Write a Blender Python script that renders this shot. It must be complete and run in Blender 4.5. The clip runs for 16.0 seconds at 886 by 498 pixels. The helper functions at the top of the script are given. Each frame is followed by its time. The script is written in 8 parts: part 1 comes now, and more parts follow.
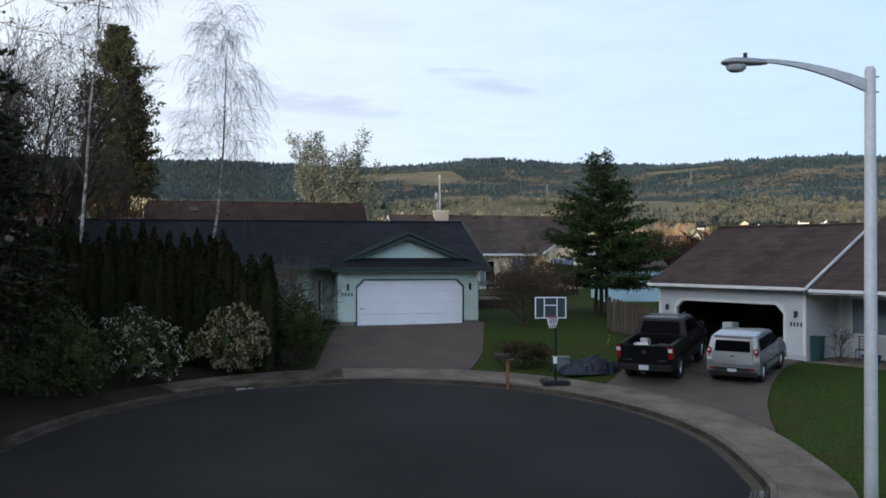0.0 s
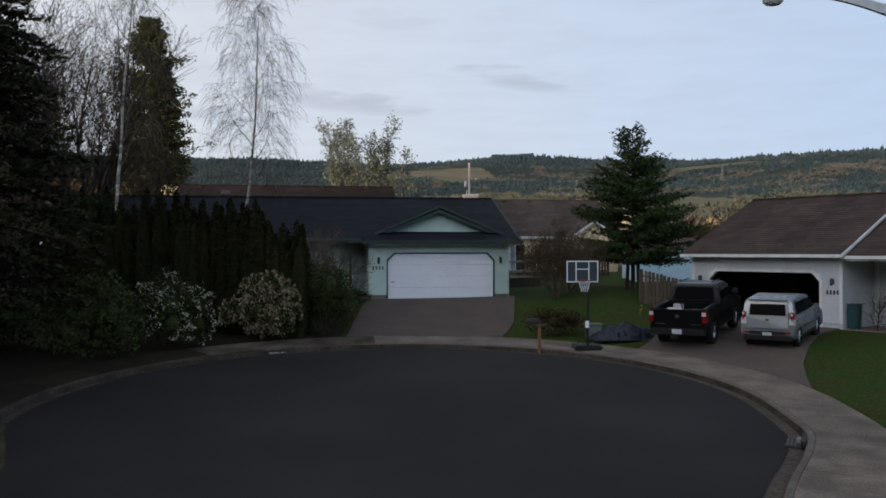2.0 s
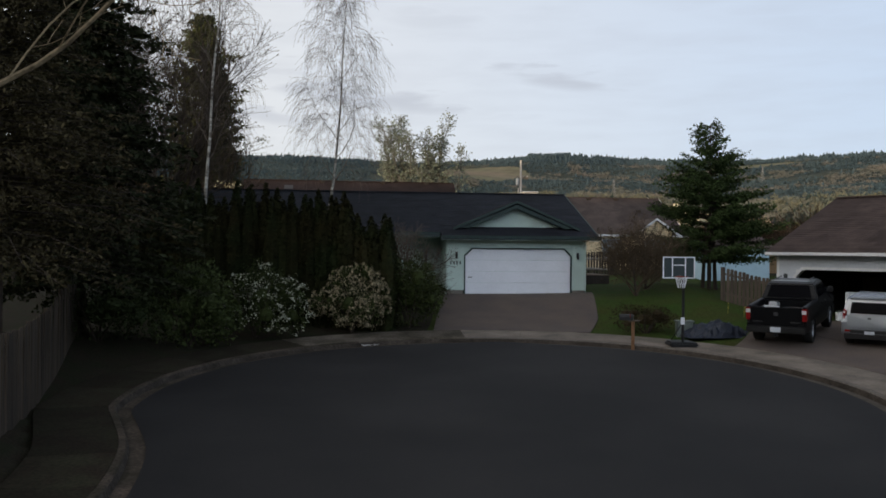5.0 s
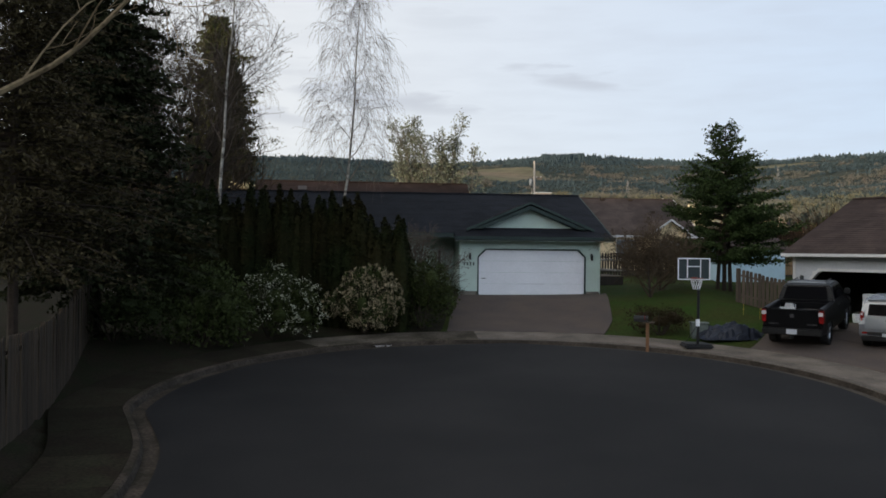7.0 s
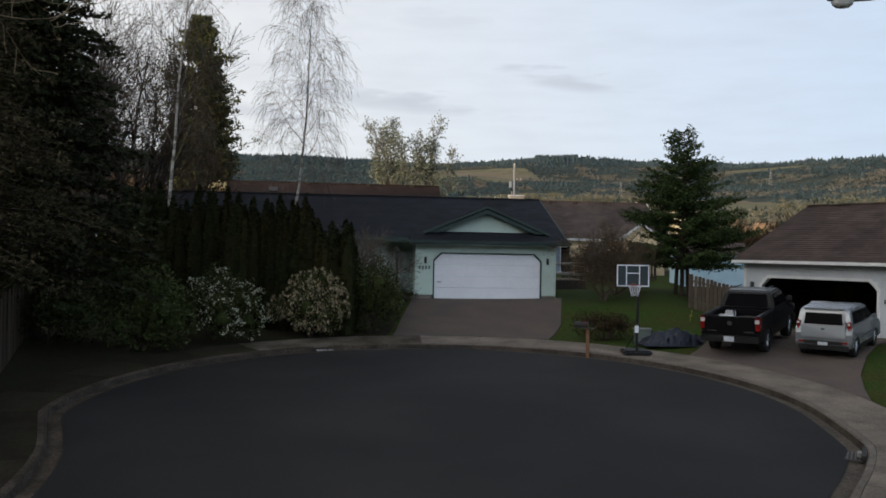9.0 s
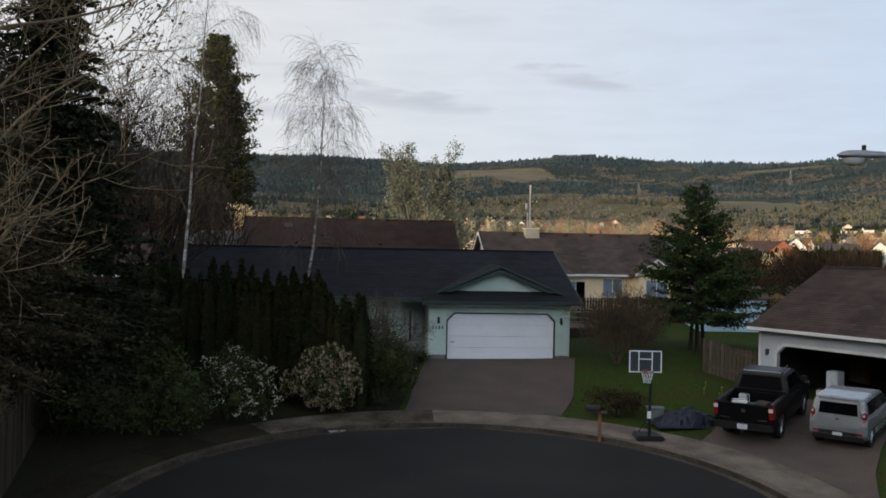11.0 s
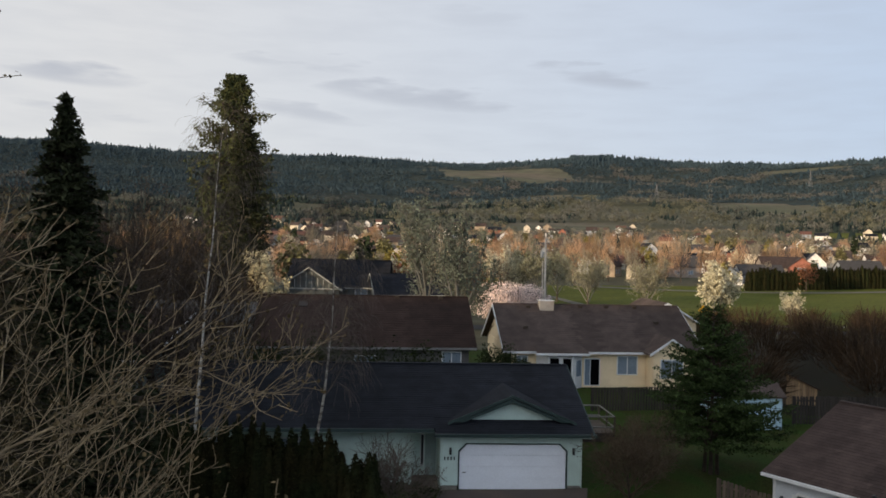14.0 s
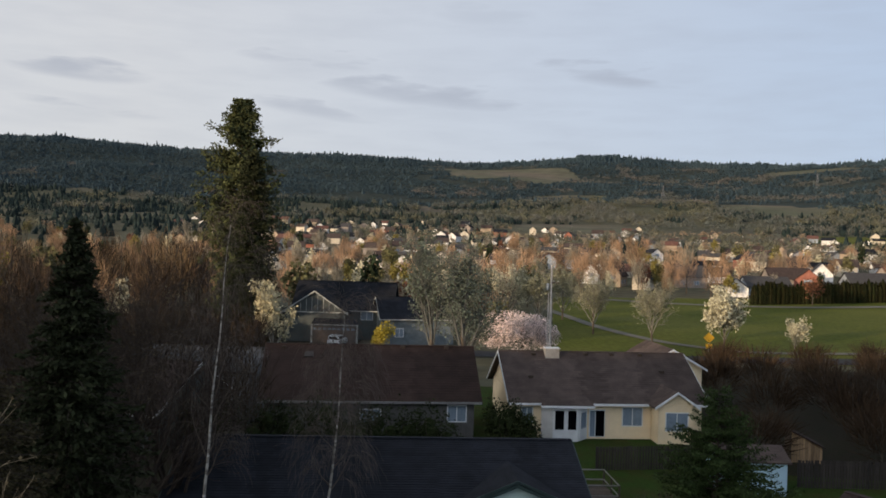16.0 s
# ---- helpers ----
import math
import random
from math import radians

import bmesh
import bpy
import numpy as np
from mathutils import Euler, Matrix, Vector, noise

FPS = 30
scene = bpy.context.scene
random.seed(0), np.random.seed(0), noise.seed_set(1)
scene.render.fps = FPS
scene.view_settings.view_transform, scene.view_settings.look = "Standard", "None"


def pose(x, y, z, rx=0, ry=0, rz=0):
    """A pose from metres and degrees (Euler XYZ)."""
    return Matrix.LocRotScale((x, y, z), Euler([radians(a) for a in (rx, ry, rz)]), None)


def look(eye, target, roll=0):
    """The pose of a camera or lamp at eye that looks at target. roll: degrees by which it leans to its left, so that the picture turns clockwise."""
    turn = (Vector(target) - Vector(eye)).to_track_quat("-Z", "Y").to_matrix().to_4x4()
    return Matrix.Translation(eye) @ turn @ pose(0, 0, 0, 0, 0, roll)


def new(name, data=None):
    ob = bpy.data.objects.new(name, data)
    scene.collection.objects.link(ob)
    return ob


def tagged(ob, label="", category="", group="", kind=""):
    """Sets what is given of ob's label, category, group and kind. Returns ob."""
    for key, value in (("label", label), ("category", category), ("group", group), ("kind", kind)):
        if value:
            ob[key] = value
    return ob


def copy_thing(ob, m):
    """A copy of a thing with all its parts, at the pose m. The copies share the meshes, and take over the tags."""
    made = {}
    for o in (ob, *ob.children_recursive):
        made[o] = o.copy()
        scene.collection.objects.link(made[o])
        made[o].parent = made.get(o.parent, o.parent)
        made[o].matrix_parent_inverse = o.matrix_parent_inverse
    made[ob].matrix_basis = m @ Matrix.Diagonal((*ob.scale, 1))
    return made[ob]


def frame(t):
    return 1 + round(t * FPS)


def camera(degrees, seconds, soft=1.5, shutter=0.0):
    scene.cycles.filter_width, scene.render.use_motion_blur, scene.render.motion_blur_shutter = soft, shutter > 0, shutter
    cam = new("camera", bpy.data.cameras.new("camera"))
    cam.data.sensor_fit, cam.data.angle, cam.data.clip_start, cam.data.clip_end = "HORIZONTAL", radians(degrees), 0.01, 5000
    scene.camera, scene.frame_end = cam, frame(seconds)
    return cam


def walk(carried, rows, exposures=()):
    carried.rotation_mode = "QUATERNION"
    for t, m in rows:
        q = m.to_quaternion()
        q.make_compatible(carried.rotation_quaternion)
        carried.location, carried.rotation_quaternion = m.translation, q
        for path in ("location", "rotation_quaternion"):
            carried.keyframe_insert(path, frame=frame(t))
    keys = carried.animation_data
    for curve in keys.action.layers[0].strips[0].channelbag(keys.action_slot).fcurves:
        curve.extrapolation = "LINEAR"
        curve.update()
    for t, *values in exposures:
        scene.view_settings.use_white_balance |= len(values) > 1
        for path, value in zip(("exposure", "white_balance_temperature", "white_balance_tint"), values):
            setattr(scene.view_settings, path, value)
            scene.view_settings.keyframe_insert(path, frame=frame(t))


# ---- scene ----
cam = camera(54.3, 16.0, 1.7)
METRES, EYE, TILT, LEAN, TURN = 18.7, 3.34, 0.3, 0.0, 0.0
ROWS = [
    (0.0, 0.0, 0.0, 0.0, 0.0, 0.0, 0.0),
    (0.5, -0.0006, -0.0002, -0.009, 0.4, -0.09, 0.04),
    (1.0, -0.0014, 0.0006, -0.0227, 0.86, -0.14, 0.06),
    (1.5, -0.0025, 0.0006, -0.0396, 1.35, -0.15, 0.1),
    (2.0, -0.0039, 0.0005, -0.0587, 1.92, -0.19, 0.14),
    (2.5, -0.005, 0.0003, -0.0655, 2.37, -0.22, 0.15),
    (3.0, -0.0062, 0.001, -0.0724, 2.53, -0.23, 0.13),
    (3.5, -0.0216, 0.0019, -0.0731, 2.64, -0.23, -0.08),
    (4.0, -0.0741, -0.0005, -0.07, 3.16, -0.21, 0.19),
    (4.5, -0.1093, -0.0033, -0.068, 3.76, -0.28, -0.16),
    (7.0, -0.1106, 0.0001, -0.0667, 5.09, -0.26, -0.53),
    (7.5, -0.0727, 0.0026, -0.0682, 5.06, -0.26, -0.81),
    (8.0, -0.0329, 0.005, -0.0694, 4.36, -0.24, -0.95),
    (10.5, -0.0122, 0.0047, 0.0372, 5.6, -0.29, -1.04),
    (11.0, -0.0105, 0.0063, 0.0934, 5.82, -0.33, -1.06),
    (11.5, -0.0094, 0.008, 0.148, 6.03, -0.37, -1.1),
    (12.0, -0.0077, 0.0128, 0.2028, 6.23, -0.38, -1.08),
    (12.5, -0.0052, 0.0163, 0.2567, 6.41, -0.41, -1.14),
    (13.0, -0.0043, 0.0157, 0.3103, 6.6, -0.44, -1.12),
    (13.5, -0.0039, 0.0134, 0.3637, 6.79, -0.46, -1.11),
    (14.0, -0.0059, 0.0134, 0.419, 6.94, -0.48, -1.18),
    (14.5, -0.0083, 0.0138, 0.4737, 7.09, -0.52, -1.25),
    (15.0, -0.0093, 0.0111, 0.5281, 7.24, -0.56, -1.35),
    (15.5, -0.0104, 0.0073, 0.5833, 7.32, -0.6, -1.43),
    (16.0, -0.0124, 0.0089, 0.6365, 7.32, -0.64, -1.53),
]
walk(cam, [(t, pose(0, 0, EYE, TILT, LEAN, TURN) @ pose(METRES * x, METRES * y, METRES * z, 90 + pitch, roll, yaw)) for t, x, y, z, yaw, pitch, roll in ROWS],
     exposures=[(0.0, 0.35, 6400, 8), (0.5, 0.0, 6450, 9), (1.0, 0.0, 6500, 10), (2.0, -0.05, 6800, 10), (4.0, 0.0, 7200, 10), (7.0, 0.15, 7300, 9), (8.0, 0.15, 7300, 9), (10.5, 0.12, 7300, 10), (11.2, 0.03, 7300, 10), (12.5, 0.0, 7250, 10), (14.5, -0.15, 7050, 10), (16.0, -0.23, 6900, 10)])

# ---- world and sun ----
SUN_EL, SUN_AZ = 9.0, 222.0          # degrees; azimuth clockwise from +y, low behind the camera to its left


def build_world():
    w = bpy.data.worlds.new("evening_sky")
    scene.world = w
    w.use_nodes = True
    nt = w.node_tree
    nt.nodes.clear()
    N = nt.nodes.new
    L = nt.links.new
    out, bg = N("ShaderNodeOutputWorld"), N("ShaderNodeBackground")
    sky = N("ShaderNodeTexSky")
    sky.sky_type = "NISHITA"
    sky.sun_disc = False
    sky.sun_elevation, sky.sun_rotation = radians(SUN_EL), radians(SUN_AZ)
    sky.air_density, sky.dust_density, sky.ozone_density = 1.0, 1.5, 1.5
    tc = N("ShaderNodeTexCoord")
    # thin high overcast over the clear sky: pale grey, bluer towards the right and upwards
    sep = N("ShaderNodeSeparateXYZ")
    L(tc.outputs["Generated"], sep.inputs[0])
    grad = N("ShaderNodeMapRange")
    L(sep.outputs["X"], grad.inputs["Value"])
    grad.inputs["From Min"].default_value, grad.inputs["From Max"].default_value = -0.45, 0.5
    veil = N("ShaderNodeMix")
    veil.data_type = "RGBA"
    veil.inputs["A"].default_value = (6.9, 7.3, 8.1, 1)
    veil.inputs["B"].default_value = (4.5, 5.9, 8.4, 1)
    L(grad.outputs["Result"], veil.inputs["Factor"])
    mix = N("ShaderNodeMix")
    mix.data_type = "RGBA"
    mix.inputs["Factor"].default_value = 0.88
    L(sky.outputs[0], mix.inputs["A"])
    L(veil.outputs["Result"], mix.inputs["B"])
    # long flat cloud streaks low over the hills: (azimuth, elevation, half-length, half-height, strength) as tangents
    def op(kind, x, y=None):
        n = N("ShaderNodeMath")
        n.operation = kind
        for k, q in enumerate((x, y)):
            if q is None:
                continue
            if isinstance(q, (int, float)):
                n.inputs[k].default_value = q
            else:
                L(q, n.inputs[k])
        return n.outputs[0]
    nz = N("ShaderNodeTexNoise")
    mp = N("ShaderNodeMapping")
    mp.inputs["Scale"].default_value = (7.0, 7.0, 40.0)
    L(tc.outputs["Generated"], mp.inputs[0])
    L(mp.outputs[0], nz.inputs["Vector"])
    nz.inputs["Scale"].default_value, nz.inputs["Detail"].default_value = 1.6, 6.0
    wob = op("SUBTRACT", nz.outputs["Fac"], 0.5)
    ta, te = op("DIVIDE", sep.outputs["X"], sep.outputs["Y"]), op("DIVIDE", sep.outputs["Z"], sep.outputs["Y"])
    mask = 0.0
    for a0, e0, wa, we, k in ((0.062, 0.196, 0.085, 0.015, 0.6), (-0.144, 0.172, 0.13, 0.017, 0.6), (-0.294, 0.214, 0.085, 0.013, 0.5), (-0.275, 0.152, 0.07, 0.010, 0.45),
                              (-0.60, 0.204, 0.10, 0.015, 0.65), (-0.56, 0.155, 0.095, 0.009, 0.5), (-0.09, 0.265, 0.06, 0.018, 0.22), (0.36, 0.25, 0.14, 0.02, 0.15)):
        da = op("SUBTRACT", ta, a0)
        de = op("SUBTRACT", te, e0)
        de = op("ADD", de, op("MULTIPLY", da, 0.13))
        de = op("ADD", de, op("MULTIPLY", wob, we * 2.2))
        qa, qe = op("DIVIDE", da, wa), op("DIVIDE", de, we)
        d = op("ADD", op("MULTIPLY", qa, qa), op("MULTIPLY", qe, qe))
        d = op("ADD", d, op("MULTIPLY", wob, 4.2))
        one = N("ShaderNodeMapRange")
        one.interpolation_type = "SMOOTHSTEP"
        L(d, one.inputs["Value"])
        one.inputs["From Min"].default_value, one.inputs["From Max"].default_value = 1.25, -0.5
        one.inputs["To Max"].default_value = k
        mask = op("MAXIMUM", mask, one.outputs["Result"])
    front = op("GREATER_THAN", sep.outputs["Y"], 0.05)
    mask = op("MULTIPLY", mask, front)
    broad = N("ShaderNodeMapRange")
    L(nz.outputs["Fac"], broad.inputs["Value"])
    broad.inputs["From Min"].default_value, broad.inputs["From Max"].default_value = 0.4, 0.8
    broad.inputs["To Max"].default_value = 0.22
    mask = op("MAXIMUM", mask, broad.outputs["Result"])
    cl = N("ShaderNodeMix")
    cl.data_type = "RGBA"
    L(mask, cl.inputs["Factor"])
    L(mix.outputs["Result"], cl.inputs["A"])
    cl.inputs["B"].default_value = (3.6, 4.1, 5.2, 1)
    # dimmer towards the zenith, as a low sun leaves it
    zen = N("ShaderNodeMapRange")
    zen.interpolation_type = "SMOOTHSTEP"
    L(sep.outputs["Z"], zen.inputs["Value"])
    zen.inputs["From Min"].default_value, zen.inputs["From Max"].default_value = 0.22, 0.95
    zen.inputs["To Min"].default_value, zen.inputs["To Max"].default_value = 1.0, 0.4
    # and brighter round the low sun
    az, el = radians(SUN_AZ), radians(SUN_EL)
    dotp = N("ShaderNodeVectorMath")
    dotp.operation = "DOT_PRODUCT"
    L(tc.outputs["Generated"], dotp.inputs[0])
    dotp.inputs[1].default_value = (math.sin(az) * math.cos(el), math.cos(az) * math.cos(el), math.sin(el))
    glow = N("ShaderNodeMapRange")
    glow.interpolation_type = "SMOOTHSTEP"
    L(dotp.outputs["Value"], glow.inputs["Value"])
    glow.inputs["From Min"].default_value, glow.inputs["From Max"].default_value = -0.2, 1.0
    glow.inputs["To Min"].default_value, glow.inputs["To Max"].default_value = 1.0, 2.35
    dim = N("ShaderNodeMix")
    dim.data_type, dim.blend_type = "RGBA", "MULTIPLY"
    dim.inputs["Factor"].default_value = 1.0
    L(cl.outputs["Result"], dim.inputs["A"])
    both = N("ShaderNodeMath")
    both.operation = "MULTIPLY"
    L(zen.outputs["Result"], both.inputs[0])
    L(glow.outputs["Result"], both.inputs[1])
    L(both.outputs[0], dim.inputs["B"])
    L(dim.outputs["Result"], bg.inputs["Color"])
    bg.inputs["Strength"].default_value = 0.118
    L(bg.outputs[0], out.inputs["Surface"])


build_world()
sun = new("sun", bpy.data.lights.new("sun", "SUN"))
sun.data.energy, sun.data.angle, sun.data.color = 5.0, radians(0.8), (1.0, 0.79, 0.57)
_az, _el = radians(SUN_AZ), radians(SUN_EL)
_to_sun = Vector((math.sin(_az) * math.cos(_el), math.cos(_az) * math.cos(_el), math.sin(_el)))
sun.matrix_world = look((0, 0, 60), Vector((0, 0, 60)) - _to_sun)

# ---- materials ----
MATS = {}


def mat(name, col, rough=0.8, metal=0.0, var=0.25, scale=1.5, fine=30.0, bump=0.15, island=0.0, obj=0.0, col2=None, spec=0.4, coat=0.0, stretch=(1, 1, 1), dist=0.01):
    """A weathered surface: base colour varied at two scales, optional second colour in patches, fine relief."""
    if name in MATS:
        return MATS[name]
    m = bpy.data.materials.new(name)
    MATS[name] = m
    m.use_nodes = True
    nt = m.node_tree
    N, L = nt.nodes.new, nt.links.new
    b = nt.nodes["Principled BSDF"]
    geo = N("ShaderNodeNewGeometry")
    mp = N("ShaderNodeMapping")
    mp.inputs["Scale"].default_value = stretch
    L(geo.outputs["Position"], mp.inputs[0])
    n1, n2 = N("ShaderNodeTexNoise"), N("ShaderNodeTexNoise")
    n1.inputs["Scale"].default_value, n1.inputs["Detail"].default_value = scale, 4
    n2.inputs["Scale"].default_value, n2.inputs["Detail"].default_value = fine, 3
    L(mp.outputs[0], n1.inputs["Vector"])
    L(mp.outputs[0], n2.inputs["Vector"])
    mr = N("ShaderNodeMapRange")
    L(n1.outputs["Fac"], mr.inputs["Value"])
    mr.inputs["From Min"].default_value, mr.inputs["From Max"].default_value = 0.35, 0.65
    mx = N("ShaderNodeMix")
    mx.data_type = "RGBA"
    d = 1 - var
    mx.inputs["A"].default_value = (*col, 1)
    c2 = col2 or tuple(c * d for c in col)
    mx.inputs["B"].default_value = (*c2, 1)
    L(mr.outputs["Result"], mx.inputs["Factor"])
    val = N("ShaderNodeMapRange")
    L(n2.outputs["Fac"], val.inputs["Value"])
    val.inputs["From Min"].default_value, val.inputs["From Max"].default_value = 0.3, 0.7
    val.inputs["To Min"].default_value, val.inputs["To Max"].default_value = 1 - var * 0.7, 1 + var * 0.7
    hsv = N("ShaderNodeHueSaturation")
    L(mx.outputs["Result"], hsv.inputs["Color"])
    last = val.outputs["Result"]
    for amount, sock in ((island, geo.outputs["Random Per Island"]), (obj, None)):
        if not amount:
            continue
        if sock is None:
            sock = N("ShaderNodeObjectInfo").outputs["Random"]
        r = N("ShaderNodeMapRange")
        L(sock, r.inputs["Value"])
        r.inputs["To Min"].default_value, r.inputs["To Max"].default_value = 1 - amount, 1 + amount
        mul = N("ShaderNodeMath")
        mul.operation = "MULTIPLY"
        L(last, mul.inputs[0])
        L(r.outputs["Result"], mul.inputs[1])
        last = mul.outputs[0]
    L(last, hsv.inputs["Value"])
    L(hsv.outputs["Color"], b.inputs["Base Color"])
    b.inputs["Roughness"].default_value, b.inputs["Metallic"].default_value = rough, metal
    b.inputs["Specular IOR Level"].default_value = spec
    b.inputs["Coat Weight"].default_value = coat
    if bump:
        bp = N("ShaderNodeBump")
        bp.inputs["Strength"].default_value, bp.inputs["Distance"].default_value = bump, dist
        L(n2.outputs["Fac"], bp.inputs["Height"])
        L(bp.outputs[0], b.inputs["Normal"])
    return m


def glass(name, col, rough=0.06):
    m = mat(name, col, rough, 0.0, 0.15, 0.8, 6, 0, spec=0.5)
    return m


def leafmat(name, col, var=0.3, island=0.45, rough=0.75, scale=1.2, col2=None):
    m = mat(name, col, rough, 0, var, scale, 9.0, 0, island=island, spec=0.05, col2=col2)
    return m


asphalt = mat("asphalt", (0.0130, 0.0123, 0.0122), 0.85, 0, 0.45, 0.27, 60, 0.4, spec=0.18, col2=(0.0222, 0.0206, 0.0200))
asphalt_worn = mat("asphalt_worn", (0.034, 0.034, 0.037), 0.9, 0, 0.35, 1.3, 50, 0.3, spec=0.2)
concrete = mat("concrete", (0.190, 0.155, 0.126), 0.92, 0, 0.35, 1.1, 22, 0.3, obj=0.14, spec=0.2, col2=(0.105, 0.088, 0.070))
# left slabs: dirt cover, darkened further for tree shade the scene lacks
dirtshade = mat("dirty_shaded_concrete", (0.021, 0.015, 0.010), 0.95, 0, 0.45, 1.6, 16, 0.4, obj=0.2, spec=0.1, col2=(0.026, 0.024, 0.014))
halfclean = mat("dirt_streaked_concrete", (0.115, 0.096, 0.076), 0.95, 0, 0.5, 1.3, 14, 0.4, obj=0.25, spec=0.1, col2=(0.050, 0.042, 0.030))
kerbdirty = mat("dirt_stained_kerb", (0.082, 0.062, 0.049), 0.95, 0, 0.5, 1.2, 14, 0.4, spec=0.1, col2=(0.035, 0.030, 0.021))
# the kerb's upright face, darker than its top
kerbface = mat("dark_kerb_face", (0.034, 0.028, 0.023), 0.95, 0, 0.5, 1.6, 16, 0.4, spec=0.1, col2=(0.070, 0.057, 0.046))
gutterpan = mat("silted_gutter", (0.100, 0.083, 0.066), 0.95, 0, 0.45, 1.1, 14, 0.4, spec=0.1, col2=(0.060, 0.052, 0.044))
kerbmat = mat("kerb_concrete", (0.145, 0.125, 0.105), 0.92, 0, 0.4, 1.4, 18, 0.3, obj=0.1, spec=0.2, col2=(0.10, 0.085, 0.07))
driveconc = mat("driveway_concrete", (0.112, 0.085, 0.069), 0.92, 0, 0.3, 0.8, 30, 0.3, spec=0.2, obj=0.06, col2=(0.09, 0.071, 0.063))
lawn = mat("lawn", (0.029, 0.056, 0.011), 0.95, 0, 0.6, 0.6, 14, 0.6, spec=0.05, col2=(0.041, 0.047, 0.013), dist=0.04)
parkgrass = mat("park_grass", (0.078, 0.092, 0.016), 0.95, 0, 0.35, 0.03, 1.2, 0.3, spec=0.05, col2=(0.115, 0.118, 0.028))
valley = mat("valley_ground", (0.106, 0.096, 0.066), 0.95, 0, 0.4, 0.008, 0.2, 0, spec=0.1, col2=(0.070, 0.072, 0.040))
hillgrass = mat("hill_pasture", (0.092, 0.098, 0.062), 0.95, 0, 0.3, 0.0045, 0.03, 0, spec=0.1, col2=(0.130, 0.108, 0.080))
# bluish cast holds distance haze over the far slopes
forest = mat("hazed_forest_floor", (0.030, 0.042, 0.040), 0.95, 0, 0.4, 0.008, 0.05, 0, spec=0.05, col2=(0.040, 0.046, 0.038))
soil = mat("bark_soil", (0.024, 0.018, 0.012), 0.95, 0, 0.5, 1.5, 20, 0.5, spec=0.1, col2=(0.019, 0.020, 0.010))
white = mat("white_paint", (0.82, 0.84, 0.88), 0.5, 0, 0.06, 0.9, 14, 0.05)
whitetrim = mat("white_trim", (0.68, 0.68, 0.67), 0.6, 0, 0.12, 1.5, 20, 0.08)
mint = mat("mint_siding", (0.50, 0.62, 0.56), 0.7, 0, 0.1, 1.2, 24, 0.1, spec=0.25)
darkgreen = mat("dark_green_trim", (0.024, 0.046, 0.042), 0.6, 0, 0.2, 2, 20, 0.1)
shing_blue = mat("blue_grey_shingle", (0.0185, 0.0205, 0.0260), 0.95, 0, 0.3, 1.3, 26, 0.5, spec=0.15, island=0.22, obj=0.1)
shing_brown = mat("brown_shingle", (0.070, 0.050, 0.044), 0.95, 0, 0.3, 1.3, 26, 0.5, spec=0.15, island=0.2, obj=0.1)
shing_grey = mat("warm_grey_shingle", (0.084, 0.063, 0.055), 0.95, 0, 0.3, 1.0, 20, 0.5, spec=0.15, island=0.2)
shing_red = mat("red_brown_shingle", (0.044, 0.028, 0.023), 0.95, 0, 0.3, 1.0, 20, 0.5, spec=0.15, island=0.2)
cream = mat("cream_siding", (0.80, 0.63, 0.40), 0.75, 0, 0.1, 0.9, 18, 0.1)
paleblue = mat("pale_blue_siding", (0.40, 0.56, 0.64), 0.75, 0, 0.12, 0.9, 18, 0.1)
greywhite = mat("grey_white_siding", (0.52, 0.545, 0.575), 0.75, 0, 0.12, 0.9, 18, 0.1)
greysiding = mat("grey_siding", (0.075, 0.088, 0.085), 0.8, 0, 0.2, 0.9, 18, 0.1)
found = mat("foundation", (0.22, 0.20, 0.17), 0.9, 0, 0.3, 2, 24, 0.3)
# near-black fill put where openings show only shade
shadefill = mat("recess_shade", (0.03, 0.028, 0.026), 0.9, 0, 0.4, 1, 10, 0.1)
fencewood = mat("weathered_fence", (0.115, 0.085, 0.062), 0.9, 0, 0.35, 1.0, 12, 0.4, obj=0.25, stretch=(1, 1, 0.15))
black = mat("black_plastic", (0.012, 0.012, 0.013), 0.45, 0, 0.2, 3, 30, 0.05)
blackpaint = mat("black_car_paint", (0.004, 0.004, 0.005), 0.36, 0.0, 0.2, 3, 60, 0, coat=0.0, spec=0.22)
silverpaint = mat("silver_car_paint", (0.36, 0.385, 0.415), 0.27, 0.65, 0.06, 1.5, 60, 0, coat=0.5)
carglass = mat("tinted_glass", (0.003, 0.003, 0.004), 0.08, 0.0, 0.15, 0.8, 6, 0, spec=0.02)
winglass = glass("window_glass", (0.20, 0.25, 0.30))
tyre = mat("tyre_rubber", (0.015, 0.015, 0.015), 0.85, 0, 0.2, 5, 60, 0.2)
alloy = mat("alloy", (0.45, 0.46, 0.47), 0.3, 0.9, 0.1, 5, 40, 0)
chrome = mat("chrome", (0.6, 0.6, 0.62), 0.15, 1.0, 0.05, 5, 40, 0)
redlens = mat("red_lens", (0.22, 0.010, 0.010), 0.2, 0, 0.15, 6, 30, 0)
clearlens = mat("clear_lens", (0.55, 0.55, 0.55), 0.15, 0, 0.1, 6, 30, 0)
plate = mat("number_plate", (0.55, 0.58, 0.62), 0.5, 0, 0.1, 10, 60, 0)
galv = mat("galvanised_steel", (0.56, 0.57, 0.58), 0.55, 0.35, 0.12, 1.2, 12, 0.05)
lampgrey = mat("lamp_housing", (0.33, 0.35, 0.36), 0.5, 0.3, 0.15, 3, 20, 0.05)
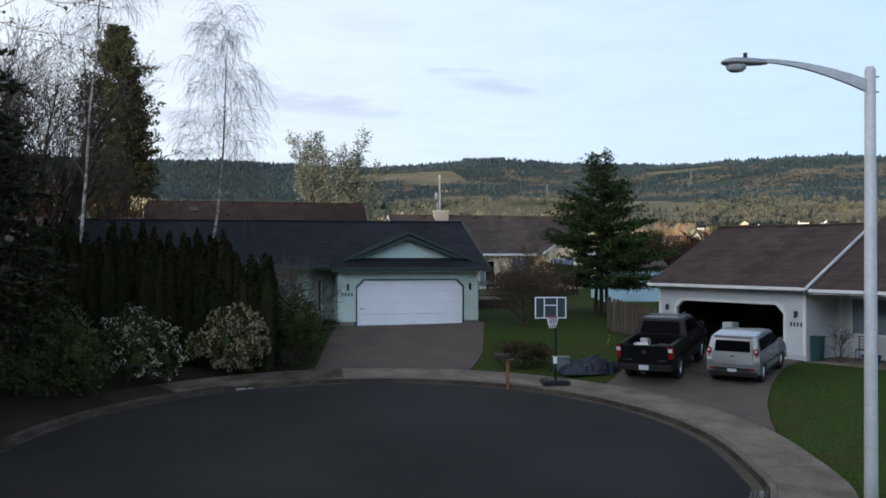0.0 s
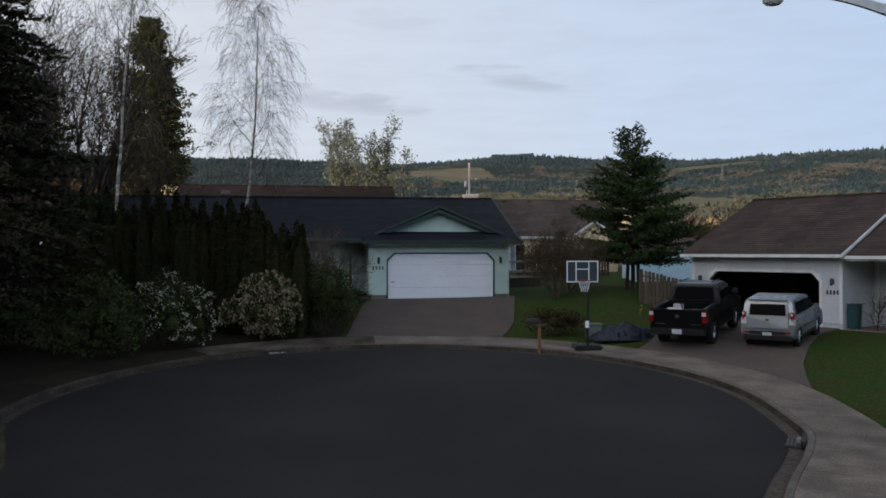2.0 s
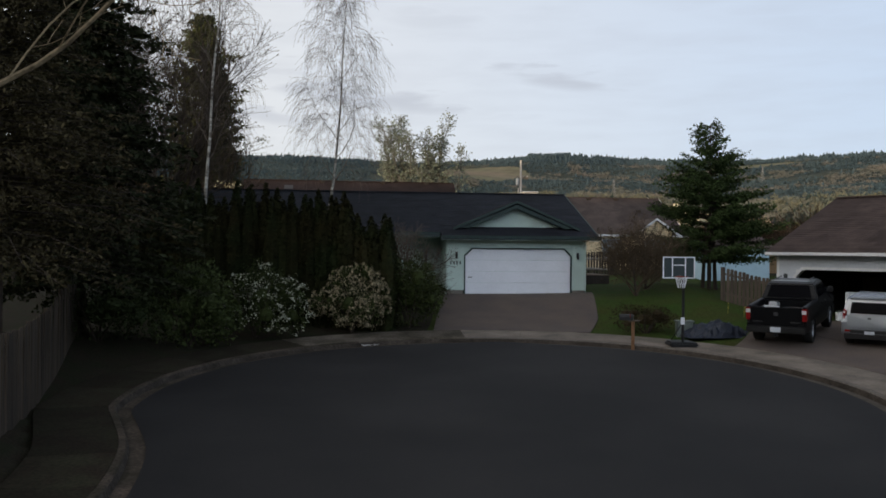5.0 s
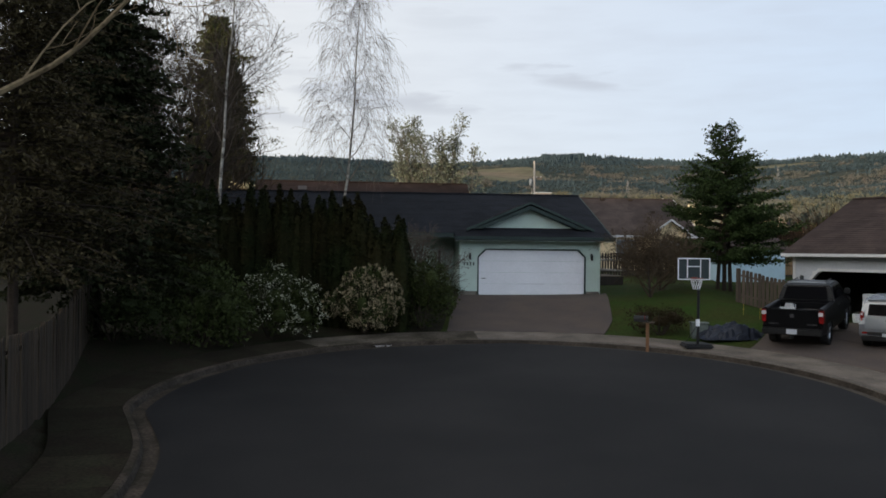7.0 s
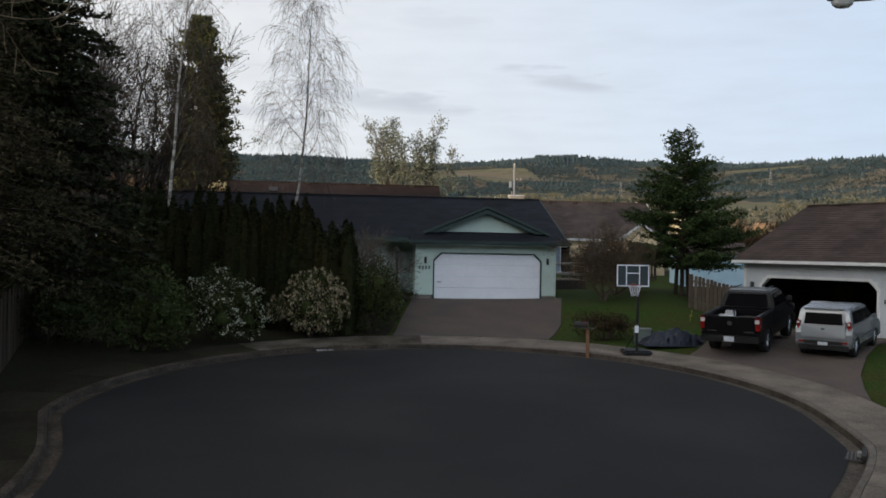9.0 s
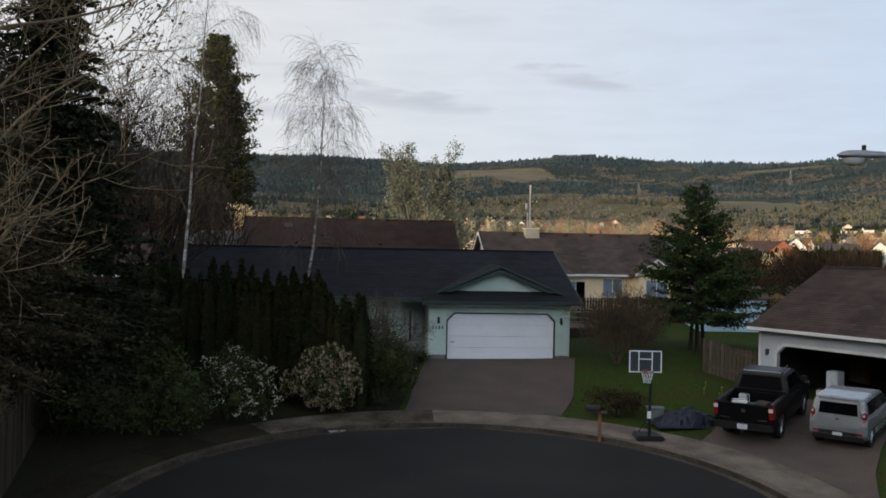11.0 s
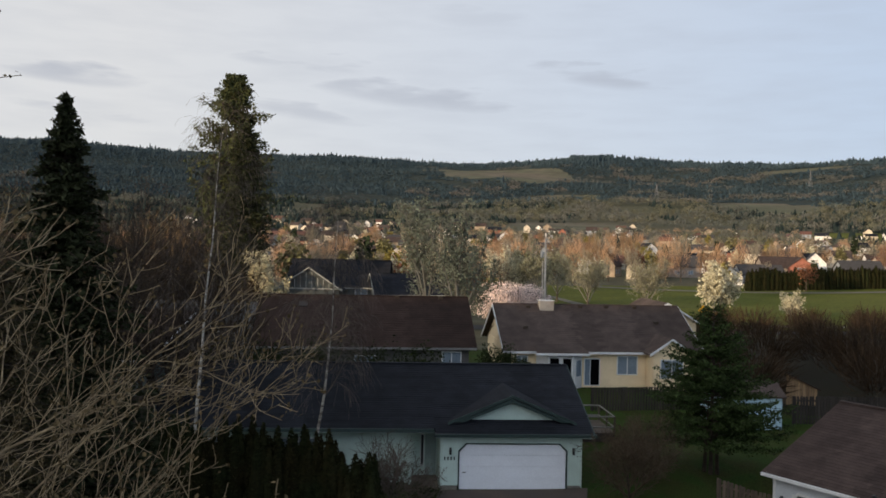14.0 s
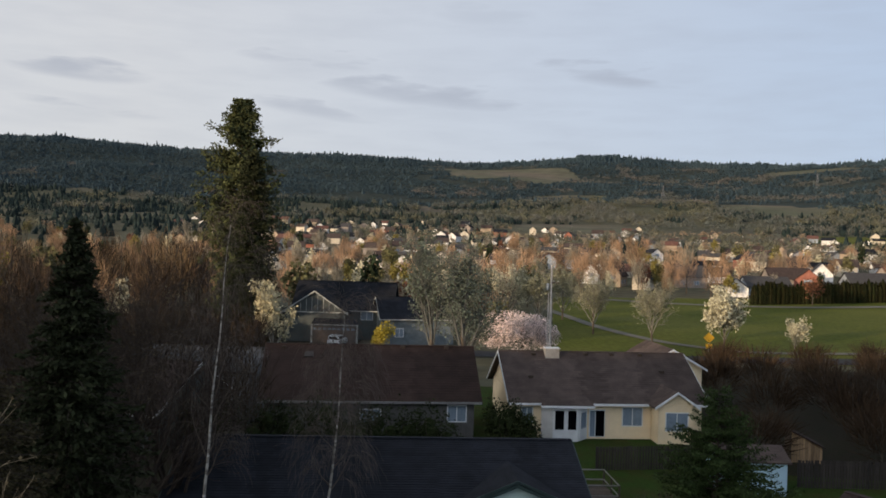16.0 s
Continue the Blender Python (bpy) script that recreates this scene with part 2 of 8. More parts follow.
bark = mat("grey_brown_bark", (0.085, 0.066, 0.048), 0.9, 0, 0.4, 4, 24, 0.5)
barkdark = mat("dark_bark", (0.050, 0.035, 0.025), 0.9, 0, 0.4, 4, 24, 0.5)
birchbark = mat("birch_bark", (0.46, 0.43, 0.38), 0.8, 0, 0.6, 2.2, 9, 0.3, col2=(0.075, 0.060, 0.048), stretch=(0.7, 0.7, 2.2))
twig = mat("birch_twig", (0.115, 0.088, 0.070), 0.85, 0, 0.3, 3, 20, 0)
twig_near = mat("lichen_twig", (0.15, 0.108, 0.064), 0.85, 0, 0.4, 3, 20, 0.2, col2=(0.29, 0.218, 0.130))


# ---- mesh tools ----
class Geo:
    """Collects vertices and faces of one part."""

    def __init__(self):
        self.v, self.f, self.mi = [], [], []

    def poly(self, pts, k=0):
        n = len(self.v)
        self.v += [tuple(p) for p in pts]
        self.f.append(tuple(range(n, n + len(pts))))
        self.mi.append(k)

    def mesh_in(self, vs, fs, k=0):
        n = len(self.v)
        self.v += [tuple(p) for p in vs]
        self.f += [tuple(i + n for i in q) for q in fs]
        self.mi += [k] * len(fs)

    def box(self, x0, y0, z0, x1, y1, z1, k=0):
        vs = [(x, y, z) for z in (z0, z1) for x, y in ((x0, y0), (x1, y0), (x1, y1), (x0, y1))]
        self.mesh_in(vs, [(3, 2, 1, 0), (4, 5, 6, 7), (0, 1, 5, 4), (1, 2, 6, 5), (2, 3, 7, 6), (3, 0, 4, 7)], k)

    def prism(self, pts, off, k=0):
        """A flat polygon pushed along off."""
        n, o = len(pts), Vector(off)
        a = [Vector(p) for p in pts]
        vs = a + [p + o for p in a]
        fs = [tuple(range(n))[::-1], tuple(range(n, 2 * n))] + [(i, (i + 1) % n, (i + 1) % n + n, i + n) for i in range(n)]
        self.mesh_in(vs, fs, k)

    def tube(self, pts, rad, n=6, cap=True, k=0):
        pts = [Vector(p) for p in pts]
        if isinstance(rad, (int, float)):
            rad = [rad] * len(pts)
        base = len(self.v)
        for i, p in enumerate(pts):
            d = (pts[min(i + 1, len(pts) - 1)] - pts[max(i - 1, 0)]).normalized()
            s = d.cross(Vector((0, 0, 1)) if abs(d.z) < 0.9 else Vector((1, 0, 0))).normalized()
            u = s.cross(d)
            for j in range(n):
                a = 2 * math.pi * j / n
                self.v.append(tuple(p + (s * math.cos(a) + u * math.sin(a)) * rad[i]))
        for i in range(len(pts) - 1):
            for j in range(n):
                a, b = base + i * n + j, base + i * n + (j + 1) % n
                self.f.append((a, b, b + n, a + n))
                self.mi.append(k)
        if cap:
            for row, rev in ((0, True), (len(pts) - 1, False)):
                q = tuple(base + row * n + j for j in range(n))
                self.f.append(q[::-1] if rev else q)
                self.mi.append(k)

    def lathe(self, prof, n=12, at=(0, 0, 0), k=0):
        base = len(self.v)
        for r, z in prof:
            for j in range(n):
                a = 2 * math.pi * j / n
                self.v.append((at[0] + r * math.cos(a), at[1] + r * math.sin(a), at[2] + z))
        for i in range(len(prof) - 1):
            for j in range(n):
                a, b = base + i * n + j, base + i * n + (j + 1) % n
                self.f.append((a, b, b + n, a + n))
                self.mi.append(k)
        self.f.append(tuple(base + j for j in range(n))[::-1])
        self.f.append(tuple(base + (len(prof) - 1) * n + j for j in range(n)))
        self.mi += [k, k]

    def data(self, name, *mats, smooth=False):
        me = bpy.data.meshes.new(name)
        me.from_pydata(self.v, [], self.f)
        for m in mats:
            me.materials.append(m)
        if len(mats) > 1:
            me.polygons.foreach_set("material_index", self.mi)
        if smooth:
            me.polygons.foreach_set("use_smooth", [True] * len(self.f))
        me.update()
        return me


def thing(name, label, category, at=(0, 0, 0), rz=0.0, group="", kind=""):
    ob = new(name)
    ob.empty_display_size = 0.2
    ob.matrix_basis = pose(*at, 0, 0, rz)
    return tagged(ob, label, category, group, kind)


def part(name, g, m, parent, label="", smooth=False):
    mats = m if isinstance(m, (list, tuple)) else (m,)
    ob = new(name, g.data(name, *mats, smooth=smooth) if isinstance(g, Geo) else g)
    ob.parent = parent
    if label:
        ob["label"] = label
    return ob


def setting(name, g, m, label, category, smooth=False):
    mats = m if isinstance(m, (list, tuple)) else (m,)
    return tagged(new(name, g.data(name, *mats, smooth=smooth)), label, category, kind="structure")


def smooth01(a, b, x):
    t = np.clip((x - a) / (b - a), 0, 1)
    return t * t * (3 - 2 * t)


# ---- the lie of the land ----
CX, CY, CR = -2.05, 21.35, 9.13        # turning circle


def kerb_line():
    """The kerb's face, from behind the camera round the turning circle and back."""
    left = [(-7.9, -45), (-7.9, -20), (-7.95, 4), (-8.05, 10), (-8.3, 12.5), (-8.55, 13.9), (-9.2, 15.9), (-10.15, 17.7)]
    arc = [(CX + CR * math.cos(radians(a)), CY + CR * math.sin(radians(a))) for a in np.arange(195, -8, -6)]
    right = [(7.0, 19.2), (6.85, 18.2), (6.2, 16.7), (5.45, 15.3), (4.8, 13.8), (4.5, 12), (4.4, 10), (4.3, 4), (4.2, -20), (4.2, -45)]
    pts = [Vector(p) for p in left + arc + right]
    out = []
    for i in range(len(pts) - 1):
        p0, p1, p2, p3 = pts[max(i - 1, 0)], pts[i], pts[i + 1], pts[min(i + 2, len(pts) - 1)]
        n = max(1, round((p2 - p1).length / 0.5)) if p1.y > 2 or p2.y > 2 else 2
        for j in range(n):
            t = j / n
            out.append(0.5 * ((2 * p1) + (p2 - p0) * t + (2 * p0 - 5 * p1 + 4 * p2 - p3) * t * t + (3 * p1 - p0 - 3 * p2 + p3) * t ** 3))
    out.append(pts[-1])
    return out


KERB = kerb_line()
KX, KY = np.array([p.x for p in KERB]), np.array([p.y for p in KERB])


def kerb_distance(x, y):
    """Metres outside (plus) or inside (minus) the kerb line."""
    x, y = np.asarray(x, float).ravel(), np.asarray(y, float).ravel()
    best, inside = np.full(x.shape, 1e9), np.zeros(x.shape, bool)
    for i in range(len(KX) - 1):
        ax, ay, bx, by = KX[i], KY[i], KX[i + 1], KY[i + 1]
        dx, dy = bx - ax, by - ay
        t = np.clip(((x - ax) * dx + (y - ay) * dy) / (dx * dx + dy * dy), 0, 1)
        best = np.minimum(best, np.hypot(x - ax - t * dx, y - ay - t * dy))
        cross = (ay > y) != (by > y)
        if abs(dy) > 1e-9:
            inside ^= cross & (x < dx * (y - ay) / dy + ax)
    inside |= (y < -44) & (x > -7.9) & (x < 4.2)
    return np.where(inside, -best, best)


def street_z(y):
    return -1.2 + 0.045 * (np.clip(y, -10, 32) - 29.7)


SKY_AZ = [-180, -60, -33, -27, -21, -15, -10, -5, 1, 4, 8, 15, 21, 60, 180]
SKY_EL = [0.09, 0.090, 0.0965, 0.0975, 0.0970, 0.0975, 0.0965, 0.0955, 0.1005, 0.1005, 0.0960, 0.0935, 0.0990, 0.09, 0.09]


def ground_z(x, y):
    x, y = np.asarray(x, float), np.asarray(y, float)
    shape = x.shape
    x, y = x.ravel(), y.ravel()
    d = np.where((np.abs(x + 2) < 30) & (y < 60), kerb_distance(x, y), 30.0)
    s = street_z(y)
    # house pads: green house, right-hand house, back gardens
    pad = np.where(y > 0, 0.0, -1.0)
    pad = pad + 0.55 * smooth01(48, 64, y)
    right = smooth01(6, 10, x) * (1 - smooth01(40, 46, y + 0.6 * (x - 12)))
    pad = pad - 0.72 * right
    fir = np.exp(-((x - 8) ** 2 + (y - 45) ** 2) / 30.0)
    pad = pad + 0.5 * fir
    pad = np.where(x < -9, pad - 0.62 * smooth01(9, 12, -x) * (1 - smooth01(27, 38, y)), pad)
    pad = np.minimum(pad, 0.0 + pad)
    k = smooth01(1.75, np.where((x < -8) & (y < 27), 4.2, 9.0), d)
    near = (s + 0.125) * (1 - k) + pad * k
    near = np.where(d < 1.62, s - 0.25, near)
    r, az = np.hypot(x, y), np.degrees(np.arctan2(x, y))
    # the valley: flat to the park, then rising to a wooded ridge
    el = np.interp(az, SKY_AZ, SKY_EL)
    u = np.clip((r - 250) / 2350, 0, 1.0)
    rise = (2600 * el + 15) * (0.16 * u + 0.84 * u ** 2)
    rise = rise + u * 9 * np.sin(x / 170.0) * np.sin(y / 210.0 + 1)
    near = np.where(y > 64, 0.55 - 0.75 * smooth01(82, 125, y), near)
    # unseen rise added behind the camera to keep low sun off the street
    back = smooth01(45, 150, -(x * 0.669 + y * 0.743)) * (43.5 - 8.5 * smooth01(44, 66, y * 0.669 - x * 0.743))
    z = near + rise + back
    return z.reshape(shape)


def gz(x, y):
    return float(ground_z(np.array([x]), np.array([y]))[0])


def axis_steps(parts):
    out = []
    for a, b, st in parts:
        out += list(np.arange(a, b, st))
    out.append(parts[-1][1])
    return np.array(out)


def build_ground():
    xs = axis_steps([(-3600, -600, 150), (-600, -120, 30), (-120, -40, 6), (-40, -20, 1.5), (-20, 20, 0.5), (20, 60, 2.5), (60, 180, 8), (180, 600, 30), (600, 3600, 150)])
    ys = axis_steps([(-3000, -400, 200), (-400, -60, 20), (-60, 0, 4), (0, 10, 1), (10, 50, 0.5), (50, 90, 2), (90, 300, 6), (300, 800, 25), (800, 3300, 50)])
    X, Y = np.meshgrid(xs, ys)
    Z = ground_z(X, Y)
    far = np.hypot(X, Y) > 500
    bumps = np.array([noise.noise(Vector((x / 260, y / 260, 0))) for x, y in zip(X[far], Y[far])])
    Z[far] += bumps * 10 * np.clip((np.hypot(X, Y)[far] - 500) / 900, 0, 1)
    nx, ny = len(xs), len(ys)
    v = np.stack([X.ravel(), Y.ravel(), Z.ravel()], 1)
    f, mi = [], []
    cx, cy = (X[:-1, :-1] + X[1:, 1:]) / 2, (Y[:-1, :-1] + Y[1:, 1:]) / 2
    R, A = np.hypot(cx, cy), np.degrees(np.arctan2(cx, cy))
    # 0 lawn, 1 park, 2 valley, 3 pasture, 4 forest floor, 5 planting bed
    K = np.zeros(R.shape, int)
    K[cy > 90] = 2
    K[(cx < -45) | (cx > 45) | (cy < -30)] = 2
    K[(cx > 0) & (cx < 260) & (cy > 126) & (cy < 262 + 0.3 * cx)] = 1
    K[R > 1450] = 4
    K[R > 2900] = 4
    wav = 1.1 * np.sin(cx / 61.0 + cy / 83.0)
    K[(A > -7.2 + 0.4 * wav) & (A < 1.1 + 0.6 * wav) & (R > 2020 + 50 * wav) & (R < 2400 + 20 * wav)] = 3
    K[(A > 14 + wav) & (A < 19.5) & (R > 2330 + 20 * wav) & (R < 2450)] = 3
    K[(A > 15.5) & (A < 23) & (R > 800) & (R < 1000)] = 1
    K[(R > 780) & (R < 1750) & (A > -9) & (np.sin(cx / 97.0 + 1.3) * np.sin(cy / 131.0 + 0.4) > 0.62)] = 3
    K[(cx < -4.9) & (cx > -45) & (cy > 4) & (cy < 39.5)] = 5
    K[(cx < -13) & (cx > -45) & (cy > 39) & (cy < 90)] = 5
    K[(cx < -30) & (cx > -160) & (cy > 30) & (cy < 190)] = 5
    K[(cx > 13) & (cx < 90) & (cy > 59) & (cy < 118)] = 5
    for i in range(ny - 1):
        for j in range(nx - 1):
            a = i * nx + j
            f.append((a, a + 1, a + nx + 1, a + nx))
            mi.append(int(K[i, j]))
    g = Geo()
    g.v, g.f, g.mi = [tuple(p) for p in v], f, mi
    setting("ground", g, (lawn, parkgrass, valley, hillgrass, forest, soil), "lawns, park grass and wooded hills around the cul-de-sac", "ground", smooth=True)


build_ground()


def offset_line(d):
    out = []
    for i, p in enumerate(KERB):
        t = (KERB[min(i + 1, len(KERB) - 1)] - KERB[max(i - 1, 0)]).normalized()
        out.append(p + Vector((-t.y, t.x)) * d)      # left of travel is outside
    return out


def build_street():
    g = Geo()
    edge = offset_line(-0.32)
    # rows of the road between the two sides, from the far end of the circle back past the camera
    n = len(edge) // 2
    rows = [(edge[i], edge[len(edge) - 1 - i]) for i in range(n)]
    m = 10
    for a, b in rows:
        for j in range(m + 1):
            p = a.lerp(b, j / m)
            crown = 0.05 * (1 - (2 * j / m - 1) ** 2)
            g.v.append((p.x, p.y, float(street_z(p.y)) + crown - 0.004))
    for i in range(n - 1):
        for j in range(m):
            q = i * (m + 1) + j
            g.f.append((q, q + m + 1, q + m + 2, q + 1))
            g.mi.append(0)
    if g.f:
        a, b, c = (Vector(g.v[k]) for k in g.f[5][:3])
        if (b - a).cross(c - a).z < 0:
            g.f = [q[::-1] for q in g.f]
    setting("road", g, asphalt, "dark smooth asphalt of a cul-de-sac turning circle", "road", smooth=True)
    # gutter and kerb: one swept section, a real step
    sect = [(-0.34, -0.02), (-0.02, -0.035), (0.02, 0.10), (0.05, 0.135), (0.17, 0.14), (0.17, -0.3), (-0.34, -0.3)]
    g = Geo()
    lines = [offset_line(o) for o, _ in sect]
    for i in range(len(KERB)):
        for ln, (o, z) in zip(lines, sect):
            g.v.append((ln[i].x, ln[i].y, float(street_z(KERB[i].y)) + z))
    k = len(sect)
    for i in range(len(KERB) - 1):
        for j in range(k):
            a, b = i * k + j, i * k + (j + 1) % k
            g.f.append((a, b, b + k, a + k))
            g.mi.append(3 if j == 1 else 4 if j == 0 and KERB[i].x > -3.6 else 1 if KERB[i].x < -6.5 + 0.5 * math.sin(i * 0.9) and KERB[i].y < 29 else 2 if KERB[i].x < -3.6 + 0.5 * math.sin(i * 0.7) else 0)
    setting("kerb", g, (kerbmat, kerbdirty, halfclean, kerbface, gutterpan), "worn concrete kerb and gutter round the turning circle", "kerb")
    # pavement slabs
    pav = thing("pavement", "grey-brown concrete pavement of jointed slabs behind the kerb", "pavement", kind="structure")
    inn, out_ = offset_line(0.18), offset_line(1.7)
    run, start = 0.0, 0
    for i in range(1, len(KERB)):
        run += (KERB[i] - KERB[i - 1]).length
        if run > 1.75 or i == len(KERB) - 1:
            if KERB[i].y > -30:
                s = Geo()
                ids = list(range(start, i + 1))
                a = [inn[j] for j in ids]
                b = [out_[j] for j in ids]
                gap = 0.012
                a[0] = a[0].lerp(a[1], gap); a[-1] = a[-1].lerp(a[-2], gap)
                b[0] = b[0].lerp(b[1], gap); b[-1] = b[-1].lerp(b[-2], gap)
                top = [(p.x, p.y, float(street_z(p.y)) + 0.142) for p in a] + [(p.x, p.y, float(street_z(p.y)) + 0.17) for p in reversed(b)]
                s.prism([(x, y, z - 0.3) for x, y, z in top], (0, 0, 0.3))
                part("slab", s, dirtshade if KERB[start].x < -7 and KERB[i].y < 28.6 else halfclean if KERB[start].x < -4.6 and KERB[i].y < 31 else concrete, pav)
            run, start = 0.0, i


build_street()

# ---- building helpers ----
def lapwall(g, p0, p1, z0, z1, out, step=0.19, k=0):
    """Horizontal lap siding between two plan points; each board leans out at its foot."""
    p0, p1, o = Vector((*p0, 0)), Vector((*p1, 0)), Vector((*out, 0))
    z = z0
    while z < z1 - 1e-6:
        t = min(z + step, z1)
        a0, b0 = p0 + o * 0.030 + Vector((0, 0, z)), p1 + o * 0.030 + Vector((0, 0, z))
        a1, b1 = p0 + o * 0.002 + Vector((0, 0, t)), p1 + o * 0.002 + Vector((0, 0, t))
        g.poly([a0, b0, b1, a1], k)
        g.poly([p0 + Vector((0, 0, z)), p1 + Vector((0, 0, z)), b0, a0], k)
        z = t


def shingles(g, a, b, c, d, rng, step=0.2, tab=1.1, k=0):
    """A roof plane in overlapping courses of tabs; a-b is the eave, d-c the top."""
    a, b, c, d = (Vector(p) for p in (a, b, c, d))
    nrm = (b - a).cross(d - a).normalized()
    if nrm.z < 0:
        nrm = -nrm
    n = max(1, round(((d - a).length + (c - b).length) / 2 / step))
    for i in range(n):
        t0, t1 = i / n, min(1, (i + 1.08) / n)
        l0, r0, l1, r1 = a.lerp(d, t0), b.lerp(c, t0), a.lerp(d, t1), b.lerp(c, t1)
        w = (r0 - l0).length
        m = max(1, round(w / tab))
        cuts = [0] + sorted((j + rng.uniform(-0.3, 0.3)) / m for j in range(1, m)) + [1]
        for s0, s1 in zip(cuts, cuts[1:]):
            h = 0.013 + rng.uniform(0, 0.005)
            q0, q1 = l0.lerp(r0, s0) + nrm * h, l0.lerp(r0, s1) + nrm * h
            g.poly([q0, q1, l1.lerp(r1, s1) + nrm * 0.004, l1.lerp(r1, s0) + nrm * 0.004], k)
            g.poly([q0 - nrm * h, q1 - nrm * h, q1, q0], k)


def course_parts(roof, m, a, b, c, d, rng, step=0.2, tab=1.0):
    """The same courses, each laid as a piece of its own on the roof."""
    a, b, c, d = (Vector(q) for q in (a, b, c, d))
    n = max(1, round(((d - a).length + (c - b).length) / 2 / step))
    for i in range(n):
        t0, t1 = i / n, min(1, (i + 1.08) / n)
        g = Geo()
        shingles(g, a.lerp(d, t0), b.lerp(c, t0), b.lerp(c, t1), a.lerp(d, t1), rng, 9.0, tab)
        part("shingle_course", g, m, roof)


def lap_parts(wall, m, p0, p1, z0, z1, out, step=0.19):
    z = z0
    while z < z1 - 1e-6:
        t = min(z + step, z1)
        g = Geo()
        lapwall(g, p0, p1, z, t, out, 9.0)
        part("clapboard", g, m, wall)
        z = t


def slab(g, a, b, c, d, th=0.16, k=0):
    """A solid sloping deck under a roof plane."""
    g.prism([a, b, c, d], (0, 0, -th), k)


def window(parent, x0, z0, x1, z1, y=0.0, frame_m=None, split=True, out=-1, axis="y", glass_m=None):
    """A framed window standing proud of a wall in the house's own axes; out is the outward sign."""
    fm, gm = frame_m or whitetrim, glass_m or winglass
    win = Geo()
    t = 0.07

    def bx(g, a0, b0, a1, b1, d0, d1):
        lo, hi = sorted((y + out * d0, y + out * d1))
        if axis == "y":
            g.box(a0, lo, b0, a1, hi, b1)
        else:
            g.box(lo, a0, b0, hi, a1, b1)
    bx(win, x0 - t, z0 - t, x1 + t, z0, 0, 0.07)
    bx(win, x0 - t, z1, x1 + t, z1 + t, 0, 0.06)
    bx(win, x0 - t, z0, x0, z1, 0, 0.06)
    bx(win, x1, z0, x1 + t, z1, 0, 0.06)
    if split:
        xm = (x0 + x1) / 2
        bx(win, xm - 0.03, z0, xm + 0.03, z1, 0, 0.05)
    w = part("window", win, fm, parent)
    for a, b in (((x0, (x0 + x1) / 2 - 0.03), ((x0 + x1) / 2 + 0.03, x1)) if split else ((x0, x1),)):
        p = Geo()
        bx(p, a, z0, b, z1, 0.005, 0.04)
        part("pane", p, gm, w)
    return w


def gable_house(name, label, at, rz, L, W, eave, ridge, wall_m, roof_m, seed, over=0.5, base=-0.6, detail=True, trim=None, group="", windows=(), fine=True, rake=None):
    """A long house with its ridge along x; front wall on y = 0, from x = 0 to L."""
    rng = random.Random(seed)
    ob = thing(name, label, "house", at, rz, group)
    tr = trim or whitetrim
    g = Geo()
    h = eave - 0.05
    for a, b, o in (((0, 0), (L, 0), (0, -1)), ((L, 0), (L, W), (1, 0)), ((L, W), (0, W), (0, 1)), ((0, W), (0, 0), (-1, 0))):
        g.poly([(*a, base), (*b, base), (*b, h), (*a, h)])
    slope = (ridge - eave) / (W / 2)
    for x in (0, L):
        g.poly([(x, 0, h), (x, W, h), (x, W / 2, ridge - 0.12)])
    wall = part("wall", g, wall_m, ob)
    if fine:
        for a, b, o in (((0, 0), (L, 0), (0, -1)), ((L, 0), (L, W), (1, 0)), ((0, W), (0, 0), (-1, 0))):
            lap_parts(wall, wall_m, a, b, base + 0.4, h, o, 0.22)
    g = Geo()
    ez = eave - over * slope
    quads = [((-over, -over, ez), (L + over, -over, ez), (L + over, W / 2, ridge), (-over, W / 2, ridge)),
             ((L + over, W + over, ez), (-over, W + over, ez), (-over, W / 2, ridge), (L + over, W / 2, ridge))]
    for q in quads:
        slab(g, *q)
    roof = part("roof", g, roof_m, ob)
    if fine:
        for q in quads:
            course_parts(roof, roof_m, *q, rng, 0.28, 1.6)
    if detail:
        g = Geo()
        g.box(-over, W / 2 - 0.14, ridge - 0.03, L + over, W / 2 + 0.14, ridge + 0.035)
        part("ridge_cap", g, roof_m, roof)
        for y in (-over, W + over):
            g = Geo()
            s = -1 if y < 0 else 1
            g.box(-over, min(y, y + s * 0.09), ez - 0.17, L + over, max(y, y + s * 0.09), ez - 0.01)
            part("gutter", g, tr, ob)
        for x, s in ((-over, -1), (L + over, 1)):
            for y in (-over, W + over):
                g = Geo()
                g.prism([(x, y, ez - 0.19), (x, W / 2, ridge - 0.19), (x, W / 2, ridge + 0.0), (x, y, ez + 0.0)], (s * 0.05, 0, 0))
                part("rake_board", g, rake or tr, ob)
    for wdw in windows:
        window(ob, *wdw[:4], **(wdw[4] if len(wdw) > 4 else {}))
    return ob


